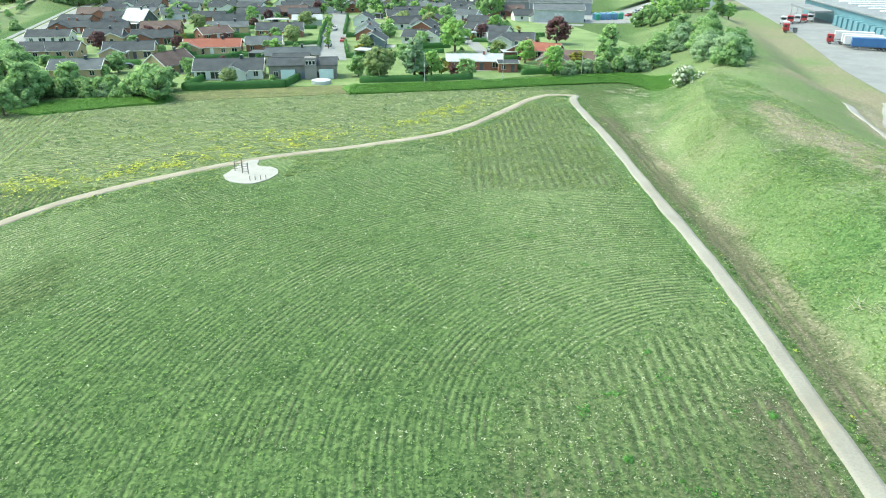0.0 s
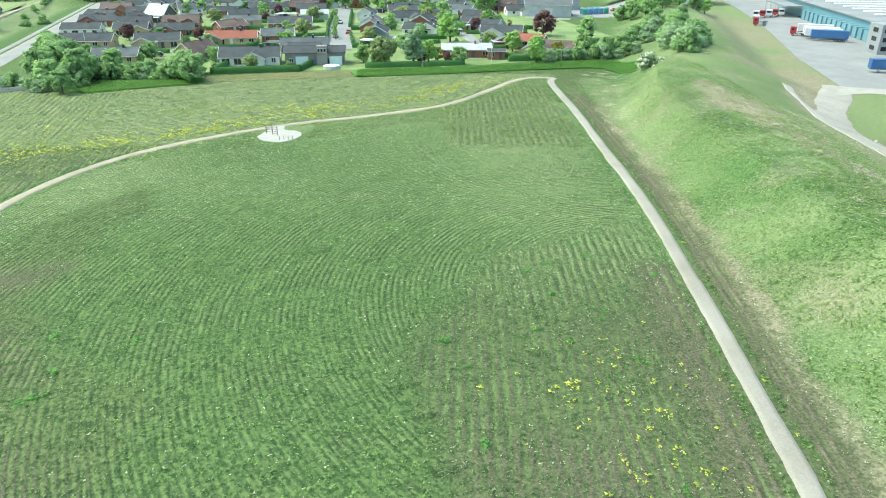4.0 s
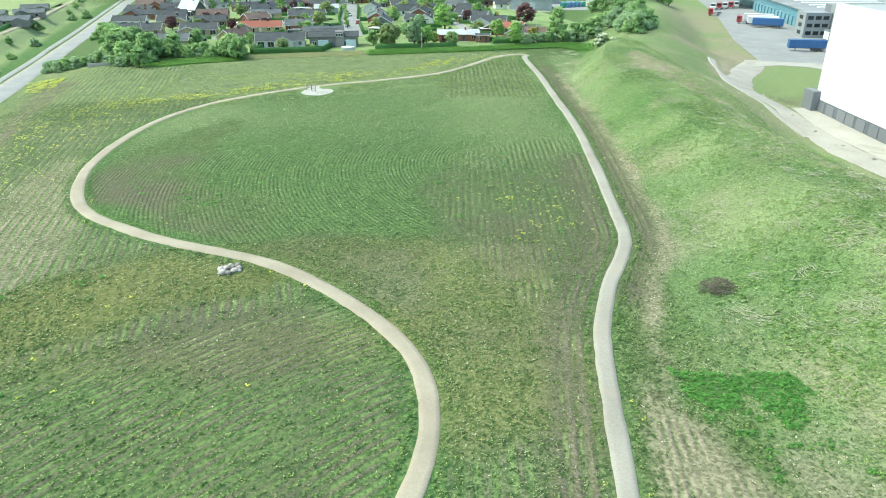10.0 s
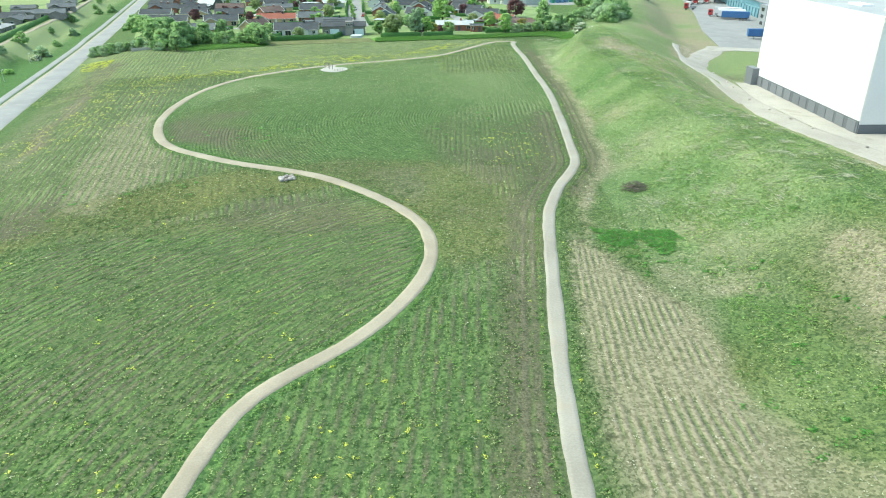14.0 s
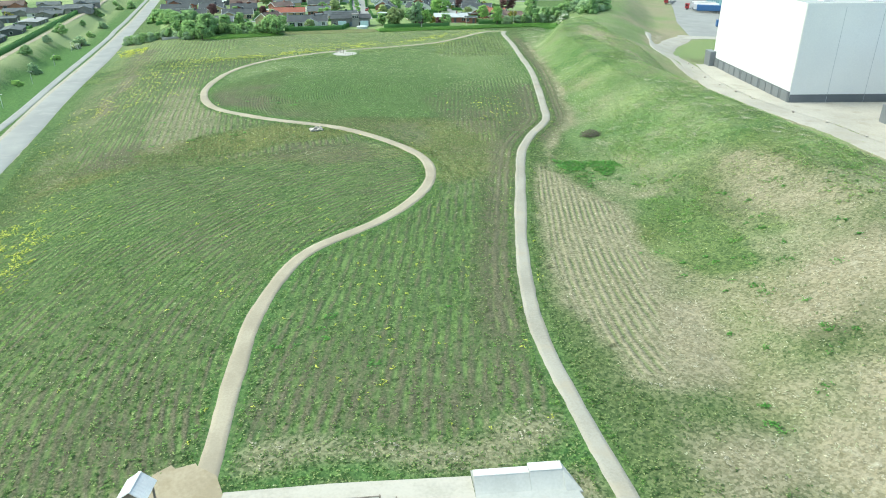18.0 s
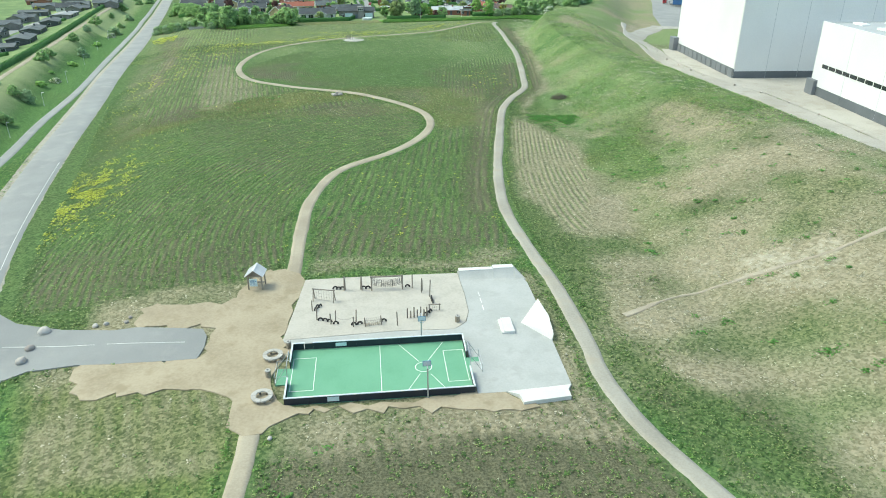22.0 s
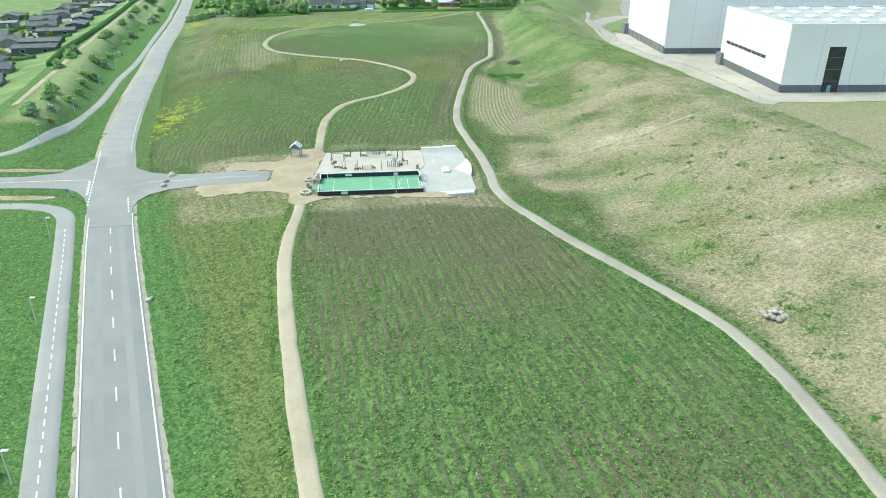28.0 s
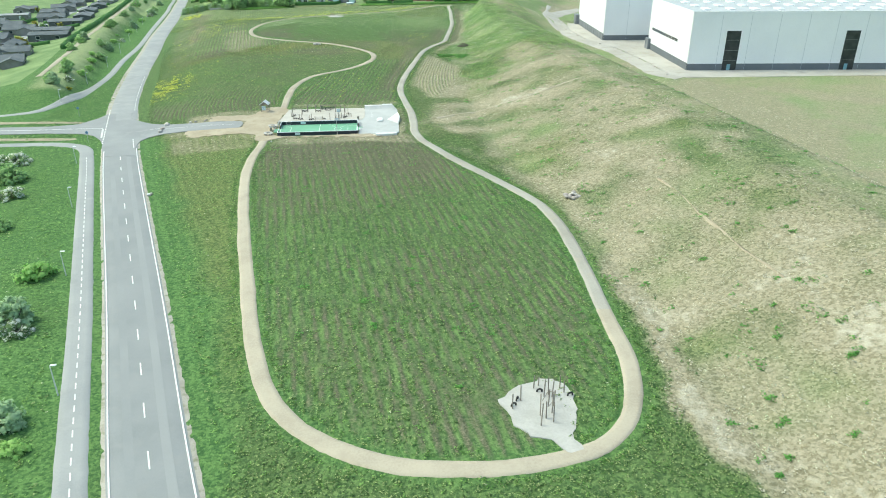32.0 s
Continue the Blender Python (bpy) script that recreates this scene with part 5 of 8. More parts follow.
def bin_at(x, y):
    b = thing("litter_bin", "round timber-clad litter bin with a pale lid", "bin", pose(x, y, gz(x, y) + 0.1), "litter bins")
    for i in range(14):
        a = i * math.tau / 14
        part("slat", boxed(-0.045, 0.045, -0.015, 0.015, 0, 0.75, 0.005), WOOD_PALE, b, "", pose(0.25 * math.cos(a), 0.25 * math.sin(a), 0, 0, 0, math.degrees(a) + 90))
    part("liner", rodded((0, 0, 0.02), (0, 0, 0.7), 0.22, seg=14), NAVY, b)
    part("lid", rodded((0, 0, 0.74), (0, 0, 0.82), 0.29, 0.24, 14), CONCRETE_PALE, b)
    part("lid_opening", rodded((0, 0, 0.815), (0, 0, 0.83), 0.1, 0.1, 10), NAVY, b)


for x, y in ((-0.75, 9.75), (-2.15, 4.8), (16.8, 13.2)):
    bin_at(x, y)


def stone(x, y, z, r, seed, name="boulder", label="rounded grey granite boulder", group="", parent=None):
    bm = bmesh.new()
    bmesh.ops.create_icosphere(bm, subdivisions=2, radius=r)
    rnd = random.Random(seed)
    sx, sy, sz, o = rnd.uniform(0.85, 1.25), rnd.uniform(0.8, 1.1), rnd.uniform(0.6, 0.85), Vector((seed * 3.1, seed * 1.7, 0))
    for v in bm.verts:
        k = 1 + 0.28 * noise.noise(v.co / r * 1.1 + o) + 0.08 * noise.noise(v.co / r * 3 + o)
        v.co = Vector((v.co.x * sx * k, v.co.y * sy * k, v.co.z * sz * k))
    for f in bm.faces:
        f.smooth = True
    me = to_mesh(name, bm, STONE)
    m = pose(x, y, z, 0, 0, rnd.uniform(0, 360))
    return part(name, me, None, parent, at=m) if parent else thing(name, label, "boulder", m, group, data=me)


for i, (x, y, r) in enumerate(((-27.98, 12.4, 0.62), (-28.1, 14.8, 0.55), (-27.9, 18.1, 0.65), (-22.45, 17.9, 0.32), (-21.3, 17.95, 0.3), (-19.1, 17.8, 0.26), (-18.95, 18.8, 0.24), (-0.9, -4.2, 0.22))):
    stone(x, y, gz(x, y) + r * 0.45, r, i + 3, group="boulders closing the stub road")


def heap(x, y, label, n, spread, r0, r1, seed):
    h = thing("stone_heap", label, "stone heap", pose(x, y, gz(x, y)))
    rnd = random.Random(seed)
    placed = []
    for i in range(n):
        r = rnd.uniform(r0, r1)
        for _ in range(40):
            a, d = rnd.uniform(0, math.tau), spread * math.sqrt(rnd.random())
            px_, py_ = d * math.cos(a), d * math.sin(a) * 0.85
            if all(math.hypot(px_ - q[0], py_ - q[1]) > (r + q[2]) * 0.72 for q in placed):
                break
        placed.append((px_, py_, r))
        stone(px_, py_, r * 0.45 + (0.35 if d < spread * 0.4 else 0), r, seed * 40 + i, "stone", parent=h)


heap(0.0, 124.3, "heap of pale rounded field stones on grass", 20, 1.35, 0.24, 0.46, 5)
heap(51.7, -46.5, "heap of pale field stones on the dry slope", 17, 1.3, 0.22, 0.45, 8)
for i, (x, y) in enumerate(((117.0, 223.4), (114.9, 209.7), (113.2, 202.9), (113.0, 192.7), (113.0, 182.4), (113.3, 173.0), (113.6, 164.5), (116.4, 149), (119.2, 139), (120.6, 126.5), (120.8, 113), (120.6, 97), (119.8, 83.6))):
    stone(x, y, gz(x, y) + 0.25, 0.38, 60 + i, label="dark boulder marking the edge of the yard", group="boulders along the yard")

brush = thing("brush_pile", "grey heap of cut dead branches on the grass", "brush pile", pose(54.0, 115.1, gz(54, 115.1)))
rnd = random.Random(11)
for i in range(170):
    a, d = rnd.uniform(0, math.tau), 1.9 * math.sqrt(rnd.random())
    cx, cy, hgt = d * math.cos(a) * 1.1, d * math.sin(a) * 0.8, (1 - (d / 2.0) ** 2) * 1.25 * rnd.random()
    b, l, dz = rnd.gauss(0.5, 0.7), rnd.uniform(0.5, 1.5), rnd.uniform(-0.2, 0.2)
    v = Vector((math.cos(b) * l / 2, math.sin(b) * l / 2, dz))
    c = Vector((cx, cy, hgt + 0.12))
    part("branch", rodded(c - v, c + v, rnd.uniform(0.025, 0.06), 0.015, 5), TWIG, brush)

# white marker stone beside the road
stone(-18.2, -30.4, gz(-18.2, -30.4) + 0.15, 0.3, 91, label="pale stone beside the road verge")


# ---- warehouses ----
WALL_WHITE = surface("white_cladding", (0.72, 0.74, 0.75), (0.8, 0.82, 0.82), 0.05, 3.0, 0.5, bump=0.05)
WALL_GREY = surface("dark_grey_cladding", (0.16, 0.18, 0.2), (0.21, 0.23, 0.25), 0.1, 4.0, 0.5, bump=0.08)
WALL_MID = surface("mid_grey_cladding", (0.26, 0.29, 0.31), (0.33, 0.36, 0.38), 0.1, 4.0, 0.5, bump=0.08)
PLINTH = surface("plinth_panel", (0.115, 0.135, 0.15), (0.15, 0.17, 0.19), 0.2, 5.0, 0.6)
SEAM = plain("panel_joint", (0.5, 0.54, 0.56), 0.6)
ROOF_PALE = surface("pale_roof_felt", (0.34, 0.37, 0.385), (0.43, 0.46, 0.47), 0.08, 3.0, 0.7, stain=(0.42, 0.45, 0.47))
ROOF_GREY = surface("grey_roof_felt", (0.22, 0.24, 0.25), (0.3, 0.32, 0.33), 0.08, 3.0, 0.75)
TEAL = surface("teal_cladding", (0.14, 0.3, 0.36), (0.18, 0.35, 0.41), 0.1, 4.0, 0.5)
SKYLIGHT = plain("skylight_dome", (0.82, 0.84, 0.85), 0.3)
GLASS, glt, glb = nodes_of("dark_glass")
glb.inputs["Base Color"].default_value, glb.inputs["Roughness"].default_value = (0.02, 0.028, 0.032, 1), 0.08
link(glt, mix_node(glt, step_node(glt, noise_node(glt, 0.4), 0.3, 0.7), (0.018, 0.026, 0.03), (0.04, 0.05, 0.056)), glb.inputs["Base Color"])
FRAME = plain("pale_frame", (0.6, 0.62, 0.63), 0.5)


def facade(shed, x0, y0, length, turn, high, plinth, bay, wall_mat, skin=0.12):
    """Upright cladding panels over a plinth along one side of a shed, in the shed's own space."""
    m = pose(x0, y0, 0, 0, 0, turn)
    n = max(1, round(length / bay))
    w = length / n
    for i in range(n):
        part("wall_panel", boxed(i * w + 0.03, (i + 1) * w - 0.03, -skin, 0, plinth + 0.02, high, 0.01), wall_mat, shed, "", m)
        part("plinth_panel", boxed(i * w + 0.04, (i + 1) * w - 0.04, -skin - 0.06, 0, 0, plinth, 0.01), PLINTH, shed, "", m)
        if i:
            part("panel_joint", boxed(i * w - 0.06, i * w + 0.06, -skin - 0.02, -skin + 0.02, 0.0, high - 0.8), SEAM, shed, "", m)
    part("parapet_cap", boxed(-0.1, length + 0.1, -skin - 0.06, 0.25, high, high + 0.18, 0.02), WALL_WHITE, shed, "", m)
    return m


def warehouse(x, y, z, turn, wide, deep, high, label):
    s = thing("warehouse", label, "warehouse", pose(x, y, z, 0, 0, turn))
    part("core", boxed(0.1, wide - 0.1, 0.1, deep - 0.1, 0, high - 0.4), WALL_WHITE, s)
    part("roof", boxed(0.1, wide - 0.1, 0.1, deep - 0.1, high - 0.39, high - 0.2), ROOF_PALE, s, "pale flat roof")
    return s


B_AT = (129.3, 90.0)
shed_b = warehouse(*B_AT, -6.2, -4.5, 150, 48, 19.6, "white flat-roofed warehouse with a dark plinth and tall windows")
mb = facade(shed_b, 0, 0, 150, 0, 19.6, 2.4, 10.2, WALL_WHITE)
mw = facade(shed_b, 0, 48, 48, -90, 19.6, 2.6, 16, WALL_WHITE)
facade(shed_b, 150, 48, 150, 180, 19.6, 2.4, 15, WALL_WHITE)
for x in (12.2, 53.4, 94.6, 135.0):
    win = part("tall_window", boxed(x, x + 4.9, -0.2, -0.05, 0.1, 13.4, 0.02), GLASS, shed_b, "tall dark window strip", mb)
    for k in range(4):
        part("transom", boxed(x - 0.05, x + 4.95, -0.24, -0.19, 0.1 + k * 3.4, 0.2 + k * 3.4), PLINTH, win, "", mb)
    part("entrance_door", boxed(x + 1.6, x + 2.8, -0.26, -0.2, 0.1, 2.3, 0.01), TEAL, win, "", mb)
for k in range(9):
    win = part("ribbon_window", boxed(4.2 + k * 3.5, 7.3 + k * 3.5, -0.2, -0.05, 7.9, 8.9, 0.02), GLASS, shed_b, "narrow window strip", mw)
    part("sill", boxed(4.2 + k * 3.5, 7.3 + k * 3.5, -0.24, -0.1, 7.8, 7.9), FRAME, win, "", mw)
    for j in range(3):
        part("mullion", boxed(4.9 + j * 0.78 + k * 3.5, 5.03 + j * 0.78 + k * 3.5, -0.24, -0.19, 7.9, 8.9), FRAME, win, "", mw)
part("corner_box", boxed(-1.2, 0.0, 44.5, 48.6, 0, 4.3, 0.03), WALL_GREY, shed_b, "grey technical box")
for i in range(4):
    for k in range(16):
        part("roof_light", boxed(6 + k * 8.6, 8.2 + k * 8.6, 7 + i * 11, 11.5 + i * 11, 19.35, 19.9, 0.12), SKYLIGHT, shed_b)

A_AT = (120.9, 159.3)
shed_a = warehouse(*A_AT, -6.2, -4.0, 190, 53.5, 25.0, "tall white warehouse with loading doors along the plinth")
facade(shed_a, 0, 0, 190, 0, 25.0, 2.3, 10.2, WALL_WHITE)
ma = facade(shed_a, 0, 53.5, 53.5, -90, 25.0, 3.0, 53.5, WALL_WHITE)
facade(shed_a, 190, 53.5, 190, 180, 25.0, 2.3, 19, WALL_WHITE)
for k in range(12):
    dx = 1.5 + k * 4.3 + (0.6 if k % 3 == 2 else 0)
    door = part("loading_door", boxed(dx, dx + 3.3, -0.3, -0.12, 0.05, 2.75, 0.03), WALL_GREY, shed_a, "dark loading door", ma)
    part("door_jamb", boxed(dx + 3.35, dx + 3.7, -0.34, -0.15, 0.0, 2.9, 0.02), PLINTH, door, "", ma)
    part("door_lamp", boxed(dx + 3.42, dx + 3.62, -0.5, -0.34, 1.9, 2.15, 0.02), SKYLIGHT, door, "", ma)
part("corner_box", boxed(-2.0, 0.0, 51.5, 56.0, 0, 5.0, 0.03), WALL_GREY, shed_a, "grey technical box")
for i in range(3):
    for k in range(14):
        part("roof_light", boxed(8 + k * 13, 11 + k * 13, 8 + i * 15, 14 + i * 15, 24.7, 25.3, 0.12), SKYLIGHT, shed_a)

shed_c = thing("logistics_hall", "dark grey logistics hall with loading docks and an office tower", "warehouse", pose(186, 268, -6.1, 0, 0, -8))
part("core", boxed(4, 210, 0, 66, 0, 12.2), WALL_GREY, shed_c)
part("roof", boxed(4, 210, 0, 66, 12.21, 12.5), ROOF_GREY, shed_c, "grey roof with pale skylights")
for i in range(13):
    part("wall_panel", boxed(3.86, 3.98, i * 5.08 + 0.04, (i + 1) * 5.08 - 0.04, 0.2, 12.4, 0.01), WALL_MID if i % 4 else WALL_GREY, shed_c)
for i in range(5):
    for k in range(9):
        part("roof_light", boxed(12 + k * 21, 24 + k * 21, 5 + i * 13, 7.5 + i * 13, 12.4, 12.9, 0.1), SKYLIGHT, shed_c)
tower = part("office_tower", boxed(-6.5, 3.5, 58, 66.5, 0, 9.6, 0.04), WALL_MID, shed_c, "mid-grey office tower")
for k in range(3):
    for j in range(3):
        part("window", boxed(-5.6 + j * 3.0, -3.4 + j * 3.0, 57.9, 58.02, 1.2 + k * 2.9, 2.6 + k * 2.9, 0.02), GLASS, tower)
    part("window", boxed(-6.6, -6.48, 60.5, 63.5, 1.2 + k * 2.9, 2.6 + k * 2.9, 0.02), GLASS, tower)
for k in range(4):
    dock = part("loading_dock", boxed(-1.5, 3.8, 46 - k * 7.5, 51 - k * 7.5, 0, 4.4, 0.05), WALL_GREY, shed_c, "dark loading dock")
    for j in range(2):
        part("dock_door", boxed(-1.58, -1.5, 46.4 - k * 7.5 + j * 2.3, 48.4 - k * 7.5 + j * 2.3, 0.9, 3.8, 0.02), SKYLIGHT, dock)
for k in range(6):
    dock = part("loading_dock", boxed(-0.5, 3.8, 3.5 + k * 2.9, 5.9 + k * 2.9, 0, 4.2, 0.05), FRAME, shed_c, "pale dock frame")
    part("dock_door", boxed(-0.56, -0.5, 3.9 + k * 2.9, 5.5 + k * 2.9, 0.8, 3.6, 0.02), PLINTH, dock)

shed_d = thing("terminal_hall", "long low teal freight terminal with a roof of skylights", "warehouse", pose(203, 348, -6.1, 0, 0, -12))
part("core", boxed(0, 240, 0, 120, 0, 7.0), TEAL, shed_d)
part("roof", boxed(-1.2, 240, -1, 121, 7.01, 7.5), ROOF_GREY, shed_d, "grey roof with rows of pale skylights")
for i in range(11):
    for k in range(5):
        part("roof_light", boxed(8 + k * 44, 46 + k * 44, 4 + i * 10.5, 6.4 + i * 10.5, 7.4, 8.0, 0.15), SKYLIGHT, shed_d)
for k in range(14):
    part("dock_hood", boxed(-2.6, 0, 4 + k * 5.2, 7.6 + k * 5.2, 0, 4.2, 0.04), TEAL, shed_d)
part("canopy", boxed(-9, -1.2, 80, 112, 4.6, 5.3, 0.05), ROOF_GREY, shed_d)
for k in range(5):
    part("canopy_post", rodded((-8.5, 81 + k * 7.5, 0), (-8.5, 81 + k * 7.5, 4.6), 0.15), GALV, shed_d)

# ---- lorries in the yard ----
TARP_BLUE = surface("blue_tarpaulin", (0.035, 0.12, 0.3), (0.05, 0.16, 0.36), 0.4, 5.0, 0.5)
TARP_WHITE = surface("white_tarpaulin", (0.68, 0.68, 0.68), (0.78, 0.78, 0.77), 0.4, 5.0, 0.5)
CAB_RED = surface("red_lorry_paint", (0.36, 0.03, 0.04), (0.46, 0.05, 0.05), 0.5, 8.0, 0.35)
CAB_WHITE = plain("white_lorry_paint", (0.74, 0.75, 0.76), 0.35)


def wheels(parent, xs, y_in, r=0.5):
    for x in xs:
        for y in (-y_in, y_in):
            w = part("wheel", rodded((x, y - 0.16, r), (x, y + 0.16, r), r, r, 14), RUBBER, parent)
            part("rim", rodded((x, y - 0.17, r), (x, y + 0.17, r), r * 0.5, r * 0.5, 10), GALV, w)


def trailer(x, y, turn, mat, label):
    t = thing("lorry_trailer", label, "trailer", pose(x, y, -5.98, 0, 0, turn), "trailers in the yard")
    b = part("box_body", boxed(0, 12.6, -1.25, 1.25, 1.2, 3.95, 0.05), mat, t)
    for k in range(4):
        part("tarp_pole", boxed(0.35 + k * 3.7, 0.45 + k * 3.7, -1.275, 1.275, 1.25, 3.9), mat, b)
    part("chassis", boxed(0.2, 12.4, -0.5, 0.5, 0.9, 1.19), PLINTH, t)
    part("rear_doors", boxed(12.6, 12.66, -1.2, 1.2, 1.25, 3.9, 0.02), FRAME, t)
    part("bumper", boxed(12.3, 12.6, -1.2, 1.2, 0.5, 0.65, 0.02), PLINTH, t)
    part("landing_leg", boxed(2.6, 2.8, -0.7, 0.7, 0.05, 1.0), GALV, t)
    wheels(t, (8.6, 9.9, 11.2), 1.05)


def tractor(x, y, turn, mat, label):
    t = thing("lorry_tractor", label, "lorry", pose(x, y, -5.98, 0, 0, turn), "tractor units in the yard")
    cab = part("cab", boxed(0, 2.2, -1.22, 1.22, 0.85, 3.5, 0.14), mat, t)
    part("windscreen", boxed(-0.02, 0.05, -1.05, 1.05, 2.1, 3.0, 0.02), GLASS, cab)
    for s in (-1, 1):
        part("side_window", boxed(0.4, 1.3, s * 1.2 - 0.03, s * 1.2 + 0.03, 2.1, 2.9, 0.02), GLASS, cab)
        part("mirror", boxed(0.05, 0.2, s * 1.35 - 0.1, s * 1.35 + 0.1, 2.2, 2.8, 0.02), PLINTH, cab)
        part("headlight", boxed(-0.05, 0.02, s * 0.85 - 0.2, s * 0.85 + 0.2, 0.95, 1.15, 0.02), SKYLIGHT, cab)
    part("chassis", boxed(1.8, 5.8, -0.45, 0.45, 0.75, 1.05), PLINTH, t)
    part("fuel_tank", boxed(2.4, 3.6, -1.15, -0.6, 0.5, 1.0, 0.08), GALV, t)
    wheels(t, (1.1, 4.7), 1.02)


trailer(165.0, 297.0, -14, TARP_BLUE, "blue tarpaulin trailer standing at a dock")
trailer(183.0, 358.5, -26, TARP_BLUE, "blue tarpaulin trailer among parked lorries")
trailer(183.5, 363.5, -26, TARP_WHITE, "white trailer parked in the lorry row")
trailer(185.5, 368.0, -26, TARP_WHITE, "white trailer parked in the lorry row")
tractor(182.2, 371.5, -26, CAB_RED, "red lorry tractor at the parked row")
trailer(187.5, 375.5, -26, TARP_WHITE, "white trailer behind a red tractor")
tractor(182.0, 401.0, -20, CAB_RED, "red lorry tractor standing in the yard")
tractor(186.0, 408.0, -20, CAB_WHITE, "white lorry tractor standing in the yard")
for k in range(5):
    tractor(195 + k * 4.2, 424 + k * 2.0, 60, CAB_RED if k % 2 else CAB_WHITE, "lorry tractor parked in a row")

# ---- street lamps ----
LAMP_HEAD = plain("lamp_head", (0.74, 0.77, 0.78), 0.35)


LAMP_POLE = plain("painted_lamp_pole", (0.55, 0.6, 0.56), 0.5)


def street_lamp(x, y, turn):
    l = thing("street_lamp", "slim grey path lamp with a flat pale head", "street lamp", pose(x, y, gz(x, y), 0, 0, turn), "lamps along the cycle path")
    part("base_sleeve", rodded((0, 0, 0), (0, 0, 0.6), 0.08, 0.07), LAMP_POLE, l)
    part("pole", rodded((0, 0, 0.5), (0, 0, 3.45), 0.075, 0.05), LAMP_POLE, l)
    part("arm", rodded((0, 0, 3.42), (0.25, 0, 3.5), 0.03), LAMP_POLE, l)
    head = part("lamp_head", boxed(0.05, 0.62, -0.14, 0.14, 3.46, 3.56, 0.03), LAMP_HEAD, l)
    part("lens", boxed(0.15, 0.58, -0.1, 0.1, 3.44, 3.459), SKYLIGHT, head)


for x, y in ((-3.0, -113), (-10.7, -89.5), (-20.4, -62.0), (-29.5, -35.5), (-38.1, -10.1), (-61.6, 43.7), (-64.8, 71.6), (-70.4, 106.0), (-76.5, 139), (-83, 172), (-90, 206), (-97, 240), (-104, 274)):
    street_lamp(x, y, 0 if y < 20 else 10)
rsign = thing("road_sign", "small round blue cycle-path sign on a steel post", "road sign", pose(-52.5, 31.0, gz(-52.5, 31)))
part("post", rodded((0, 0, 0), (0, 0, 2.3), 0.035), GALV, rsign)
part("disc", rodded((0, -0.02, 2.2), (0, 0.02, 2.2), 0.3, 0.3, 16), BLUE_PAINT, rsign)
rsign2 = thing("road_sign", "small round blue cycle-path sign by the junction", "road sign", pose(-41.5, 6.0, gz(-41.5, 6)))
part("post", rodded((0, 0, 0), (0, 0, 2.3), 0.035), GALV, rsign2)
part("disc", rodded((0, -0.02, 2.2), (0, 0.02, 2.2), 0.3, 0.3, 16), BLUE_PAINT, rsign2)
block = thing("drain_block", "small white concrete drain block in the verge", "block", pose(-18.5, -30.9, gz(-18.5, -30.9), 0, 0, 15))
part("base", boxed(-0.35, 0.35, -0.3, 0.3, -0.1, 0.28, 0.04), CONCRETE_PALE, block)
part("lid", boxed(-0.22, 0.22, -0.18, 0.18, 0.28, 0.36, 0.02), SKYLIGHT, block)


# ---- trees, bushes and hedges ----
LEAF_MID = foliage("leaf_mid", (0.195, 0.342, 0.146), (0.403, 0.61, 0.244))
LEAF_FRESH = foliage("leaf_fresh", (0.207, 0.427, 0.11), (0.403, 0.62, 0.207))
LEAF_OLIVE = foliage("leaf_olive", (0.207, 0.293, 0.122), (0.403, 0.5, 0.207))
LEAF_GREY = foliage("leaf_greygreen", (0.244, 0.378, 0.22), (0.439, 0.598, 0.342))
LEAF_RED = foliage("leaf_copper", (0.1, 0.05, 0.055), (0.22, 0.12, 0.12))
LEAF_YELLOW = foliage("leaf_yellow", (0.195, 0.22, 0.0366), (0.464, 0.439, 0.0976))
LEAF_WHITE = foliage("leaf_blossom", (0.14, 0.24, 0.1), (0.3, 0.43, 0.18), (0.82, 0.84, 0.74))
BROOM = foliage("broom_blossom", (0.1, 0.16, 0.03), (0.25, 0.28, 0.05), (0.62, 0.52, 0.03))
HEDGE = foliage("hedge_leaf", (0.065, 0.18, 0.055), (0.14, 0.31, 0.1))
BARK = surface("bark", (0.07, 0.055, 0.042), (0.16, 0.135, 0.11), 1.5, 12.0, 0.95)


def leaf_cloud(centres, radii, per, size, seed, flat=0.75):
    """Leaves scattered through clumps: small tilted triangles with gaps between them."""
    r = np.random.RandomState(seed)
    c = np.repeat(np.asarray(centres), per, 0)
    rad = np.repeat(np.asarray(radii), per)
    d = r.normal(size=(len(c), 3))
    d /= np.linalg.norm(d, axis=1)[:, None]
    pos = c + d * (rad * r.uniform(0.6, 1.22, len(c)))[:, None] * (1, 1, flat)
    facing = d * 0.75 + (0, 0, 0.7) + r.normal(0, 0.35, d.shape)
    a = np.cross(facing, r.normal(size=(len(c), 3)))
    b = np.cross(facing, a)
    a /= np.linalg.norm(a, axis=1)[:, None] + 1e-9
    b /= np.linalg.norm(b, axis=1)[:, None] + 1e-9
    s = size * r.uniform(0.6, 1.4, len(c))[:, None]
    verts = np.stack([pos - a * s, pos + a * s * 0.8 + b * s * 0.5, pos + a * s * 0.2 - b * s * 0.9], 1).reshape(-1, 3)
    way = np.repeat(facing / np.linalg.norm(facing, axis=1)[:, None], 3, 0)
    return verts, face_out(verts, np.arange(len(verts)).reshape(-1, 3), way), way


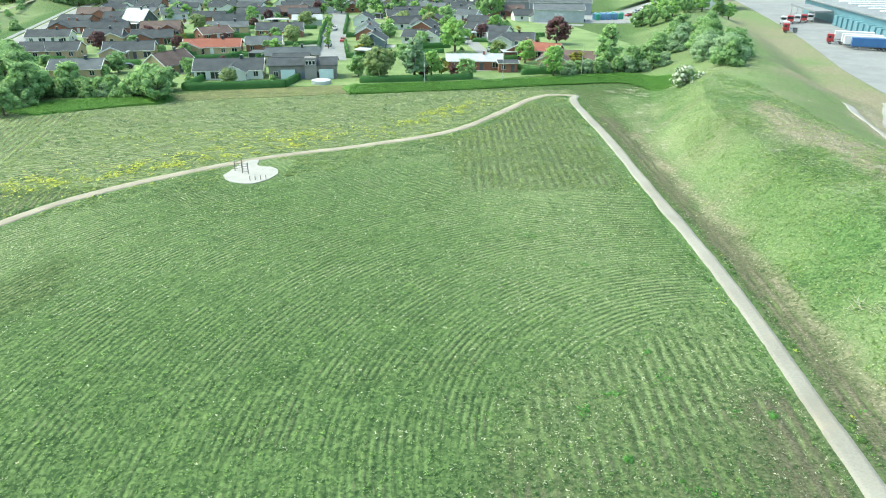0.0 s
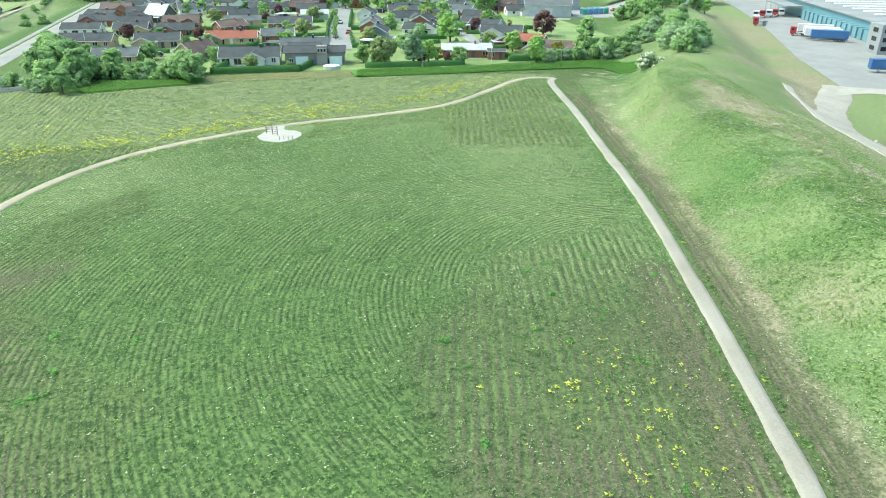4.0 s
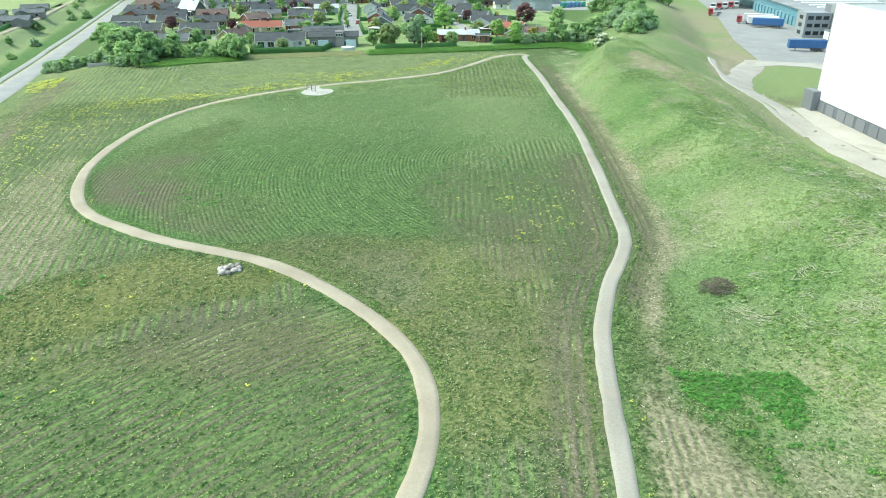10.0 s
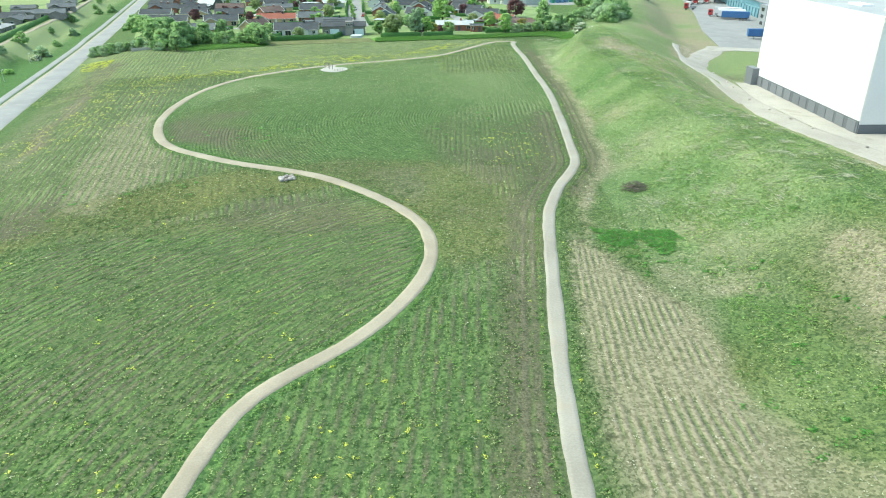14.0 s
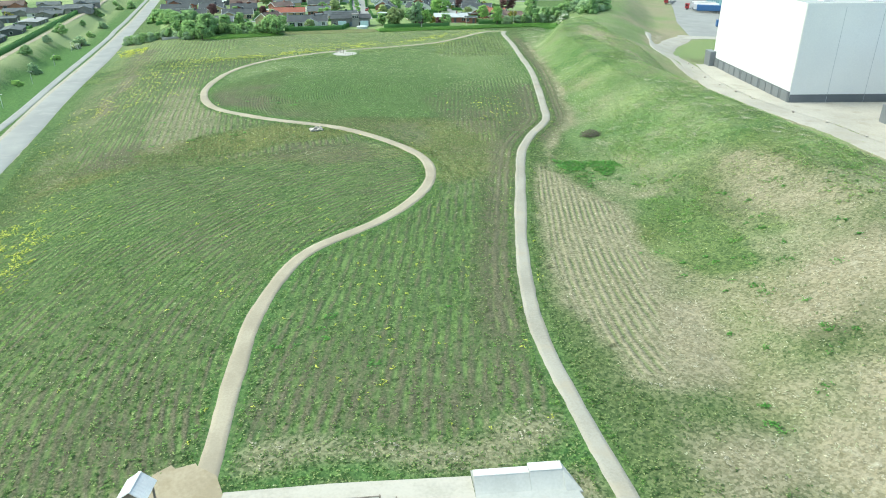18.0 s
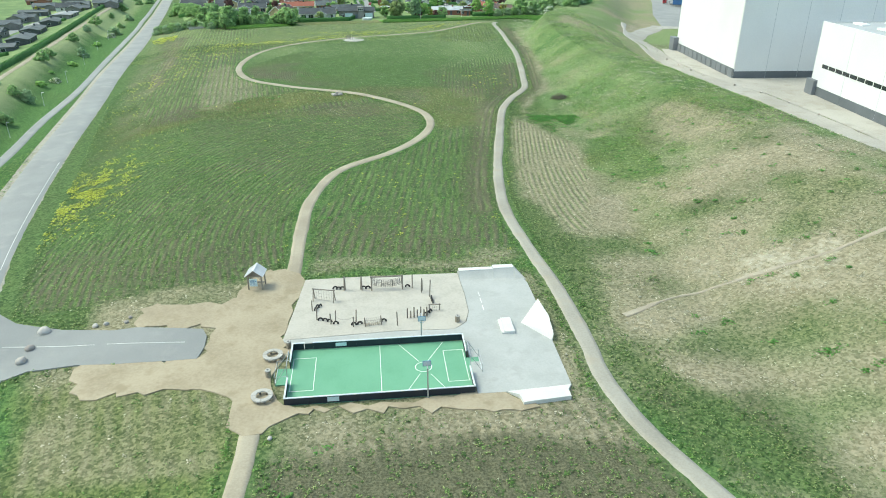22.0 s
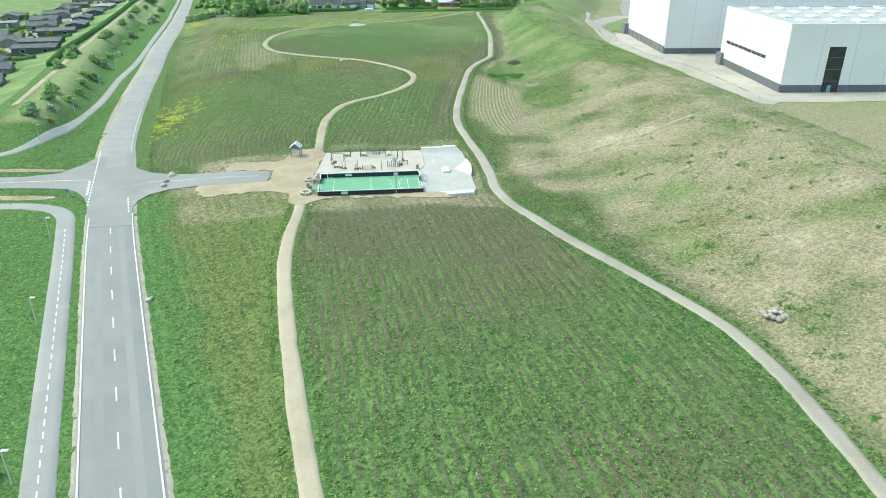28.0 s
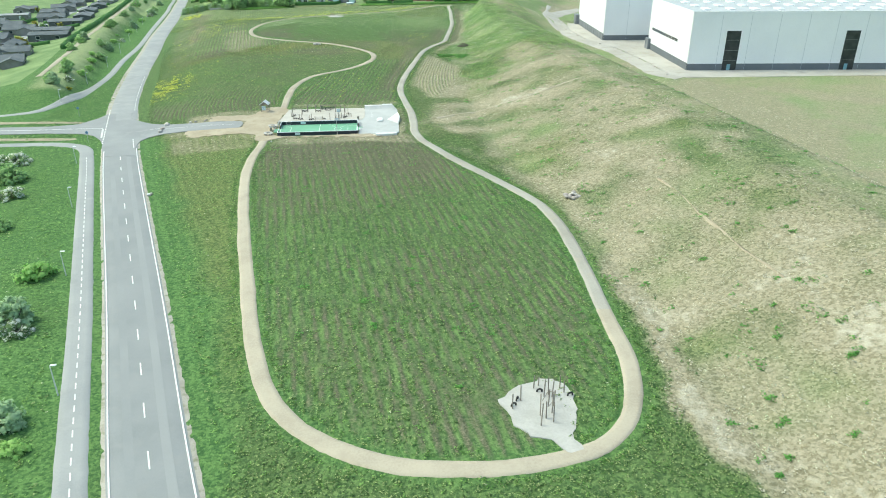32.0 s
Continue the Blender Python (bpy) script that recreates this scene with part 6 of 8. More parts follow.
def soft_normals(verts, way, low, high, wide):
    """Shading that follows the whole crown and the clumps, looking up to the sky."""
    mid = np.array((0, 0, low + (high - low) * 0.35))
    out = (verts - mid) / (wide / 2, wide / 2, (high - low) / 2)
    n = way * 0.9 + out * 0.35 + (0, 0, 0.2)
    return n / (np.linalg.norm(n, axis=1)[:, None] + 1e-9)


def crown_mesh(name, high, wide, low, clumps, per, size, mat, seed, kind="round"):
    r = np.random.RandomState(seed)
    cs, rs = [], []
    for i in range(clumps):
        h = r.uniform(0, 1) ** (1.7 if kind == "dome" else 1.0)
        if kind == "round":
            prof = math.sqrt(max(0.05, 1 - (2 * h - 0.9) ** 2 / 1.25))
        elif kind == "tall":
            prof = 0.45 + 0.55 * math.sin(math.pi * min(1, h * 1.1 + 0.12))
        else:
            prof = math.sqrt(max(0.05, 1 - h**2))
        a, d = r.uniform(0, math.tau), wide * 0.5 * prof * math.sqrt(r.uniform(0.12, 1)) * r.uniform(0.72, 1.08)
        cs.append((d * math.cos(a), d * math.sin(a), low + (high - low) * (0.08 + 0.86 * h)))
        rs.append(wide * r.uniform(0.09, 0.17))
    v, t, way = leaf_cloud(cs, rs, per, size, seed + 1)
    ball = bmesh.new()
    bmesh.ops.create_icosphere(ball, subdivisions=1, radius=1.0)
    bv, bt = np.array([p.co for p in ball.verts]), np.array([[p.index for p in f.verts] for f in ball.faces])
    ball.free()
    lump = np.concatenate([np.array(c) + bv * (q * 0.74) * r.uniform(0.8, 1.1, bv.shape) * (1, 1, 0.75) for c, q in zip(cs, rs)])
    lump_t = np.concatenate([bt + i * len(bv) for i in range(len(cs))]) + len(v)
    v, way = np.vstack([v, lump]), np.vstack([way, np.tile(bv, (len(cs), 1))])
    return from_arrays(name, v, np.vstack([t, lump_t]), mat, soft_normals(v, way, low, high, wide))


def trunk_mesh(high, r0, seed, wide):
    bm, rnd = bmesh.new(), random.Random(seed)
    p, n = Vector((0, 0, -0.2)), 5
    for i in range(n):
        q = Vector((rnd.uniform(-0.12, 0.12) * i, rnd.uniform(-0.12, 0.12) * i, high * (i + 1) / n * 0.8))
        rod(bm, p, q, r0 * (1 - 0.15 * i), r0 * (1 - 0.15 * (i + 1)), 8)
        if i > 0:
            for _ in range(3):
                a = rnd.uniform(0, math.tau)
                tip = q + Vector((math.cos(a) * wide * rnd.uniform(0.2, 0.36), math.sin(a) * wide * rnd.uniform(0.2, 0.36), high * rnd.uniform(0.08, 0.2)))
                rod(bm, q, tip, r0 * 0.4, r0 * 0.1, 5)
        p = q
    return to_mesh("trunk", bm, BARK)


def tree_kind(label, high, wide, low, mat, seed, kind="round", clumps=52, per=30, size=0.4, name="tree", category="tree"):
    t = thing(name, label, category, pose(0, 0, -60))
    if low > 0.7:
        part("trunk", trunk_mesh(high, 0.03 * high + 0.05, seed, wide), None, t)
    else:
        stems, rnd = bmesh.new(), random.Random(seed)
        for k in range(5):
            a = k * 1.3
            rod(stems, (0, 0, -0.1), (math.cos(a) * wide * 0.25, math.sin(a) * wide * 0.25, high * 0.6), 0.05, 0.02, 5)
        part("stem", to_mesh("stem", stems, BARK), None, t)
    part("crown", crown_mesh("crown", high, wide, low, clumps, per, size, mat, seed, kind), None, t)
    return t


KINDS = {
    "round": tree_kind("round leafy green garden tree", 8.0, 7.5, 1.2, LEAF_MID, 1),
    "round_b": tree_kind("dense green broadleaf tree", 7.0, 6.6, 0.9, LEAF_MID, 12),
    "olive": tree_kind("broad olive-green maple tree", 8.5, 9.0, 1.2, LEAF_OLIVE, 2),
    "fresh": tree_kind("bright fresh-green broadleaf tree", 10.0, 8.0, 1.6, LEAF_FRESH, 3),
    "tall": tree_kind("tall grey-green birch with hanging twigs", 11.0, 6.0, 1.4, LEAF_GREY, 4, "tall", 54),
    "poplar": tree_kind("tall dark green poplar tree", 13.0, 8.0, 1.0, LEAF_MID, 5, "tall", 60),
    "copper": tree_kind("dark copper-leaved beech tree in a garden", 8.0, 7.0, 1.2, LEAF_RED, 6),
    "small_red": tree_kind("small dark red-leaved garden tree", 4.0, 3.6, 0.9, LEAF_RED, 7, clumps=24, per=40, size=0.2),
    "yellow": tree_kind("small yellow-green leafy garden tree", 5.0, 4.6, 0.9, LEAF_YELLOW, 8, clumps=28, per=40, size=0.22),
    "street": tree_kind("small clipped fresh-green street tree", 4.2, 3.0, 1.5, LEAF_FRESH, 9, clumps=20, per=40, size=0.2),
    "bush": tree_kind("rounded green bush on the grass", 2.4, 3.4, 0.1, LEAF_MID, 21, "dome", 34, 34, 0.17, "bush", "bush"),
    "bush_grey": tree_kind("grey-green willow bush on the grass", 2.6, 3.6, 0.1, LEAF_GREY, 22, "dome", 34, 34, 0.17, "bush", "bush"),
    "bush_white": tree_kind("spreading bush dotted with white blossom", 1.8, 4.0, 0.1, LEAF_WHITE, 23, "dome", 34, 34, 0.15, "bush", "bush"),
    "bush_pale": tree_kind("low pale green bush on the grass", 1.3, 3.2, 0.05, LEAF_FRESH, 24, "dome", 30, 34, 0.14, "bush", "bush"),
    "broom": tree_kind("low broom bush in yellow flower", 1.1, 2.6, 0.05, BROOM, 25, "dome", 30, 34, 0.13, "bush", "bush"),
    "big_bush": tree_kind("large rounded green willow bush", 6.5, 8.0, 0.2, LEAF_MID, 26, "dome", 60, 50, 0.3, "bush", "bush"),
    "big_grey": tree_kind("large grey-green willow bush", 6.0, 8.0, 0.2, LEAF_GREY, 27, "dome", 60, 50, 0.3, "bush", "bush"),
}
plant_rnd = random.Random(42)


def plant(kind, x, y, size=1.0, group=""):
    m = pose(x, y, gz(x, y) - 0.05, 0, 0, plant_rnd.uniform(0, 360)) @ Matrix.Diagonal((size * plant_rnd.uniform(0.9, 1.1), size * plant_rnd.uniform(0.9, 1.1), size * plant_rnd.uniform(0.9, 1.08), 1))
    o = copy_thing(KINDS[kind], m)
    return tagged(o, group=group)


EDGE_TREES = [('round_b', -53.78, 272.02, 0.8), ('big_bush', -55.24, 280.12, 0.95), ('round', -54.61, 285.87, 1.0), ('round_b', -54.28, 290.79, 0.9), ('big_grey', -52.18, 293.22, 0.6), ('big_bush', -47.8, 291.6, 0.55), ('big_bush', -44.45, 292.66, 0.6), ('big_grey', -40.12, 291.04, 0.6), ('big_bush', -36.06, 292.05, 0.65), ('round', -29.49, 288.98, 0.95), ('round', -65.68, 299.6, 1.1), ('round_b', -64.98, 306.78, 1.2), ('round_b', -27.82, 296.86, 0.8)]
# edge of the estate, seen over the fields
for kind, x, y, s in (("round", -26.8, 284.5, 0.95), ("round", -31.5, 289.5, 0.8), ("round_b", -49, 294, 1.05), ("round", -54, 285, 1.1), ("round_b", -60, 281, 1.05), ("round_b", -57, 291, 1.2), ("round", -65, 288, 1.1), ("olive", 21.8, 307.5, 0.95), ("tall", 31.0, 306.8, 1.0), ("fresh", 46.5, 356, 1.05), ("poplar", 86, 321, 1.0), ("round_b", 92, 317, 1.0), ("yellow", 77.2, 321, 1.1), ("copper", 84, 373, 1.15), ("round", 49.7, 421, 1.2), ("olive", -14.8, 301.8, 0.5), ("small_red", 41.5, 309.5, 1.0), ("yellow", 38.5, 313, 0.9), ("round_b", 98, 322, 0.9), ("round_b", 103, 330, 0.9)):
    plant(kind, x, y, s)
for i in range(13):
    plant("round_b" if i % 3 else "big_bush", -58 + i * 2.4, 290.5 + plant_rnd.uniform(-1.2, 1.5) - 0.0 * i, plant_rnd.uniform(0.5, 0.66), "bushes at the field edge")
for i in range(11):
    plant("round_b" if i % 2 else "big_grey", 73 + i * 2.7, 313 + plant_rnd.uniform(-1.2, 1.2) + i * 0.25, plant_rnd.uniform(0.5, 0.72), "bushes at the field edge")
plant("bush_white", 91.5, 279.5, 2.0)
for x, y, s in ((102.5, 284, 1.0), (106, 291, 1.05), (110.5, 297, 1.1), (105, 302, 0.9), (109, 309, 1.0), (114, 305, 1.0), (112, 318, 1.0), (117, 326, 1.05), (110, 330, 0.9), (115, 340, 1.0), (121, 336, 1.0), (118, 352, 1.0), (124, 362, 1.0), (111, 348, 0.9), (128, 352, 0.95), (107, 340, 0.8)):
    plant("big_bush" if plant_rnd.random() < 0.6 else "big_grey", x, y, s, "willow thicket on the mound")
for i in range(26):
    plant(("round", "round_b", "fresh")[i % 3], 128 + (i % 9) * 5.5 + plant_rnd.uniform(-2, 2), 402 + (i // 9) * 10 + plant_rnd.uniform(-4, 4) + (i % 9) * 3, plant_rnd.uniform(0.6, 0.95), "trees behind the mound")
for i in range(16):
    plant(("round", "round_b", "big_bush")[i % 3], -66 - i * 2.1 + plant_rnd.uniform(-1, 1), 304 + i * 4.2 + plant_rnd.uniform(-3, 3), plant_rnd.uniform(0.6, 0.9), "trees beside the road at the estate")
for kind, x, y, q in EDGE_TREES:
    plant(kind, x, y, q, "trees at the corner of the estate")
# noise bank beside the road
for kind, x, y, s in (("bush_grey", -66.6, 54, 1.15), ("bush", -69, 57, 1.0), ("bush", -70, 71.5, 1.2), ("bush_white", -66.5, 63, 0.8), ("broom", -63.6, 55, 0.7), ("bush", -72.8, 80, 1.1), ("bush_pale", -68.5, 78, 1.1), ("bush_pale", -70.5, 90, 1.1), ("bush_pale", -74, 102, 1.1), ("bush", -75.5, 115.4, 1.1), ("bush_pale", -77.5, 113, 0.9), ("bush", -83.4, 139, 1.0), ("bush_grey", -81, 140.4, 1.35), ("bush_pale", -86.4, 161.6, 1.2), ("bush_white", -86.5, 172, 0.9), ("bush_pale", -92.9, 202.7, 1.2), ("bush_grey", -96.5, 222.7, 1.3), ("bush_pale", -101.6, 252.7, 1.2), ("bush_white", -104.8, 281, 1.1), ("bush_grey", -106.2, 289.7, 1.6), ("bush", -112.4, 318, 1.2), ("bush_grey", -118.5, 351.7, 1.3), ("bush", -96.3, 189.1, 1.3), ("bush", -97.9, 199.0, 1.2), ("bush", -105.3, 239.4, 1.3), ("bush_grey", -111.6, 272.1, 1.1), ("bush", -117.6, 300.3, 1.7), ("bush", -134.4, 392.3, 1.8), ("bush", -138.2, 462.3, 1.8), ("bush", -89.7, 137.1, 1.3), ("bush_grey", -91.2, 145.4, 1.2), ("bush", -86, 118, 1.2), ("bush_pale", -91, 181, 0.6), ("bush", -125, 345, 1.2)):
    plant(kind, x, y, s, "bushes on the noise bank")
# meadow west of the southern road
for kind, x, y, s in (("bush_white", -49.5, -9.0, 1.15), ("bush_white", -52.7, -8.2, 0.9), ("bush", -45.5, -20.5, 1.5), ("bush", -48.5, -21.0, 1.2), ("bush_white", -41.5, -29.5, 1.1), ("bush_white", -44.5, -30.5, 1.0), ("bush", -36.8, -44.1, 1.0), ("bush_pale", -24.0, -62.3, 1.45), ("bush_grey", -21.2, -75.0, 1.4), ("bush_white", -20.2, -77.0, 0.9), ("bush_grey", -13.6, -94.0, 1.1), ("bush_white", -15.0, -95.5, 0.9), ("bush_pale", -11.2, -97.7, 0.8)):
    plant(kind, x, y, s, "bushes in the roadside meadow")


def hedge(x0, y0, x1, y1, high=1.6, wide=1.0, label="clipped dark green garden hedge"):
    """A clipped hedge: a rounded leafy body with loose leaves on its faces."""
    a, b = np.array((x0, y0)), np.array((x1, y1))
    length = np.linalg.norm(b - a)
    n = max(2, int(length / 1.2))
    way = (b - a) / length
    side = np.array((-way[1], way[0]))
    rng_ = np.random.RandomState(int(abs(x0 * 7 + y0 * 3)) % 9999)
    verts, faces = [], []
    prof = ((-0.5, 0.0), (-0.52, 0.5), (-0.42, 0.95), (0.0, 1.02), (0.42, 0.95), (0.52, 0.5), (0.5, 0.0))
    for i in range(n + 1):
        c = a + way * length * i / n
        z0 = gz(*c) - 0.05
        for o, h in prof:
            q = c + side * (o * wide + rng_.normal(0, 0.05))
            verts.append((q[0], q[1], z0 + h * high * (1 + rng_.normal(0, 0.03))))
    k = len(prof)
    for i in range(n):
        for j in range(k - 1):
            q = (i * k + j, i * k + j + 1, (i + 1) * k + j + 1, (i + 1) * k + j)
            faces.append(q)
    faces += [tuple(range(k))[::-1], tuple(n * k + j for j in range(k))]
    h = thing("hedge", label, "hedge", data=from_lists("hedge", verts, faces, HEDGE, True))
    m = int(length * 16)
    u = rng_.uniform(0, length, m)
    o = rng_.uniform(-0.55, 0.55, m) * wide
    hh = np.where(np.abs(o) > 0.4 * wide, rng_.uniform(0.1, 1, m), 1.0) * high
    c = a + way * u[:, None] + side * o[:, None]
    cz = land_z(c[:, 0], c[:, 1]) + hh
    v, t, _ = leaf_cloud(np.column_stack([c, cz]), np.full(m, 0.12), 2, 0.13, int(length) + 5)
    part("leaves", from_arrays("leaves", v, t, HEDGE), None, h)
    return h


# ---- houses of the estate ----
BRICK_RED = surface("red_brick", (0.24, 0.1, 0.07), (0.36, 0.17, 0.12), 0.5, 14.0, 0.9)
BRICK_YELLOW = surface("yellow_brick", (0.4, 0.31, 0.19), (0.54, 0.43, 0.28), 0.5, 14.0, 0.9)
RENDER_WHITE = surface("white_render", (0.68, 0.69, 0.68), (0.8, 0.8, 0.79), 0.5, 10.0, 0.85)
BOARD_BLUE = surface("blue_grey_boards", (0.13, 0.17, 0.21), (0.18, 0.23, 0.27), 0.8, 10.0, 0.7)
BOARD_BLACK = surface("black_boards", (0.075, 0.08, 0.087), (0.12, 0.127, 0.135), 0.8, 10.0, 0.7)
WALL_GREYBRICK = surface("grey_brick", (0.2, 0.19, 0.18), (0.3, 0.29, 0.28), 0.5, 14.0, 0.9)
TILE_DARK = surface("dark_roof_tile", (0.042, 0.053, 0.06), (0.078, 0.092, 0.1), 0.35, 5.0, 0.9, bump=0.5)
TILE_GREY = surface("grey_roof_sheet", (0.08, 0.1, 0.108), (0.14, 0.162, 0.172), 0.35, 5.0, 0.9, bump=0.4)
TILE_RED = surface("red_roof_tile", (0.26, 0.085, 0.055), (0.35, 0.13, 0.09), 0.35, 5.0, 0.8, bump=0.5)
TILE_BROWN = surface("brown_roof_tile", (0.1, 0.07, 0.062), (0.17, 0.125, 0.11), 0.35, 5.0, 0.8, bump=0.5)
METAL_ROOF = surface("weathered_fibre_roof", (0.36, 0.4, 0.42), (0.5, 0.54, 0.55), 0.4, 4.0, 0.6)
TRIM = plain("white_fascia", (0.72, 0.73, 0.73), 0.5)
PAVE = surface("garden_paving", (0.4, 0.39, 0.37), (0.54, 0.53, 0.5), 0.3, 5.0, 0.9)
LAWN = surface("garden_lawn", (0.1, 0.18, 0.055), (0.24, 0.33, 0.13), 0.12, 4.0, 0.95, bump=0.5)


def gable_block(parent, L, W, h, pitch, wall_mat, roof_mat, m, trim=TRIM, over=0.45, windows=True, chimney=False, seed=0, plain_far=False):
    """One wing: walls with gables, two roof slopes with verges, windows and a door."""
    rise = W / 2 * math.tan(radians(pitch))
    bm = bmesh.new()
    a = [bm.verts.new((x, y, z)) for x in (-L / 2, L / 2) for y, z in ((-W / 2, -0.3), (W / 2, -0.3), (W / 2, h), (0, h + rise), (-W / 2, h))]
    bm.faces.new(a[:5][::-1]), bm.faces.new(a[5:])
    for i in range(5):
        bm.faces.new((a[i], a[(i + 1) % 5], a[5 + (i + 1) % 5], a[5 + i]))
    bmesh.ops.recalc_face_normals(bm, faces=bm.faces)
    wall = part("wall", bm, wall_mat, parent, "", m)
    slope = math.hypot(W / 2 + over, (W / 2 + over) * math.tan(radians(pitch)))
    for s in (-1, 1):
        tilt = pose(0, 0, h + rise + 0.06, 0, 0, 0) @ Matrix.Rotation(radians(-pitch * s), 4, "X")
        rf = part("roof_slope", box(bmesh.new(), -L / 2 - over, L / 2 + over, 0 if s > 0 else -slope, slope if s > 0 else 0, -0.04, 0.1, 0.02, tilt), roof_mat, parent, "", m)
        if plain_far:
            continue
        part("gutter", box(bmesh.new(), -L / 2 - over, L / 2 + over, slope - 0.02 if s > 0 else -slope - 0.1, slope + 0.1 if s > 0 else -slope + 0.02, -0.08, 0.03, 0, tilt), trim, rf, "", m if False else None)
        for e in (-1, 1):
            part("verge_board", box(bmesh.new(), e * (L / 2 + over) - 0.05, e * (L / 2 + over) + 0.05, 0 if s > 0 else -slope, slope if s > 0 else 0, -0.16, 0.13, 0, tilt), trim, rf)
    part("ridge", boxed(-L / 2 - over, L / 2 + over, -0.14, 0.14, h + rise + 0.08, h + rise + 0.2, 0.03), roof_mat, parent, "", m)
    rnd_ = random.Random(seed)
    if windows:
        for s in (-1, 1):
            n = max(2, int(L / (5.5 if plain_far else 3.2)))
            for i in range(n):
                x = -L / 2 + (i + 0.5) * L / n
                if i == n // 2 and s < 0:
                    part("door", boxed(x - 0.5, x + 0.5, s * W / 2 - 0.06, s * W / 2 + 0.06, 0.0, 2.05, 0.02), rnd_.choice((BOARD_BLUE, TRIM, BOARD_BLACK)), parent, "", m)
                    continue
                w = rnd_.choice((0.6, 0.8, 1.1))
                win = part("window", boxed(x - w, x + w, s * W / 2 - 0.05, s * W / 2 + 0.05, 0.75 if w < 1 else 0.25, 2.05, 0.02), TRIM, parent, "", m)
                if plain_far:
                    part("pane", boxed(x - w + 0.08, x + w - 0.08, s * W / 2 - 0.07, s * W / 2 + 0.07, 0.83 if w < 1 else 0.33, 1.97), GLASS, win)
                    continue
                for k in (0, 1):
                    part("pane", boxed(x - w + 0.07 + k * w, x - 0.05 + k * w, s * W / 2 - 0.07, s * W / 2 + 0.07, 0.83 if w < 1 else 0.33, 1.97), GLASS, win)
        for e in (-1, 1):
            win = part("window", boxed(e * L / 2 - 0.05, e * L / 2 + 0.05, -0.7, 0.7, 0.8, 2.0, 0.02), TRIM, parent, "", m)
            part("pane", boxed(e * L / 2 - 0.07, e * L / 2 + 0.07, -0.62, 0.62, 0.88, 1.92), GLASS, win)
    if chimney:
        ch = part("chimney", boxed(L * 0.18 - 0.3, L * 0.18 + 0.3, -0.6, 0.0, h + rise * 0.5, h + rise + 0.9, 0.03), BRICK_RED if wall_mat is BRICK_RED else TILE_DARK, parent, "", m)
        part("chimney_cap", boxed(L * 0.18 - 0.36, L * 0.18 + 0.36, -0.66, 0.06, h + rise + 0.9, h + rise + 1.0, 0.02), CONCRETE, ch)
    return wall


def house(x, y, turn, L, W, wall_mat, roof_mat, label, pitch=24, h=2.5, wing=None, chimney=True, trim=TRIM, terrace=True):
    o = thing("house", label, "house", pose(x, y, gz(x, y) + 0.1, 0, 0, turn), "houses of the estate")
    gable_block(o, L, W, h, pitch, wall_mat, roof_mat, Matrix.Identity(4), trim, chimney=chimney, seed=int(x * 3 + y))
    if wing:
        wx, wy, wl, ww = wing
        gable_block(o, wl, ww, h - 0.12, pitch, wall_mat, roof_mat, pose(wx, wy, 0, 0, 0, 90), trim, seed=int(y))
    if terrace:
        part("terrace", boxed(-L * 0.3, L * 0.3, -W / 2 - 3.0, -W / 2 - 0.1, -0.25, 0.02, 0.02), PAVE, o, "paved terrace")
    return o


R, Y_, N_ = BRICK_RED, BRICK_YELLOW, RENDER_WHITE
house(-56, 318, 4, 12.5, 8, Y_, TILE_GREY, "low bungalow with a grey sheet roof and yellow gable")
house(-77, 353, 2, 17, 8.5, Y_, TILE_DARK, "long yellow-brick bungalow with a dark roof")
house(-92, 389, 3, 14, 8, N_, TILE_DARK, "white bungalow with a dark roof")
house(-53.5, 352, 8, 14, 9, Y_, TILE_DARK, "yellow-brick house with a dark gabled roof", wing=(-4, -2.5, 11, 7))
house(-73, 387, 6, 12, 9, Y_, TILE_DARK, "yellow-brick house with a dark roof and cross gable", wing=(3.5, -2, 10, 7))
house(-55.5, 383, 8, 13, 9, R, TILE_DARK, "red-brick house with a dark roof and black gables", wing=(-3, -1.5, 10, 7), trim=BOARD_BLACK)
house(-76, 437, -25, 10, 9, BOARD_BLACK, METAL_ROOF, "black boarded house with a steep pale roof", 42, 3.0)
house(-30, 358, 3, 17, 8, Y_, TILE_RED, "yellow-brick bungalow with a red tiled roof", wing=(-6.5, -1.5, 9, 7))
house(-34.5, 324, 58, 10.5, 8, Y_, TILE_BROWN, "house with a steep brown tiled roof and pale gable", 34)
house(-16.5, 314, 2, 17, 8, N_, TILE_DARK, "white house with a dark roof and front gable", 28, wing=(1.5, -2.6, 9, 6))
house(-37.5, 394, 35, 11, 8, R, TILE_BROWN, "red-brick house with a brown roof")
house(-40, 438, 20, 13, 8, N_, TILE_DARK, "white house with a black gable and solar roof", 30, trim=BOARD_BLACK)
house(-15, 364, 5, 11, 9, R, TILE_GREY, "brick bungalow with a pale grey roof", 22)
house(-15, 405, 4, 17, 9, R, TILE_DARK, "dark-roofed brick house with a front wing", wing=(5, -3.5, 10, 7))
house(-71, 470, 20, 11, 8, N_, TILE_GREY, "white house with a grey roof", 32)
house(20.5, 371, 84, 10, 8, BOARD_BLUE, TILE_DARK, "blue-grey boarded house with white verges", 30)
house(18.5, 391, 84, 11, 8, R, TILE_GREY, "brick house with a grey roof and white verges", 28)
house(18, 408, 84, 11, 8, N_, TILE_GREY, "white-gabled house with a grey roof", 28)
house(16, 441, 84, 11, 8, N_, TILE_DARK, "white-gabled house with a dark roof", 28)
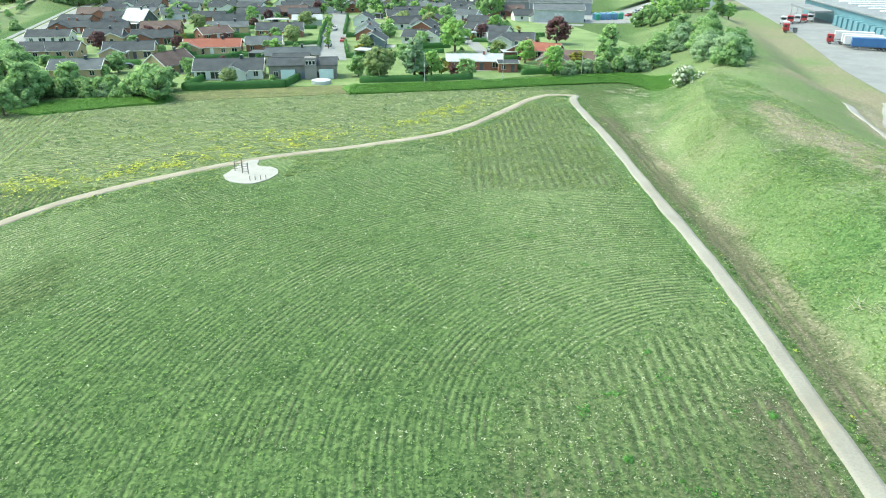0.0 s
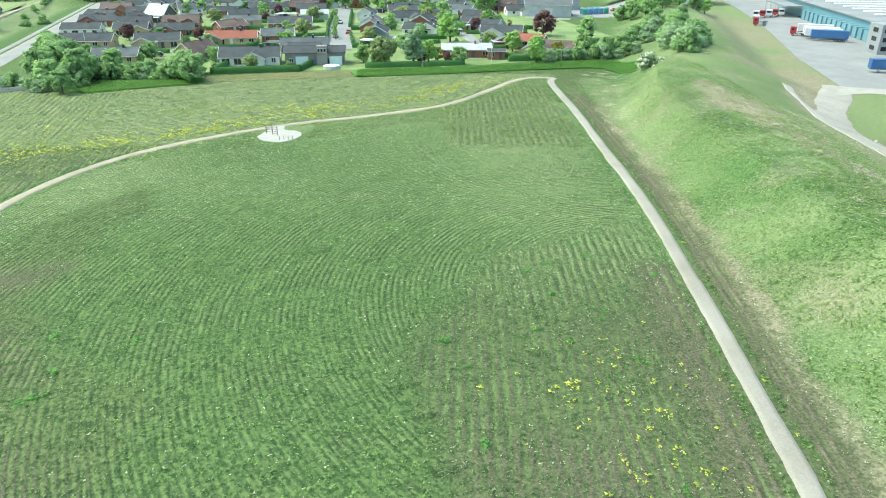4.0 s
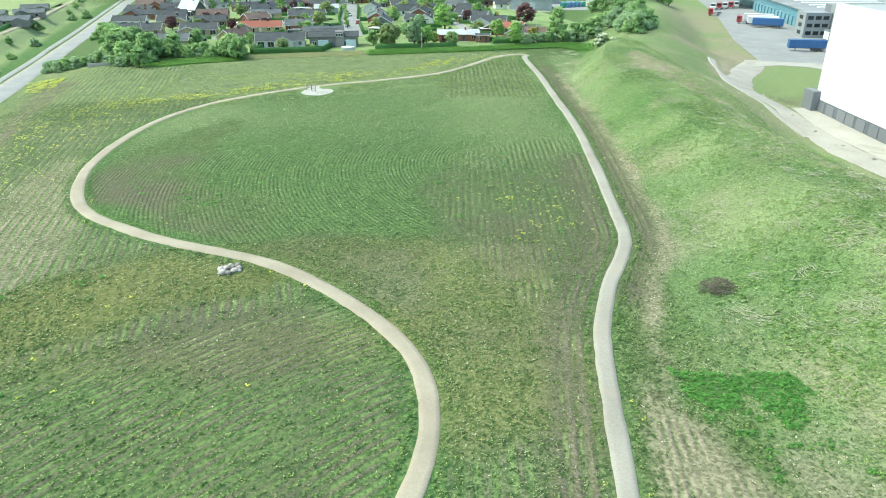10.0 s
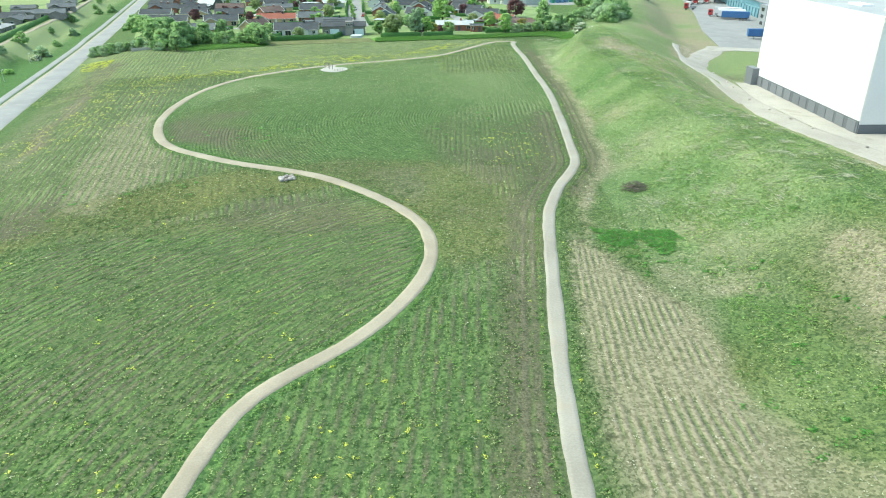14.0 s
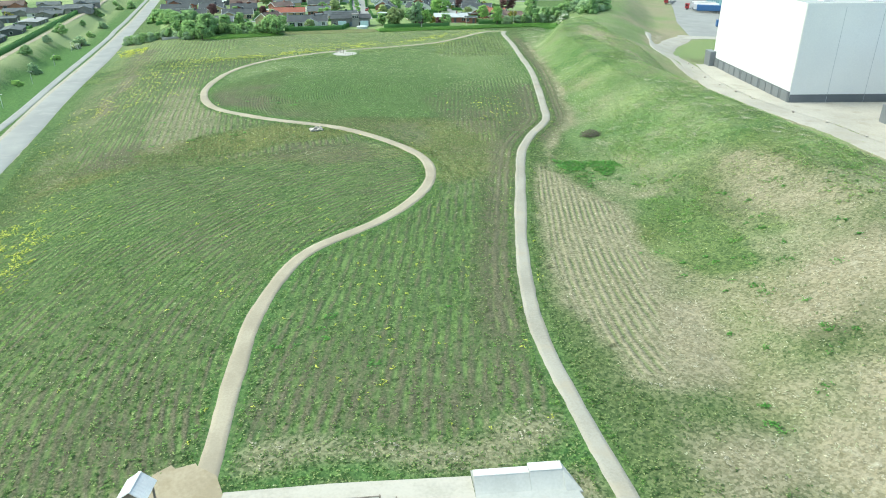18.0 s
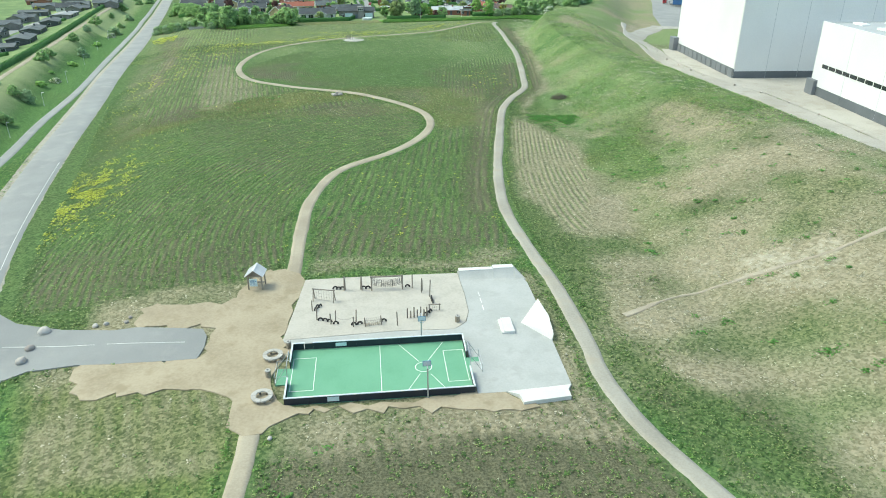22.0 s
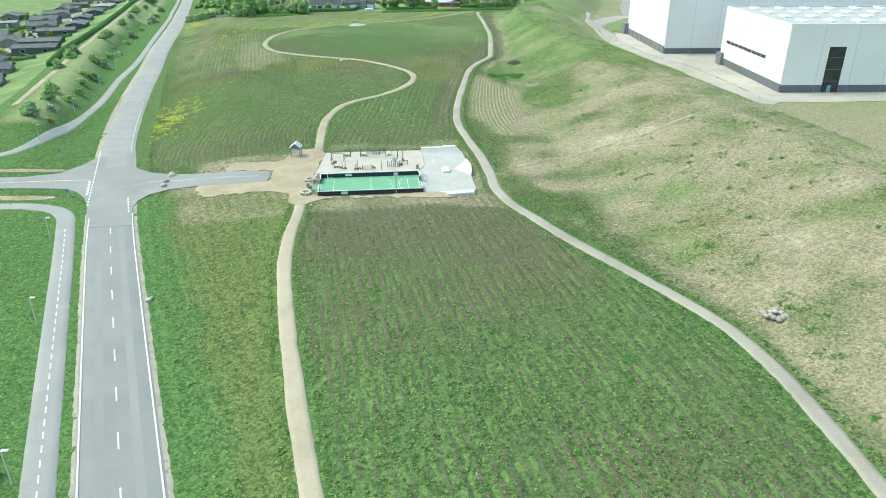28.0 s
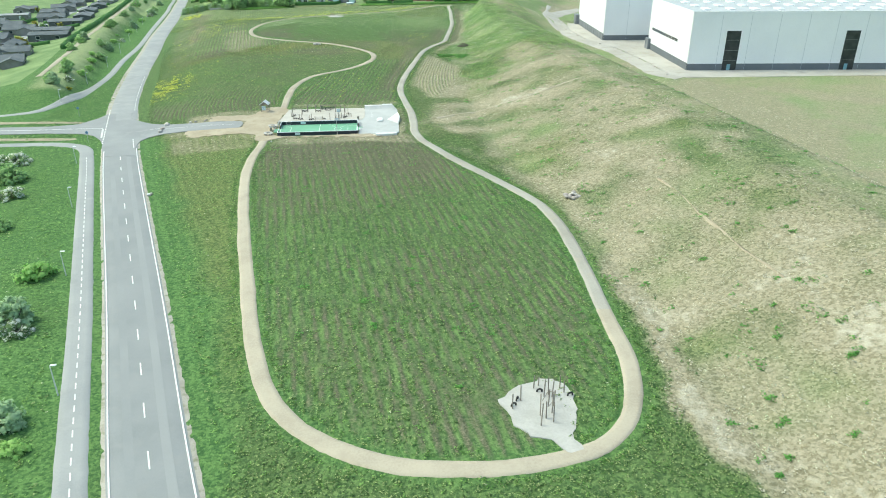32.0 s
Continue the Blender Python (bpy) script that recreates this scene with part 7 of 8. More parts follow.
house(33.5, 457, 5, 15, 9, Y_, TILE_DARK, "yellow-brick house with a dark hipped roof", wing=(-3, -2.5, 9, 7))
house(41, 380, 70, 11, 8, N_, TILE_DARK, "white-gabled house with a dark roof", 28, wing=(-2, 4, 11, 7))
house(40.5, 410, 70, 11, 8, R, TILE_DARK, "brick house with a dark roof and white gable", 28)
house(48.5, 323.5, -3, 15, 7, R, METAL_ROOF, "red-brick bungalow with a weathered pale roof", 20)
house(57.0, 318.0, -3, 5, 4.6, R, TILE_DARK, "small red-brick garden annex with a flat dark roof", 8, chimney=False, terrace=False)
house(66.5, 343, 62, 12, 8, R, TILE_RED, "red-brick house with a red tiled roof", 26, wing=(3, -4.5, 12, 7))
house(67, 368, -12, 15, 8, N_, TILE_DARK, "white house with a black tiled roof", 26, wing=(-3, -3, 8, 7))
house(72, 325.5, 68, 11, 8, Y_, TILE_BROWN, "house with a brown roof and white front gable", 26, wing=(2.5, -5, 12, 7))
house(64.5, 391, -30, 12, 8, N_, TILE_DARK, "white house with a dark roof", 26)
house(62, 402, -30, 12, 8, R, TILE_DARK, "brick house with a dark roof", 26)
house(66, 428, -25, 13, 8, R, TILE_DARK, "brick house with a dark roof", 26)
house(62, 459, -25, 12, 8, N_, TILE_GREY, "white house with a grey roof", 26)
house(60, 478, -25, 12, 8, N_, TILE_DARK, "white house with a dark roof", 26)
# two-storey grey house with a small tower
big = thing("house", "long two-storey grey boarded house with a small tower", "house", pose(2.4, 313.0, gz(5, 313) + 0.1, 0, 0, 1), "houses of the estate")
gable_block(big, 17, 7.5, 3.6, 18, WALL_GREYBRICK, TILE_DARK, Matrix.Identity(4), BOARD_BLACK, seed=4)
gable_block(big, 9, 6, 3.9, 20, WALL_GREYBRICK, TILE_DARK, pose(-3.5, 5.8, 0), BOARD_BLACK, windows=False)
tw = part("tower", boxed(0.6, 3.6, -4.5, -1.5, 0, 5.4, 0.03), WALL_GREYBRICK, big, "square tower with a triple window")
for k in range(3):
    w = part("tower_window", boxed(0.85 + k * 0.87, 1.6 + k * 0.87, -4.56, -4.48, 3.7, 4.8, 0.02), TRIM, tw)
    part("pane", boxed(0.92 + k * 0.87, 1.53 + k * 0.87, -4.58, -4.5, 3.8, 4.7), GLASS, w)
for x in (-5.5, 4.2):
    part("conservatory", boxed(x, x + 3.6, -4.35, -3.8, 0.1, 2.5, 0.02), PANEL, big, "pale glazed garden front")
pool = thing("garden_pool", "round raised garden pool with a pale rim", "pool", pose(7.5, 303.0, gz(7.5, 303)))
part("wall", rodded((0, 0, 0), (0, 0, 0.9), 2.4, 2.4, 24), METAL_ROOF, pool)
part("water", rodded((0, 0, 0.9), (0, 0, 0.92), 2.25, 2.25, 24), PANEL, pool)


# further streets: plainer houses of a few kinds, repeated
def far_house(k, wall_mat, roof_mat, label, L, W, pitch, trim=TRIM):
    o = thing("house", label, "house", pose(0, 0, -60), "far houses of the estate")
    gable_block(o, L, W, 2.5, pitch, wall_mat, roof_mat, Matrix.Identity(4), trim, chimney=k % 2 == 0, seed=k, plain_far=True)
    if k % 2:
        gable_block(o, W + 3, W * 0.8, 2.4, pitch, wall_mat, roof_mat, pose(L * 0.25, -2, 0, 0, 0, 90), trim, seed=k + 9, windows=False, plain_far=True)
    return o


FAR = [
    far_house(0, R, TILE_DARK, "distant brick house with a dark roof", 14, 8, 25),
    far_house(1, N_, TILE_DARK, "distant white house with a dark roof", 13, 8.5, 27),
    far_house(2, Y_, TILE_GREY, "distant yellow-brick house with a grey roof", 15, 8, 22),
    far_house(3, R, TILE_RED, "distant brick house with a red roof", 13, 8, 27),
    far_house(4, N_, METAL_ROOF, "distant white house with a pale roof", 12, 8, 22),
    far_house(5, R, TILE_BROWN, "distant brick house with a brown roof", 14, 8.5, 28),
]
MODERN = [
    far_house(6, BOARD_BLACK, TILE_GREY, "low modern black house with a grey roof", 15, 8, 12, BOARD_BLACK),
    far_house(7, WALL_GREYBRICK, TILE_GREY, "modern grey-brick bungalow with a grey roof", 13, 8, 20, TRIM),
    far_house(8, WALL_GREYBRICK, ROOF_GREY, "modern grey bungalow with a flat grey roof", 16, 9, 4, TRIM),
]
hr = random.Random(77)
for row in range(7):
    for col in range(12):
        x, y = -100 + col * 17.5 + hr.uniform(-3, 3) - row * 3.5, 420 + row * 27 + hr.uniform(-4, 4) + (6 if col % 2 else 0)
        if row < 3 and -80 < x < 78:
            if not (row >= 1 and x < -82):
                if row < 2 or hr.random() < 0.45:
                    continue
        if abs(x - (3 - row * 1.2)) < 6 or x < -118 - row * 5 or x > 92:
            continue
        copy_thing(FAR[hr.choice((0, 1, 2, 0, 1, 2, 1, 5))], pose(x, y, gz(x, y) + 0.1, 0, 0, hr.choice((4, 84, -20, 10)) + hr.uniform(-5, 5)))
for x, y, turn, k in ((-80, 412, 10, 0), (-36, 414, 5, 2), (-60, 410, 5, 5), (-96, 418, 3, 0), (-30, 470, 5, 1), (-52, 455, 5, 0), (-8, 440, 5, 4), (-12, 470, 5, 0), (48, 440, 60, 0), (34, 425, 10, 1), (-3, 338, 4, 2)):
    copy_thing(FAR[k], pose(x, y, gz(x, y) + 0.1, 0, 0, turn))
for x, y, turn, k in ((-105, 108, 15, 1), (-113, 132, 12, 1), (-121, 148, 100, 1), (-116, 174, 8, 0), (-123, 196, 10, 0), (-142, 206, 5, 1), (-140, 176, 8, 1), (-156, 190, 8, 2), (-155, 224, 8, 1), (-133, 236, 12, 0), (-131, 255, 12, 0), (-150, 262, 10, 1), (-170, 240, 8, 1), (-142, 292, 12, 0), (-160, 290, 8, 1), (-176, 275, 8, 2), (-147, 324, 12, 0), (-167, 322, 8, 1), (-186, 310, 8, 1), (-152, 356, 12, 2), (-174, 352, 8, 1), (-141, 388, 12, 1), (-160, 392, 12, 1), (-180, 385, 8, 0), (-150, 424, 12, 1), (-172, 430, 8, 1), (-165, 465, 12, 1), (-190, 425, 8, 1), (-190, 470, 8, 1), (-128, 110, 10, 2), (-140, 130, 10, 1)):
    copy_thing(MODERN[k], pose(x, y, gz(x, y) + 0.1, 0, 0, turn + hr.choice((0, 0, 90, 180)) + hr.uniform(-8, 8)))
for k in (1, 5):
    copy_thing(FAR[k], pose(-162 - 10 * k, 400 + 14 * k, gz(-162 - 10 * k, 400 + 14 * k) + 0.1, 0, 0, 10))

# streets and lawns between the houses
def lane(name, pts, w, label):
    thing(name, label, "street", kind="structure", data=ribbon(name, spline(pts, 4), w, ASPHALT_PALE, 0.08))


lane("street_middle", [(7.5, 340), (7.2, 360), (3.0, 450), (0, 560)], 9.0, "pale residential street with small trees")
lane("street_front", [(-98, 372), (-67, 344), (-48, 338), (-26, 341), (-4, 338), (7, 344)], 4.5, "narrow residential street between hedges")
lane("street_east", [(60, 330), (56, 352), (55, 385), (57, 430), (55, 505), (40, 590)], 4.5, "narrow residential street")
lane("street_back", [(-95, 405), (-60, 404), (-20, 384), (7, 372)], 4.5, "residential street between gardens")
lane("street_far", [(-110, 452), (-50, 452), (10, 478), (60, 480)], 4.5, "residential street between gardens")
lane("street_west", [(-118, 120), (-128, 160), (-132, 185), (-148, 240), (-158, 300), (-165, 370), (-172, 450)], 5.0, "pale street through the western estate")
LAWNS = [(-62, 300), (-20, 299), (18, 300), (48, 305), (62, 310), (76, 316), (100, 330), (110, 372), (100, 470), (90, 640), (-130, 640), (-112, 470), (-96, 372), (-82, 318)]
thing("garden_lawns", "green garden lawns of the estate", "lawn", kind="structure", data=sheet("garden_lawns", LAWNS, LAWN, 0.03, 6.0))
edge_line = [(-80, 62), (-85, 92), (-93, 126), (-101, 160), (-105.3, 190), (-112.3, 228), (-123, 285), (-133, 335), (-144, 392), (-175, 530)]
WEST_LAWN = [tuple(p) for p in edge_line] + [(-270, 520), (-240, 60)]
thing("garden_lawns", "green gardens of the western estate", "lawn", kind="structure", data=sheet("garden_lawns", WEST_LAWN, LAWN, 0.03, 8.0))
STRIP_GREEN = foliage("strip_grass", (0.08, 0.23, 0.045), (0.18, 0.38, 0.08))
STRIP_A = [(14.8, 288.5), (40, 292), (62, 296), (83, 298.0), (88, 284), (97, 286), (92, 308), (87.5, 312), (64.5, 306.6), (40.3, 302.4), (15.0, 300)]
thing("tall_grass_strip", "dense bright green grass strip at the field edge", "grass", kind="structure", data=sheet("tall_grass_strip", STRIP_A, STRIP_GREEN, 0.18, 2.0, 0.15))
STRIP_B = [(-55, 276), (-47.9, 271.6), (-36, 277.5), (-25.0, 281.5), (-25, 289), (-36, 288), (-50, 286)]
thing("dark_grass_strip", "dense dark green grass along the bushes", "grass", kind="structure", data=sheet("dark_grass_strip", STRIP_B, STRIP_GREEN, 0.15, 2.0, 0.15))
thing("mown_strip", "dull mown grass strip below the gardens", "grass", kind="structure", data=sheet("mown_strip", [(-24.5, 284.0), (14.5, 290), (14.5, 299.5), (-10, 296), (-24.5, 291.5)], surface("mown_grass", (0.14, 0.15, 0.06), (0.2, 0.21, 0.085), 0.3, 3.0, 0.95), 0.06, 2.0, 0.1))

for q in ((-24, 296.3, -1, 299.2), (-1, 299.2, 2, 312), (17, 303.5, 33, 304.5), (34, 304.5, 46, 306.5), (-24.5, 297, -22, 316), (-45, 341, -22, 346), (-22, 346, -20, 352), (-68, 341, -46, 336), (-36, 370, -24, 373), (-24, 352, -14, 349), (-9, 352, 2, 354), (2.5, 358, 0.5, 400), (12, 352, 10.5, 378), (-10, 375, 1, 377), (-90, 341, -70, 344), (-100, 360, -84, 366), (-46, 400, -30, 402), (-62, 396, -47, 395), (10, 396, 28, 398), (28, 362, 46, 366), (12, 345, 32, 347), (55, 326, 66, 314.5), (60, 312, 72, 314), (76, 340, 92, 344), (58, 352, 60, 372), (30, 330, 46, 332), (-66, 306, -44, 305), (0, 405, -1, 470), (9, 405, 8, 470), (30, 440, 48, 444), (-30, 425, -12, 428)):
    hedge(*q, high=random.uniform(1.3, 1.8))
for i in range(70):
    x, y = hr.uniform(-95, 76), 330 + 170 * hr.random()
    if abs(x - 5) < 9 or x < -60 - 0.2 * (y - 300):
        continue
    a, n_ = radians(hr.choice((4, 94, 8, 98)) + hr.uniform(-6, 6)), hr.uniform(7, 15)
    hedge(x, y, x + n_ * math.cos(a), y + n_ * math.sin(a), high=hr.uniform(1.2, 1.9))


def carport(x, y, turn, w, d, roof_mat):
    """A flat roof on posts beside a house, with a dark back wall."""
    c = thing("carport", "flat-roofed garden carport on slim posts", "carport", pose(x, y, gz(x, y) + 0.05, 0, 0, turn), "carports of the estate")
    for px_ in (-w / 2 + 0.15, w / 2 - 0.15):
        for py_ in (-d / 2 + 0.15, d / 2 - 0.15):
            part("post", boxed(px_ - 0.06, px_ + 0.06, py_ - 0.06, py_ + 0.06, -0.2, 2.3), TRIM, c)
    part("roof", boxed(-w / 2, w / 2, -d / 2, d / 2, 2.3, 2.48, 0.03), roof_mat, c)
    part("back_wall", boxed(-w / 2 + 0.1, w / 2 - 0.1, d / 2 - 0.3, d / 2 - 0.2, -0.2, 2.3), BOARD_BLACK, c)
    part("floor_slab", boxed(-w / 2, w / 2, -d / 2 - 1.5, d / 2, -0.3, 0.0), PAVE, c)


for i in range(46):
    x, y = hr.uniform(-92, 78), 326 + 175 * hr.random()
    if abs(x - 5) < 9 or x < -60 - 0.2 * (y - 300):
        continue
    carport(x, y, hr.choice((4, 84, -20)) + hr.uniform(-6, 6), hr.uniform(3.2, 6.5), hr.uniform(3.5, 6.0), hr.choice((METAL_ROOF, TRIM, TILE_GREY, METAL_ROOF)))
hedge_line = spline([(-92, 126), (-100.0, 160), (-104.3, 190), (-111.3, 228), (-122, 285), (-132, 335), (-143, 392), (-156, 455)], 34)
for a, b in zip(hedge_line[:-1], hedge_line[1:]):
    hedge(*a, *b, high=1.7, wide=1.6, label="long green hedge behind the noise bank")
for q in ((-128, 190, -112, 186), (-134, 222, -120, 218), (-150, 250, -132, 246), (-155, 310, -142, 306), (-160, 345, -146, 340), (-168, 372, -152, 370), (-124, 162, -110, 158), (-116, 120, -104, 118), (-146, 190, -146, 214), (-160, 250, -162, 272)):
    hedge(*q, high=1.4, wide=0.9)
for i in range(255):
    x, y = hr.uniform(-105, 84), 308 + 250 * hr.random() ** 1.35
    if abs(x - 5) < 8 or abs(y - 340) < 6 or x < -66 - 0.17 * (y - 300) + (14 if y < 330 else 0):
        continue
    plant(hr.choice(("round", "round_b", "yellow", "small_red", "bush", "bush", "fresh", "olive", "bush_grey", "bush", "copper")), x, y, hr.uniform(0.4, 0.8), "garden trees")
for i in range(105):
    x, y = hr.uniform(-195, -106), hr.uniform(105, 460)
    if x > -112 - (y - 122) * 0.155:
        continue
    plant(hr.choice(("bush", "bush_grey", "bush_pale", "bush", "yellow")), x, y, hr.uniform(0.5, 0.9), "garden bushes of the western estate")
for k in range(6):
    plant("street", 5.4 - k * 0.9, 366 + k * 17, 1.0, "street trees")
for i in range(60):
    plant(hr.choice(("round", "round_b", "poplar")), -215 + (i % 15) * 7 + hr.uniform(-3, 3) - (i // 15) * 4, 590 + (i // 15) * 9 + hr.uniform(-3, 3), hr.uniform(0.9, 1.2), "trees of the far wood")
for x, y in ((-158, 500), (-165, 530), (-176, 555), (-150, 470), (-142, 452)):
    plant("bush", x, y, 1.4, "bushes in the far meadow")
for x, y, kind, s in ((15, 492, "poplar", 1.0), (21, 490, "poplar", 1.05), (32, 488, "poplar", 1.1), (4, 492, "round", 1.1), (-2, 500, "round", 1.0), (75, 470, "round", 1.2), (80, 476, "fresh", 1.0), (72, 482, "round_b", 1.1)):
    plant(kind, x, y, s)

# ---- light industry beyond the estate ----
def hall(x, y, turn, L, W, h, wall_mat, roof_mat, label, lights=0):
    o = thing("industrial_hall", label, "hall", pose(x, y, gz(x, y), 0, 0, turn), "industrial halls")
    gable_block(o, L, W, h, 14, wall_mat, roof_mat, Matrix.Identity(4), TRIM, windows=False)
    for k in range(lights):
        part("roof_light", box(bmesh.new(), -L / 2 + 2 + k * 4, -L / 2 + 3.2 + k * 4, -W * 0.3, -W * 0.12, 0, 0.12, 0.02, pose(0, 0, h + W * 0.062 + 0.1, 14, 0, 0)), SKYLIGHT, o)
    part("roller_door", boxed(-2, 2, -W / 2 - 0.08, -W / 2 + 0.05, 0, min(4.0, h - 0.4), 0.02), FRAME, o)
    return o


hall(103, 450, -10, 22, 14, 5.5, METAL_ROOF, TILE_GREY, "pale grey industrial hall with a low gable roof", 4)
hall(112, 486, -8, 30, 16, 6, WALL_MID, TILE_GREY, "grey industrial hall with roof lights", 6)
hall(90, 492, -8, 20, 14, 6, WALL_MID, TILE_DARK, "grey industrial hall with a dark roof", 4)
hall(160, 438, -15, 24, 9, 6, WALL_WHITE, WALL_WHITE, "white windowless industrial hall")
hall(175, 500, -15, 60, 20, 7, WALL_GREY, ROOF_GREY, "dark grey industrial hall", 8)
thing("service_yard", "pale paved yard of the light industry", "yard", kind="structure", data=sheet("service_yard", [(112, 440), (135, 436), (165, 452), (180, 480), (150, 500), (120, 478)], ASPHALT_PALE, 0.08, 4.0))
lane("industry_road", [(80, 500), (88, 478), (96, 440), (110, 432)], 6.0, "pale access road to the industrial halls")
TANK_GREEN = plain("green_tank", (0.05, 0.3, 0.2), 0.4)
for k in range(9):
    x, y = 122 + (k % 5) * 3.1, 452 + (k // 5) * 4 + (k % 5) * 1.2
    tk = thing("storage_tank", "upright round plastic storage tank with a domed top", "tank", pose(x, y, gz(x, y)), "tanks in the service yard")
    mat_ = BLUE_PAINT if k % 4 else TANK_GREEN
    part("shell", rodded((0, 0, 0), (0, 0, 2.6), 1.25, 1.25, 16), mat_, tk)
    part("dome", rodded((0, 0, 2.6), (0, 0, 3.1), 1.25, 0.4, 16), mat_, tk)
    part("lid", rodded((0, 0, 3.1), (0, 0, 3.2), 0.4, 0.4, 12), PANEL, tk)
for x, y in ((33.2, 301.0), (53.6, 305.0), (75.5, 309.5), (-71, 335)):
    fp = thing("flagpole", "tall white garden flagpole", "flagpole", pose(x, y, gz(x, y)), "garden flagpoles")
    part("pole", rodded((0, 0, 0), (0, 0, 7.5), 0.06, 0.03), TRIM, fp)
    part("knob", rodded((0, 0, 7.5), (0, 0, 7.62), 0.06, 0.02), GALV, fp)
    part("foot", boxed(-0.15, 0.15, -0.15, 0.15, 0, 0.25, 0.02), CONCRETE, fp)
CAR_TINTS = [plain("car_white", (0.7, 0.71, 0.72), 0.3), plain("car_dark", (0.04, 0.045, 0.05), 0.3), plain("car_red", (0.35, 0.03, 0.03), 0.3), plain("car_silver", (0.42, 0.44, 0.46), 0.3, 0.4)]


def car(x, y, turn, mat, label):
    c = thing("car", label, "car", pose(x, y, gz(x, y) + 0.1, 0, 0, turn), "parked cars")
    prof = [(-2.1, 0.35), (-2.15, 0.7), (-1.9, 0.95), (-0.9, 1.02), (-0.3, 1.45), (1.2, 1.45), (1.9, 1.05), (2.1, 0.9), (2.1, 0.35)]
    bm = bmesh.new()
    l, r = [bm.verts.new((px_, -0.85, pz_)) for px_, pz_ in prof], [bm.verts.new((px_, 0.85, pz_)) for px_, pz_ in prof]
    bm.faces.new(l), bm.faces.new(r[::-1])
    for i in range(len(prof)):
        bm.faces.new((l[i], r[i], r[(i + 1) % len(prof)], l[(i + 1) % len(prof)]))
    bmesh.ops.recalc_face_normals(bm, faces=bm.faces)
    bmesh.ops.bevel(bm, geom=bm.edges[:], offset=0.06, segments=1, affect="EDGES")
    part("body", bm, mat, c)
    part("windscreen", box(bmesh.new(), -0.35, 0.35, -0.72, 0.72, -0.02, 0.02, 0, pose(-0.6, 0, 1.26, 0, -36, 0)), GLASS, c)
    part("rear_window", box(bmesh.new(), -0.32, 0.32, -0.7, 0.7, -0.02, 0.02, 0, pose(1.58, 0, 1.28, 0, 30, 0)), GLASS, c)
    for s in (-1, 1):
        part("side_window", boxed(-0.35, 1.2, s * 0.86 - 0.02, s * 0.86 + 0.02, 1.02, 1.36, 0.01), GLASS, c)
    wheels(c, (-1.35, 1.35), 0.78, 0.32)


for i, (x, y, turn) in enumerate(((-35.5, 344.5, 10), (-48, 329, 5), (9.5, 383, 85), (5, 372, 88), (4.5, 420, 88), (-2, 347, 10), (56, 333, 75), (58, 356, 85), (-92, 372, 40), (-116, 163, 10), (-135, 220, 80), (-128, 176, 10), (-150, 300, 80), (112, 445, 10), (140, 462, 30), (145, 466, 30), (150, 470, 30), (133, 474, 30))):
    car(x, y, turn, CAR_TINTS[i % 4], ("white", "dark", "red", "silver")[i % 4] + " car parked on the street")
for q in ((-70, 275.4, -56, 279.5),):
    wall_ = thing("noise_fence", "low pale concrete barrier among the bushes", "barrier", pose(q[0], q[1], gz(q[0], q[1])))
    for k in range(6):
        part("slab", boxed(k * 2.3, k * 2.3 + 2.25, -0.1, 0.1, 0.0, 1.3, 0.02), CONCRETE_PALE, wall_, "", pose(0, 0, 0, 0, 0, 12))
for i in range(12):
    plant("round_b" if i % 2 else "big_grey", -86 + i * 2.6, 283.5 + plant_rnd.uniform(-2, 2) - i * 0.7, plant_rnd.uniform(0.42, 0.62), "low bushes along the barrier")


# ---- weeds, grass and flowers growing on the land ----
GROW_GREEN = foliage("weed_leaf", (0.045, 0.115, 0.04), (0.15, 0.29, 0.09), (0.25, 0.37, 0.16))
GROW_GRASS = foliage("grass_tuft", (0.085, 0.2, 0.045), (0.28, 0.47, 0.14))
GROW_PALE = foliage("seed_heads", (0.4, 0.46, 0.27), (0.66, 0.7, 0.5))
GROW_YELLOW = foliage("yellow_flowers", (0.5, 0.58, 0.1), (0.86, 0.88, 0.2))
GROW_STRAW = foliage("dry_straw", (0.42, 0.41, 0.3), (0.66, 0.64, 0.52))
STRAW_PALE = foliage("bleached_straw", (0.36, 0.38, 0.25), (0.54, 0.54, 0.41), translucent=0.2)
GROW_LIGHT = foliage("light_grass", (0.2, 0.3, 0.09), (0.44, 0.55, 0.23))
GROW_DARK = foliage("dark_tuft", (0.04, 0.12, 0.042), (0.12, 0.28, 0.085))
GROW_FIELD = foliage("field_weed", (0.04, 0.1, 0.031), (0.16, 0.285, 0.083), (0.33, 0.41, 0.18))
GROW_LUSH = foliage("lush_grass", (0.05, 0.17, 0.035), (0.16, 0.4, 0.09))
GRID_X0, GRID_Y0 = -64, -140
ix, iy = np.where((gx >= -64) & (gx < 100))[0], np.where((gy >= -140) & (gy < 297))[0]
MAPS = [np.asarray(a).reshape(ny, nx)[np.ix_(iy, ix)] for a in (path_gap, soil, dry, lush, pale, rowc, rowk)]
KEEP = np.full(MAPS[0].shape, 99.0)
KX, KY = np.meshgrid(np.arange(MAPS[0].shape[1]) + GRID_X0, np.arange(MAPS[0].shape[0]) + GRID_Y0)
west_ = KX < 5
KEEP[west_] = np.minimum(near_line(KX[west_], KY[west_], cycle_s, 5), near_line(KX[west_], KY[west_], cycle_n, 5))
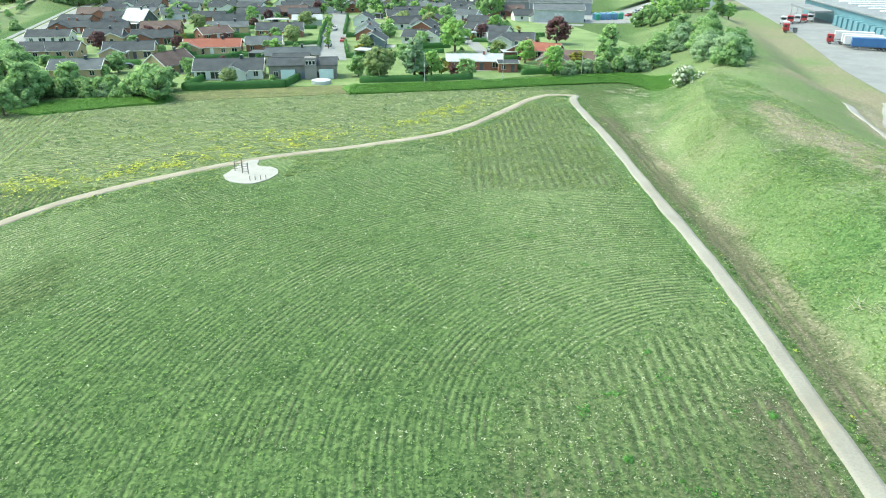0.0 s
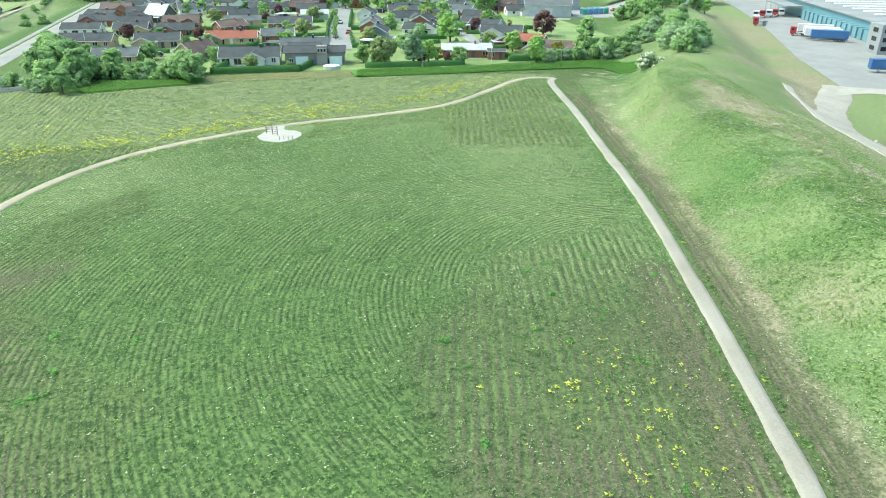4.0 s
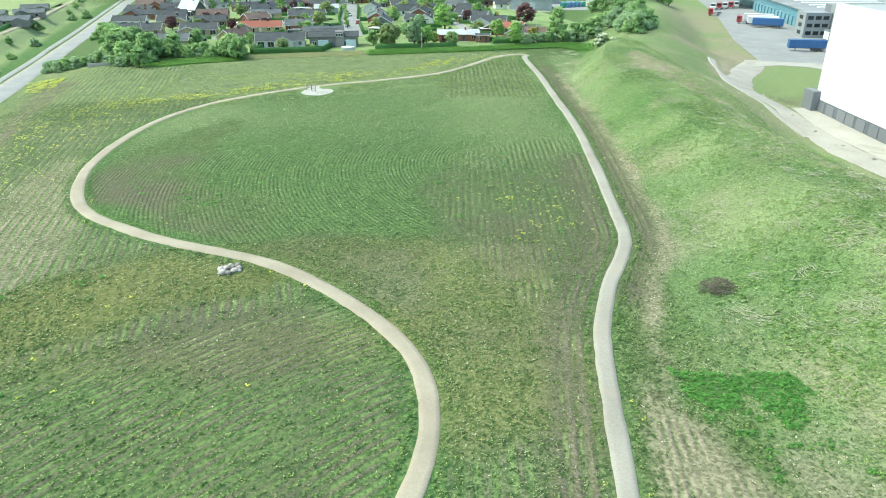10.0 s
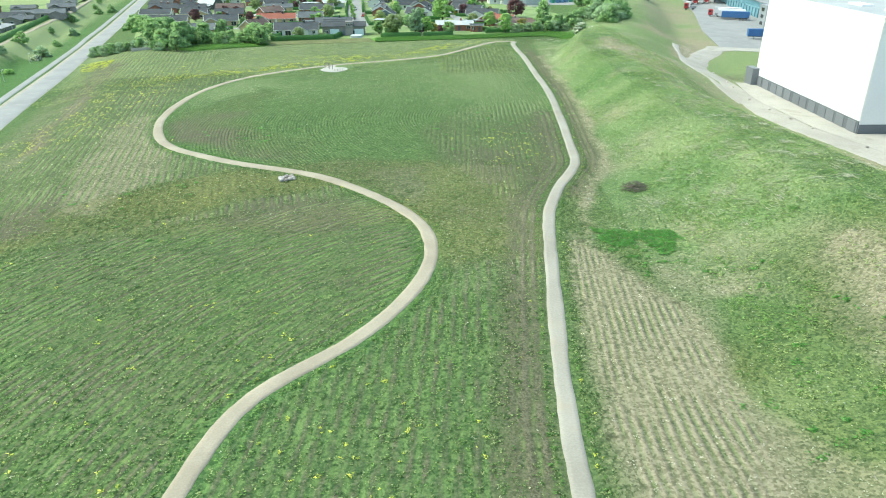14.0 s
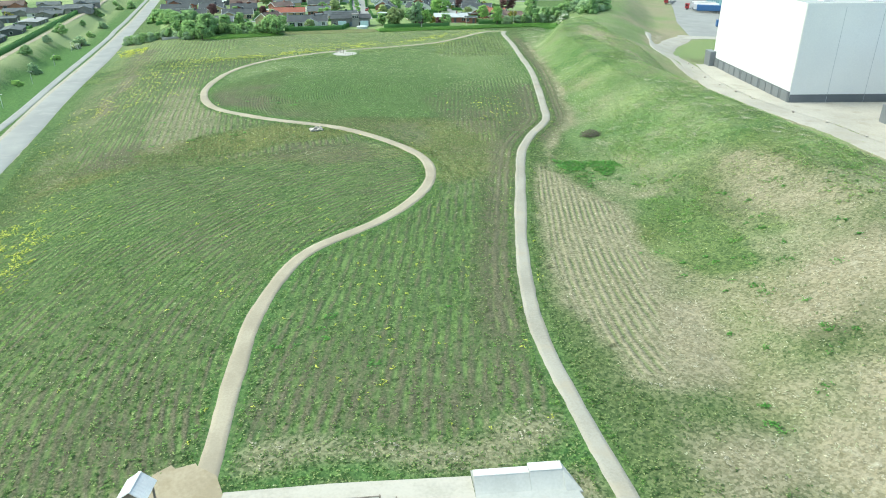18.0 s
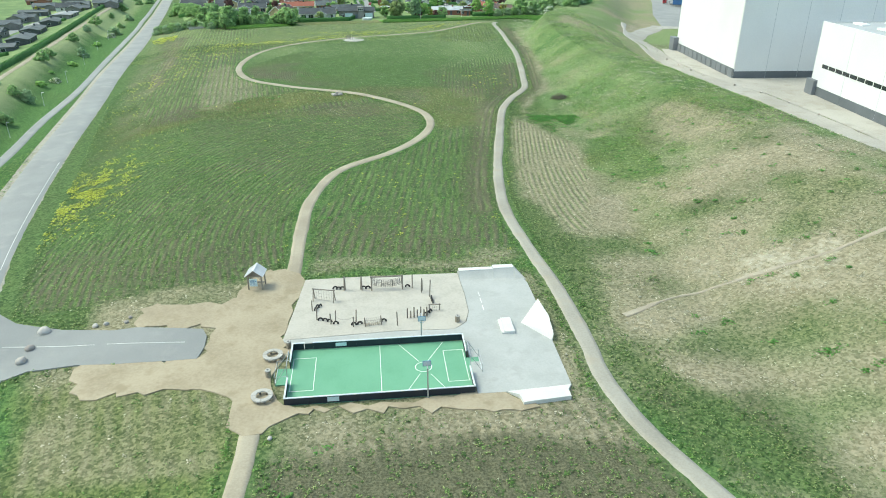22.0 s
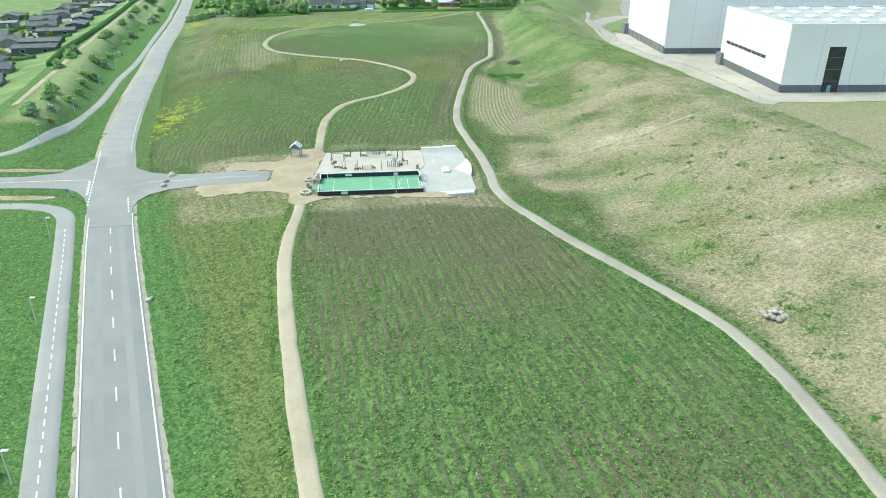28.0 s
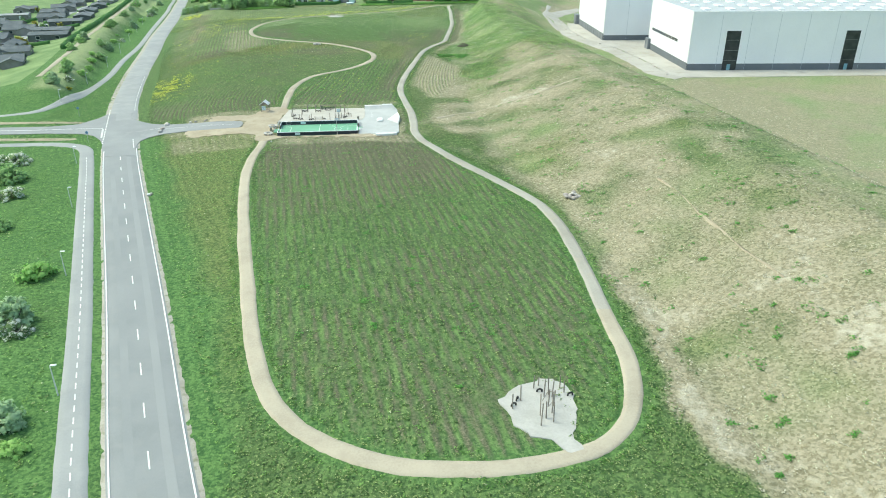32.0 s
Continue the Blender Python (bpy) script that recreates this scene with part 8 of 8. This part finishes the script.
PAVED = [APRON, [(-1.6, -0.3), (18.4, -0.2), (18.4, 9.6), (-1.6, 9.6)], [(19.6, 0.4), (26, 0.7), (25.4, -1.7), (20.8, -2.1)], SANDBOX, SKATE, JUNCTION, [(26.6, -98), (30, -107), (36, -106), (37, -95), (33, -92)], [(-2, 222), (7, 222), (8, 236), (-2, 236)]]


def sites(n, seed, x0=-62, x1=97, y0=-134, y1=294):
    """Spots on open ground with what grows there."""
    r = np.random.RandomState(seed)
    x, y = r.uniform(x0, x1, n), r.uniform(y0, y1, n)
    u, v = grid(x, y)
    off = u - road_x(v)
    jx, jy = np.clip(np.round(x - GRID_X0).astype(int), 0, MAPS[0].shape[1] - 1), np.clip(np.round(y - GRID_Y0).astype(int), 0, MAPS[0].shape[0] - 1)
    ok = (MAPS[0][jy, jx] > 0.8) & (KEEP[jy, jx] > 2.1) & (np.abs(off) > 5.0) & ~((off < -4.5) & (off > -9.2) & (y < -5))
    for poly in PAVED:
        ok &= ~inside(x, y, poly)
    x, y, jx, jy = x[ok], y[ok], jx[ok], jy[ok]
    gap, s, d, l, pl, _, rk = (a[jy, jx] for a in MAPS)
    k = np.where(gap < 3)[0]
    gap[k] = np.minimum(near_line(x[k], y[k], left_line, 5), near_line(x[k], y[k], right_line, 5))
    rc_ = zones(x, y)[4] + 0.55 * (lattice(x, y, 4, 61) - 0.5)
    wave_ = 0.5 + 0.5 * np.cos(math.tau * (rc_ / 1.3) + math.pi / 2)
    inrow = 1 - np.clip(rk, 0, 1) * (1 - wave_**2.4)
    k = gap > 1.12 + 0.5 * lattice(x, y, 1.3, 63)
    r, x, y, gap, s, d, l, pl, inrow = r, x[k], y[k], gap[k], s[k], d[k], l[k], pl[k], inrow[k]
    return r, x, y, gap, s, d, l, pl, inrow, lattice(x, y, 11, seed + 60), lattice(x, y, 2.4, seed + 70)


def tufts(name, label, category, r, x, y, size, leaves, mat, spread=1.0, rise=1.0, lift=0.0):
    """Tufts of pointed leaves on the land, all in one mesh."""
    n = len(x)
    if not n:
        return
    z = land_z(x, y) + lift
    c = np.repeat(np.column_stack([x, y, z]), leaves, 0)
    s = np.repeat(size * r.uniform(0.6, 1.5, n), leaves)[:, None]
    a = r.uniform(0, math.tau, n * leaves)
    out = np.column_stack([np.cos(a), np.sin(a), np.zeros(len(a))])
    side = np.column_stack([-np.sin(a), np.cos(a), np.zeros(len(a))])
    start = r.uniform(-0.1, 0.9, (len(a), 1)) * spread
    base = c + out * s * start + (0, 0, 1) * (0.02 + s * r.uniform(0, 0.9, (len(a), 1)) * rise)
    tip = base + out * s * r.uniform(0.5, 1.0, (len(a), 1)) + side * s * r.uniform(-0.5, 0.5, (len(a), 1)) + (0, 0, 1) * (s * r.uniform(-0.2, 0.35, (len(a), 1)))
    verts = np.stack([base - side * s * 0.42, base + side * s * 0.42, tip], 1).reshape(-1, 3)
    up = np.tile((0.0, 0.0, 1.0), (len(verts), 1))
    tris_ = face_out(verts, np.arange(len(a) * 3).reshape(-1, 3), up)
    lean = up + np.repeat(out, 3, 0) * 0.5
    lean /= np.linalg.norm(lean, axis=1)[:, None]
    thing(name, label, category, kind="stuff", data=from_arrays(name, verts, tris_, mat, lean))


r, x, y, gap, s, d, l, pl, inrow, n1, n2 = sites(600000, 1, y1=300)
rim_ = np.clip(1 - (gap - 1.1) / 1.1, 0, 1)
u, v = grid(x, y)
planted = (u < toe_x(v) - 3) & (u - road_x(v) > 5)
p = np.clip((0.25 + 0.75 * l + 0.7 * (n1 - 0.4) - 0.8 * d) * inrow * (0.3 + 1.4 * n2) * np.where(planted, 2.0, 0.35) * (1 - 1.5 * np.clip(s - 0.4, 0, 0.55)) * np.where((x < 8) & (y < 9) & ~inside(x, y, SOUTH_FIELD), 0.14, 1.0) + 0.6 * rim_ * (y < 285), 0, 1)
take = r.uniform(0, 1, len(x)) < p * 0.8
hill_ = y > 132
tufts("weeds", "green weeds growing in curved rows on the hill field", "weeds", r, x[take & hill_], y[take & hill_], 0.115, 5, GROW_GREEN, 1.1, 0.55)
tufts("weeds", "dark green weeds growing in the field rows", "weeds", r, x[take & ~hill_], y[take & ~hill_], np.where(x[take & ~hill_] < 2, 0.18, 0.155), 5, GROW_FIELD, 0.95, 0.6)
r, x, y, gap, s, d, l, pl, inrow, n1, n2 = sites(150000, 101, -78, 66, 200, 292)
far_ = (y - 0.5 * x > 222) | inside(x, y, NE_PLOT)
take = far_ & (r.uniform(0, 1, len(x)) < np.clip(1.5 * n2 - 0.25, 0, 1) * (0.25 + 0.75 * inrow) * 0.55)
tufts("weeds", "pale yellow-green weeds in the far field", "weeds", r, x[take], y[take], 0.24, 4, GROW_LIGHT, 1.0, 0.6)
take = far_ & (r.uniform(0, 1, len(x)) < np.clip(1.3 - 1.7 * n2, 0, 1) * 0.14) & ~inside(x, y, NE_PLOT)
tufts("weeds", "dark green weeds in the far field", "weeds", r, x[take], y[take], 0.24, 4, GROW_DARK, 1.0, 0.6)
r, x, y, gap, s, d, l, pl, inrow, n1, n2 = sites(190000, 5, x1=150, y1=330)
p = np.clip((l * 1.2 - 0.3 - 0.4 * s - 0.5 * d) * (0.3 + 1.2 * n1), 0, 1)
take = r.uniform(0, 1, len(x)) < p * 0.7
tufts("grass", "tufts of fresh meadow grass", "grass", r, x[take], y[take], 0.16, 6, GROW_GRASS, 1.2, 0.6)
r, x, y, gap, s, d, l, pl, inrow, n1, n2 = sites(420000, 9)
rim_ = np.clip(1 - (gap - 1.1) / 1.1, 0, 1)
p = np.clip((1.3 * pl * (0.3 + n1) + 0.05 + 0.3 * rim_) * (0.1 + 1.5 * n2) * (0.25 + 0.75 * inrow), 0, 1)
take = r.uniform(0, 1, len(x)) < p * np.where(y < 20, 0.2, np.where(y < 130, 0.33, 0.55))
tufts("seed_heads", "pale seed heads among the weeds", "weeds", r, x[take], y[take], 0.12, 3, GROW_PALE, 0.7, 0.6)
r, x, y, gap, s, d, l, pl, inrow, n1, n2 = sites(240000, 43, -32, 64, 120, 292)
take = r.uniform(0, 1, len(x)) < np.clip((pl - 0.15) * 1.6 * inrow * (0.2 + 1.4 * n1), 0, 1)
tufts("seed_heads", "fine white flecks of seed heads on the hill field", "weeds", r, x[take], y[take], 0.085, 2, GROW_PALE, 0.8, 0.6)
sets = [sites(n, 13 + i, *q) for i, (n, q) in enumerate(((30000, (-52, -28, 40, 100)), (40000, (-90, -60, 236, 274)), (60000, (-44, 10, 212, 256)), (40000, (6, 56, 240, 292)), (60000, (-62, -34, 150, 240)), (120000, (-62, 60, 30, 294))))]
r = sets[0][0]
x, y, gap, inrow = (np.concatenate([q[i] for q in sets]) for i in (1, 2, 3, 8))
u, v = grid(x, y)
patch_ = 0.8 * blob(x, y, -40, 66, 4.5, 15) + 1.6 * blob(x, y, -76, 258, 7, 8) * inside(x, y, [(-87, 272), (-72, 264), (-69.5, 245), (-78, 250)]) + 0.14 * blob(x, y, -52, 130, 6, 30) + 0.09 * blob(x, y, -46, 196, 9, 34) + 0.5 * blob(x, y - (x + 14) * 0.55, -14, 234, 22, 4) + 0.8 * blob(x - (y - 270) * 0.85, y, 37, 270, 4, 11) + 0.22 * blob(x, y, 10, 252, 24, 5) + 0.1 * blob(x, y, 12, 60, 10, 22) + 0.03 * blob(x, y, -12, 78, 18, 34) + 0.05 * np.clip(1 - (gap - 1.2) / 1.6, 0, 1) * (v > 0) + 0.25 * blob(x, y, 40, 140, 6, 9)
n3 = lattice(x, y, 1.6, 91)
take = r.uniform(0, 1, len(x)) < np.clip(patch_ * (3.2 * n3 - 1.0), 0, 1) * (0.4 + 0.6 * inrow)
tufts("yellow_flowers", "clumps of yellow flowering weeds", "flowers", r, x[take], y[take], 0.2, 5, GROW_YELLOW, 0.9, 0.8)
r, x, y, gap, s, d, l, pl, inrow, n1, n2 = sites(90000, 77, 46, 97, 60, 292)
u, v = grid(x, y)
take = (r.uniform(0, 1, len(x)) < np.clip(1.7 * n2 - 0.25, 0, 1) * (0.3 + n1) * 0.5) & (u > toe_x(v) + 3)
tufts("pale_grass", "tufts of pale yellow-green grass on the berm", "grass", r, x[take], y[take], 0.19, 5, GROW_LIGHT, 1.5, 0.6)
r, x, y, gap, s, d, l, pl, inrow, n1, n2 = sites(380000, 17, x1=130)
u, v = grid(x, y)
north_berm = (x > path_x(y) + 7.5) * np.clip((v - 95) / 30, 0, 1) * (u < crest_x(v) + 4)
take = r.uniform(0, 1, len(x)) < np.clip(d - 0.35, 0, 1) * 0.3 * inrow
tufts("dry_straw", "lying clumps of dry pale straw", "straw", r, x[take], y[take], 0.18, 5, GROW_STRAW, 1.8, 0.35)
k = np.where(r.uniform(0, 1, len(x)) < 0.045 * north_berm * np.clip((215 - v) / 40, 0.15, 1) * np.clip(3.2 * n1 - 1.1, 0, 2) * np.where(u > crest_x(v) - 10, 0.35, 1))[0]
each = r.randint(5, 22, len(k))
turn = np.repeat(2.4 + r.normal(0, 0.5, len(k)), each) + r.normal(0, 0.35, each.sum())
reach = r.uniform(0.35, 1.1, each.sum())
x, y = np.repeat(x[k], each) + r.normal(0, 0.5, each.sum()), np.repeat(y[k], each) + r.normal(0, 0.5, each.sum())
z = land_z(x, y) + r.uniform(0.14, 0.26, len(x))
way_ = np.column_stack([np.cos(turn), np.sin(turn), np.zeros(len(turn))])
side_ = np.column_stack([-np.sin(turn), np.cos(turn), np.zeros(len(turn))])
mid_ = np.column_stack([x, y, z])
verts = np.stack([mid_ - way_ * reach[:, None] - side_ * 0.045, mid_ - way_ * reach[:, None] + side_ * 0.045, mid_ + way_ * reach[:, None]], 1).reshape(-1, 3)
up = np.tile((0.0, 0.0, 1.0), (len(verts), 1))
thing("straw_bundles", "flattened pale stalks lying on the grassy berm", "straw", kind="stuff", data=from_arrays("straw_bundles", verts, face_out(verts, np.arange(len(verts)).reshape(-1, 3), up), STRAW_PALE, up))
r, x, y, gap, s, d, l, pl, inrow, n1, n2 = sites(160000, 21)
u, v = grid(x, y)
southern = (u > toe_x(v) - 4) * np.clip((125 - v) / 40, 0, 1) * 0.42 + 0.5 * blob(x, y, -13, 150, 9, 6) + 0.4 * blob(x, y, -22, 120, 10, 14) + 0.12 * inside(x, y, SOUTH_FIELD) + 0.4 * blob(x, y, 40, 154, 9, 20) + 1.4 * inside(x, y, LUSH_A) + 0.4 * blob(x, y, 8, 48, 12, 6)
k = np.where(r.uniform(0, 1, len(x)) < np.clip(southern, 0, 1) * 0.045 * (0.4 + 1.4 * n1))[0]
each = r.randint(3, 16, len(k))
wide = np.repeat(r.uniform(0.1, 0.6, len(k)), each)
x, y = np.repeat(x[k], each) + r.normal(0, 1, each.sum()) * wide, np.repeat(y[k], each) + r.normal(0, 1, each.sum()) * wide * 0.8
u, v = grid(x, y)
take = np.minimum(near_line(x, y, right_line, 5), near_line(x, y, left_line, 5)) > 1.5
tufts("dark_tufts", "green tussocks scattered on dry ground", "weeds", r, x[take], y[take], 0.19, 5, GROW_LUSH, 1.1, 0.6)
r, x, y, gap, s, d, l, pl, inrow, n1, n2 = sites(420000, 111)
take = (gap < 2.3) & (y < 215) & (r.uniform(0, 1, len(x)) < np.clip(2.2 * n1 - 0.25, 0.12, 1) * np.clip(1.6 * n2, 0.2, 1) * np.clip((2.3 - gap) / 0.8, 0, 1))
tufts("grass_fringe", "fresh green grass fringe along the sandy path", "grass", r, x[take], y[take], 0.17, 6, GROW_GRASS, 1.0, 0.7)
r, x, y, gap, s, d, l, pl, inrow, n1, n2 = sites(16000, 113, 40, 57, 88, 105)
take = inside(x + 5 * (lattice(x, y, 3, 7) - 0.5), y + 4 * (lattice(x, y, 3, 8) - 0.5), LUSH_A) & (n2 > 0.48) & (r.uniform(0, 1, len(x)) < 0.26)
tufts("lush_patch", "dense patch of deep green grass on the berm foot", "grass", r, x[take], y[take], 0.22, 6, GROW_LUSH, 1.1, 0.7)
r, x, y, gap, s, d, l, pl, inrow, n1, n2 = sites(60000, 117, 44, 97, 60, 292)
u, v = grid(x, y)
take = (u > toe_x(v) + 3) & (n1 + n2 > 1.1) & (r.uniform(0, 1, len(x)) < 0.5)
tufts("dark_grass", "darker clumps of long grass on the berm", "grass", r, x[take], y[take], 0.22, 5, GROW_GRASS, 1.3, 0.6)


def tall_grass(name, label, poly, n, size, mat, lift, seed):
    """Blades standing close together inside an outline."""
    r = np.random.RandomState(seed)
    q = np.array(poly)
    x, y = r.uniform(q[:, 0].min(), q[:, 0].max(), n), r.uniform(q[:, 1].min(), q[:, 1].max(), n)
    ok = inside(x, y, poly)
    tufts(name, label, "grass", r, x[ok], y[ok], size, 5, mat, 1.2, 0.8, lift)


tall_grass("tall_grass", "tall bright green grass at the field edge", STRIP_A, 26000, 0.3, STRIP_GREEN, 0.15, 31)
tall_grass("tall_grass", "tall dark green grass beside the bushes", STRIP_B, 9000, 0.28, STRIP_GREEN, 0.12, 32)

# the patterns from which the repeats were copied stand nowhere
for pattern in list(KINDS.values()) + FAR + MODERN:
    for o in (*pattern.children_recursive, pattern):
        bpy.data.objects.remove(o)
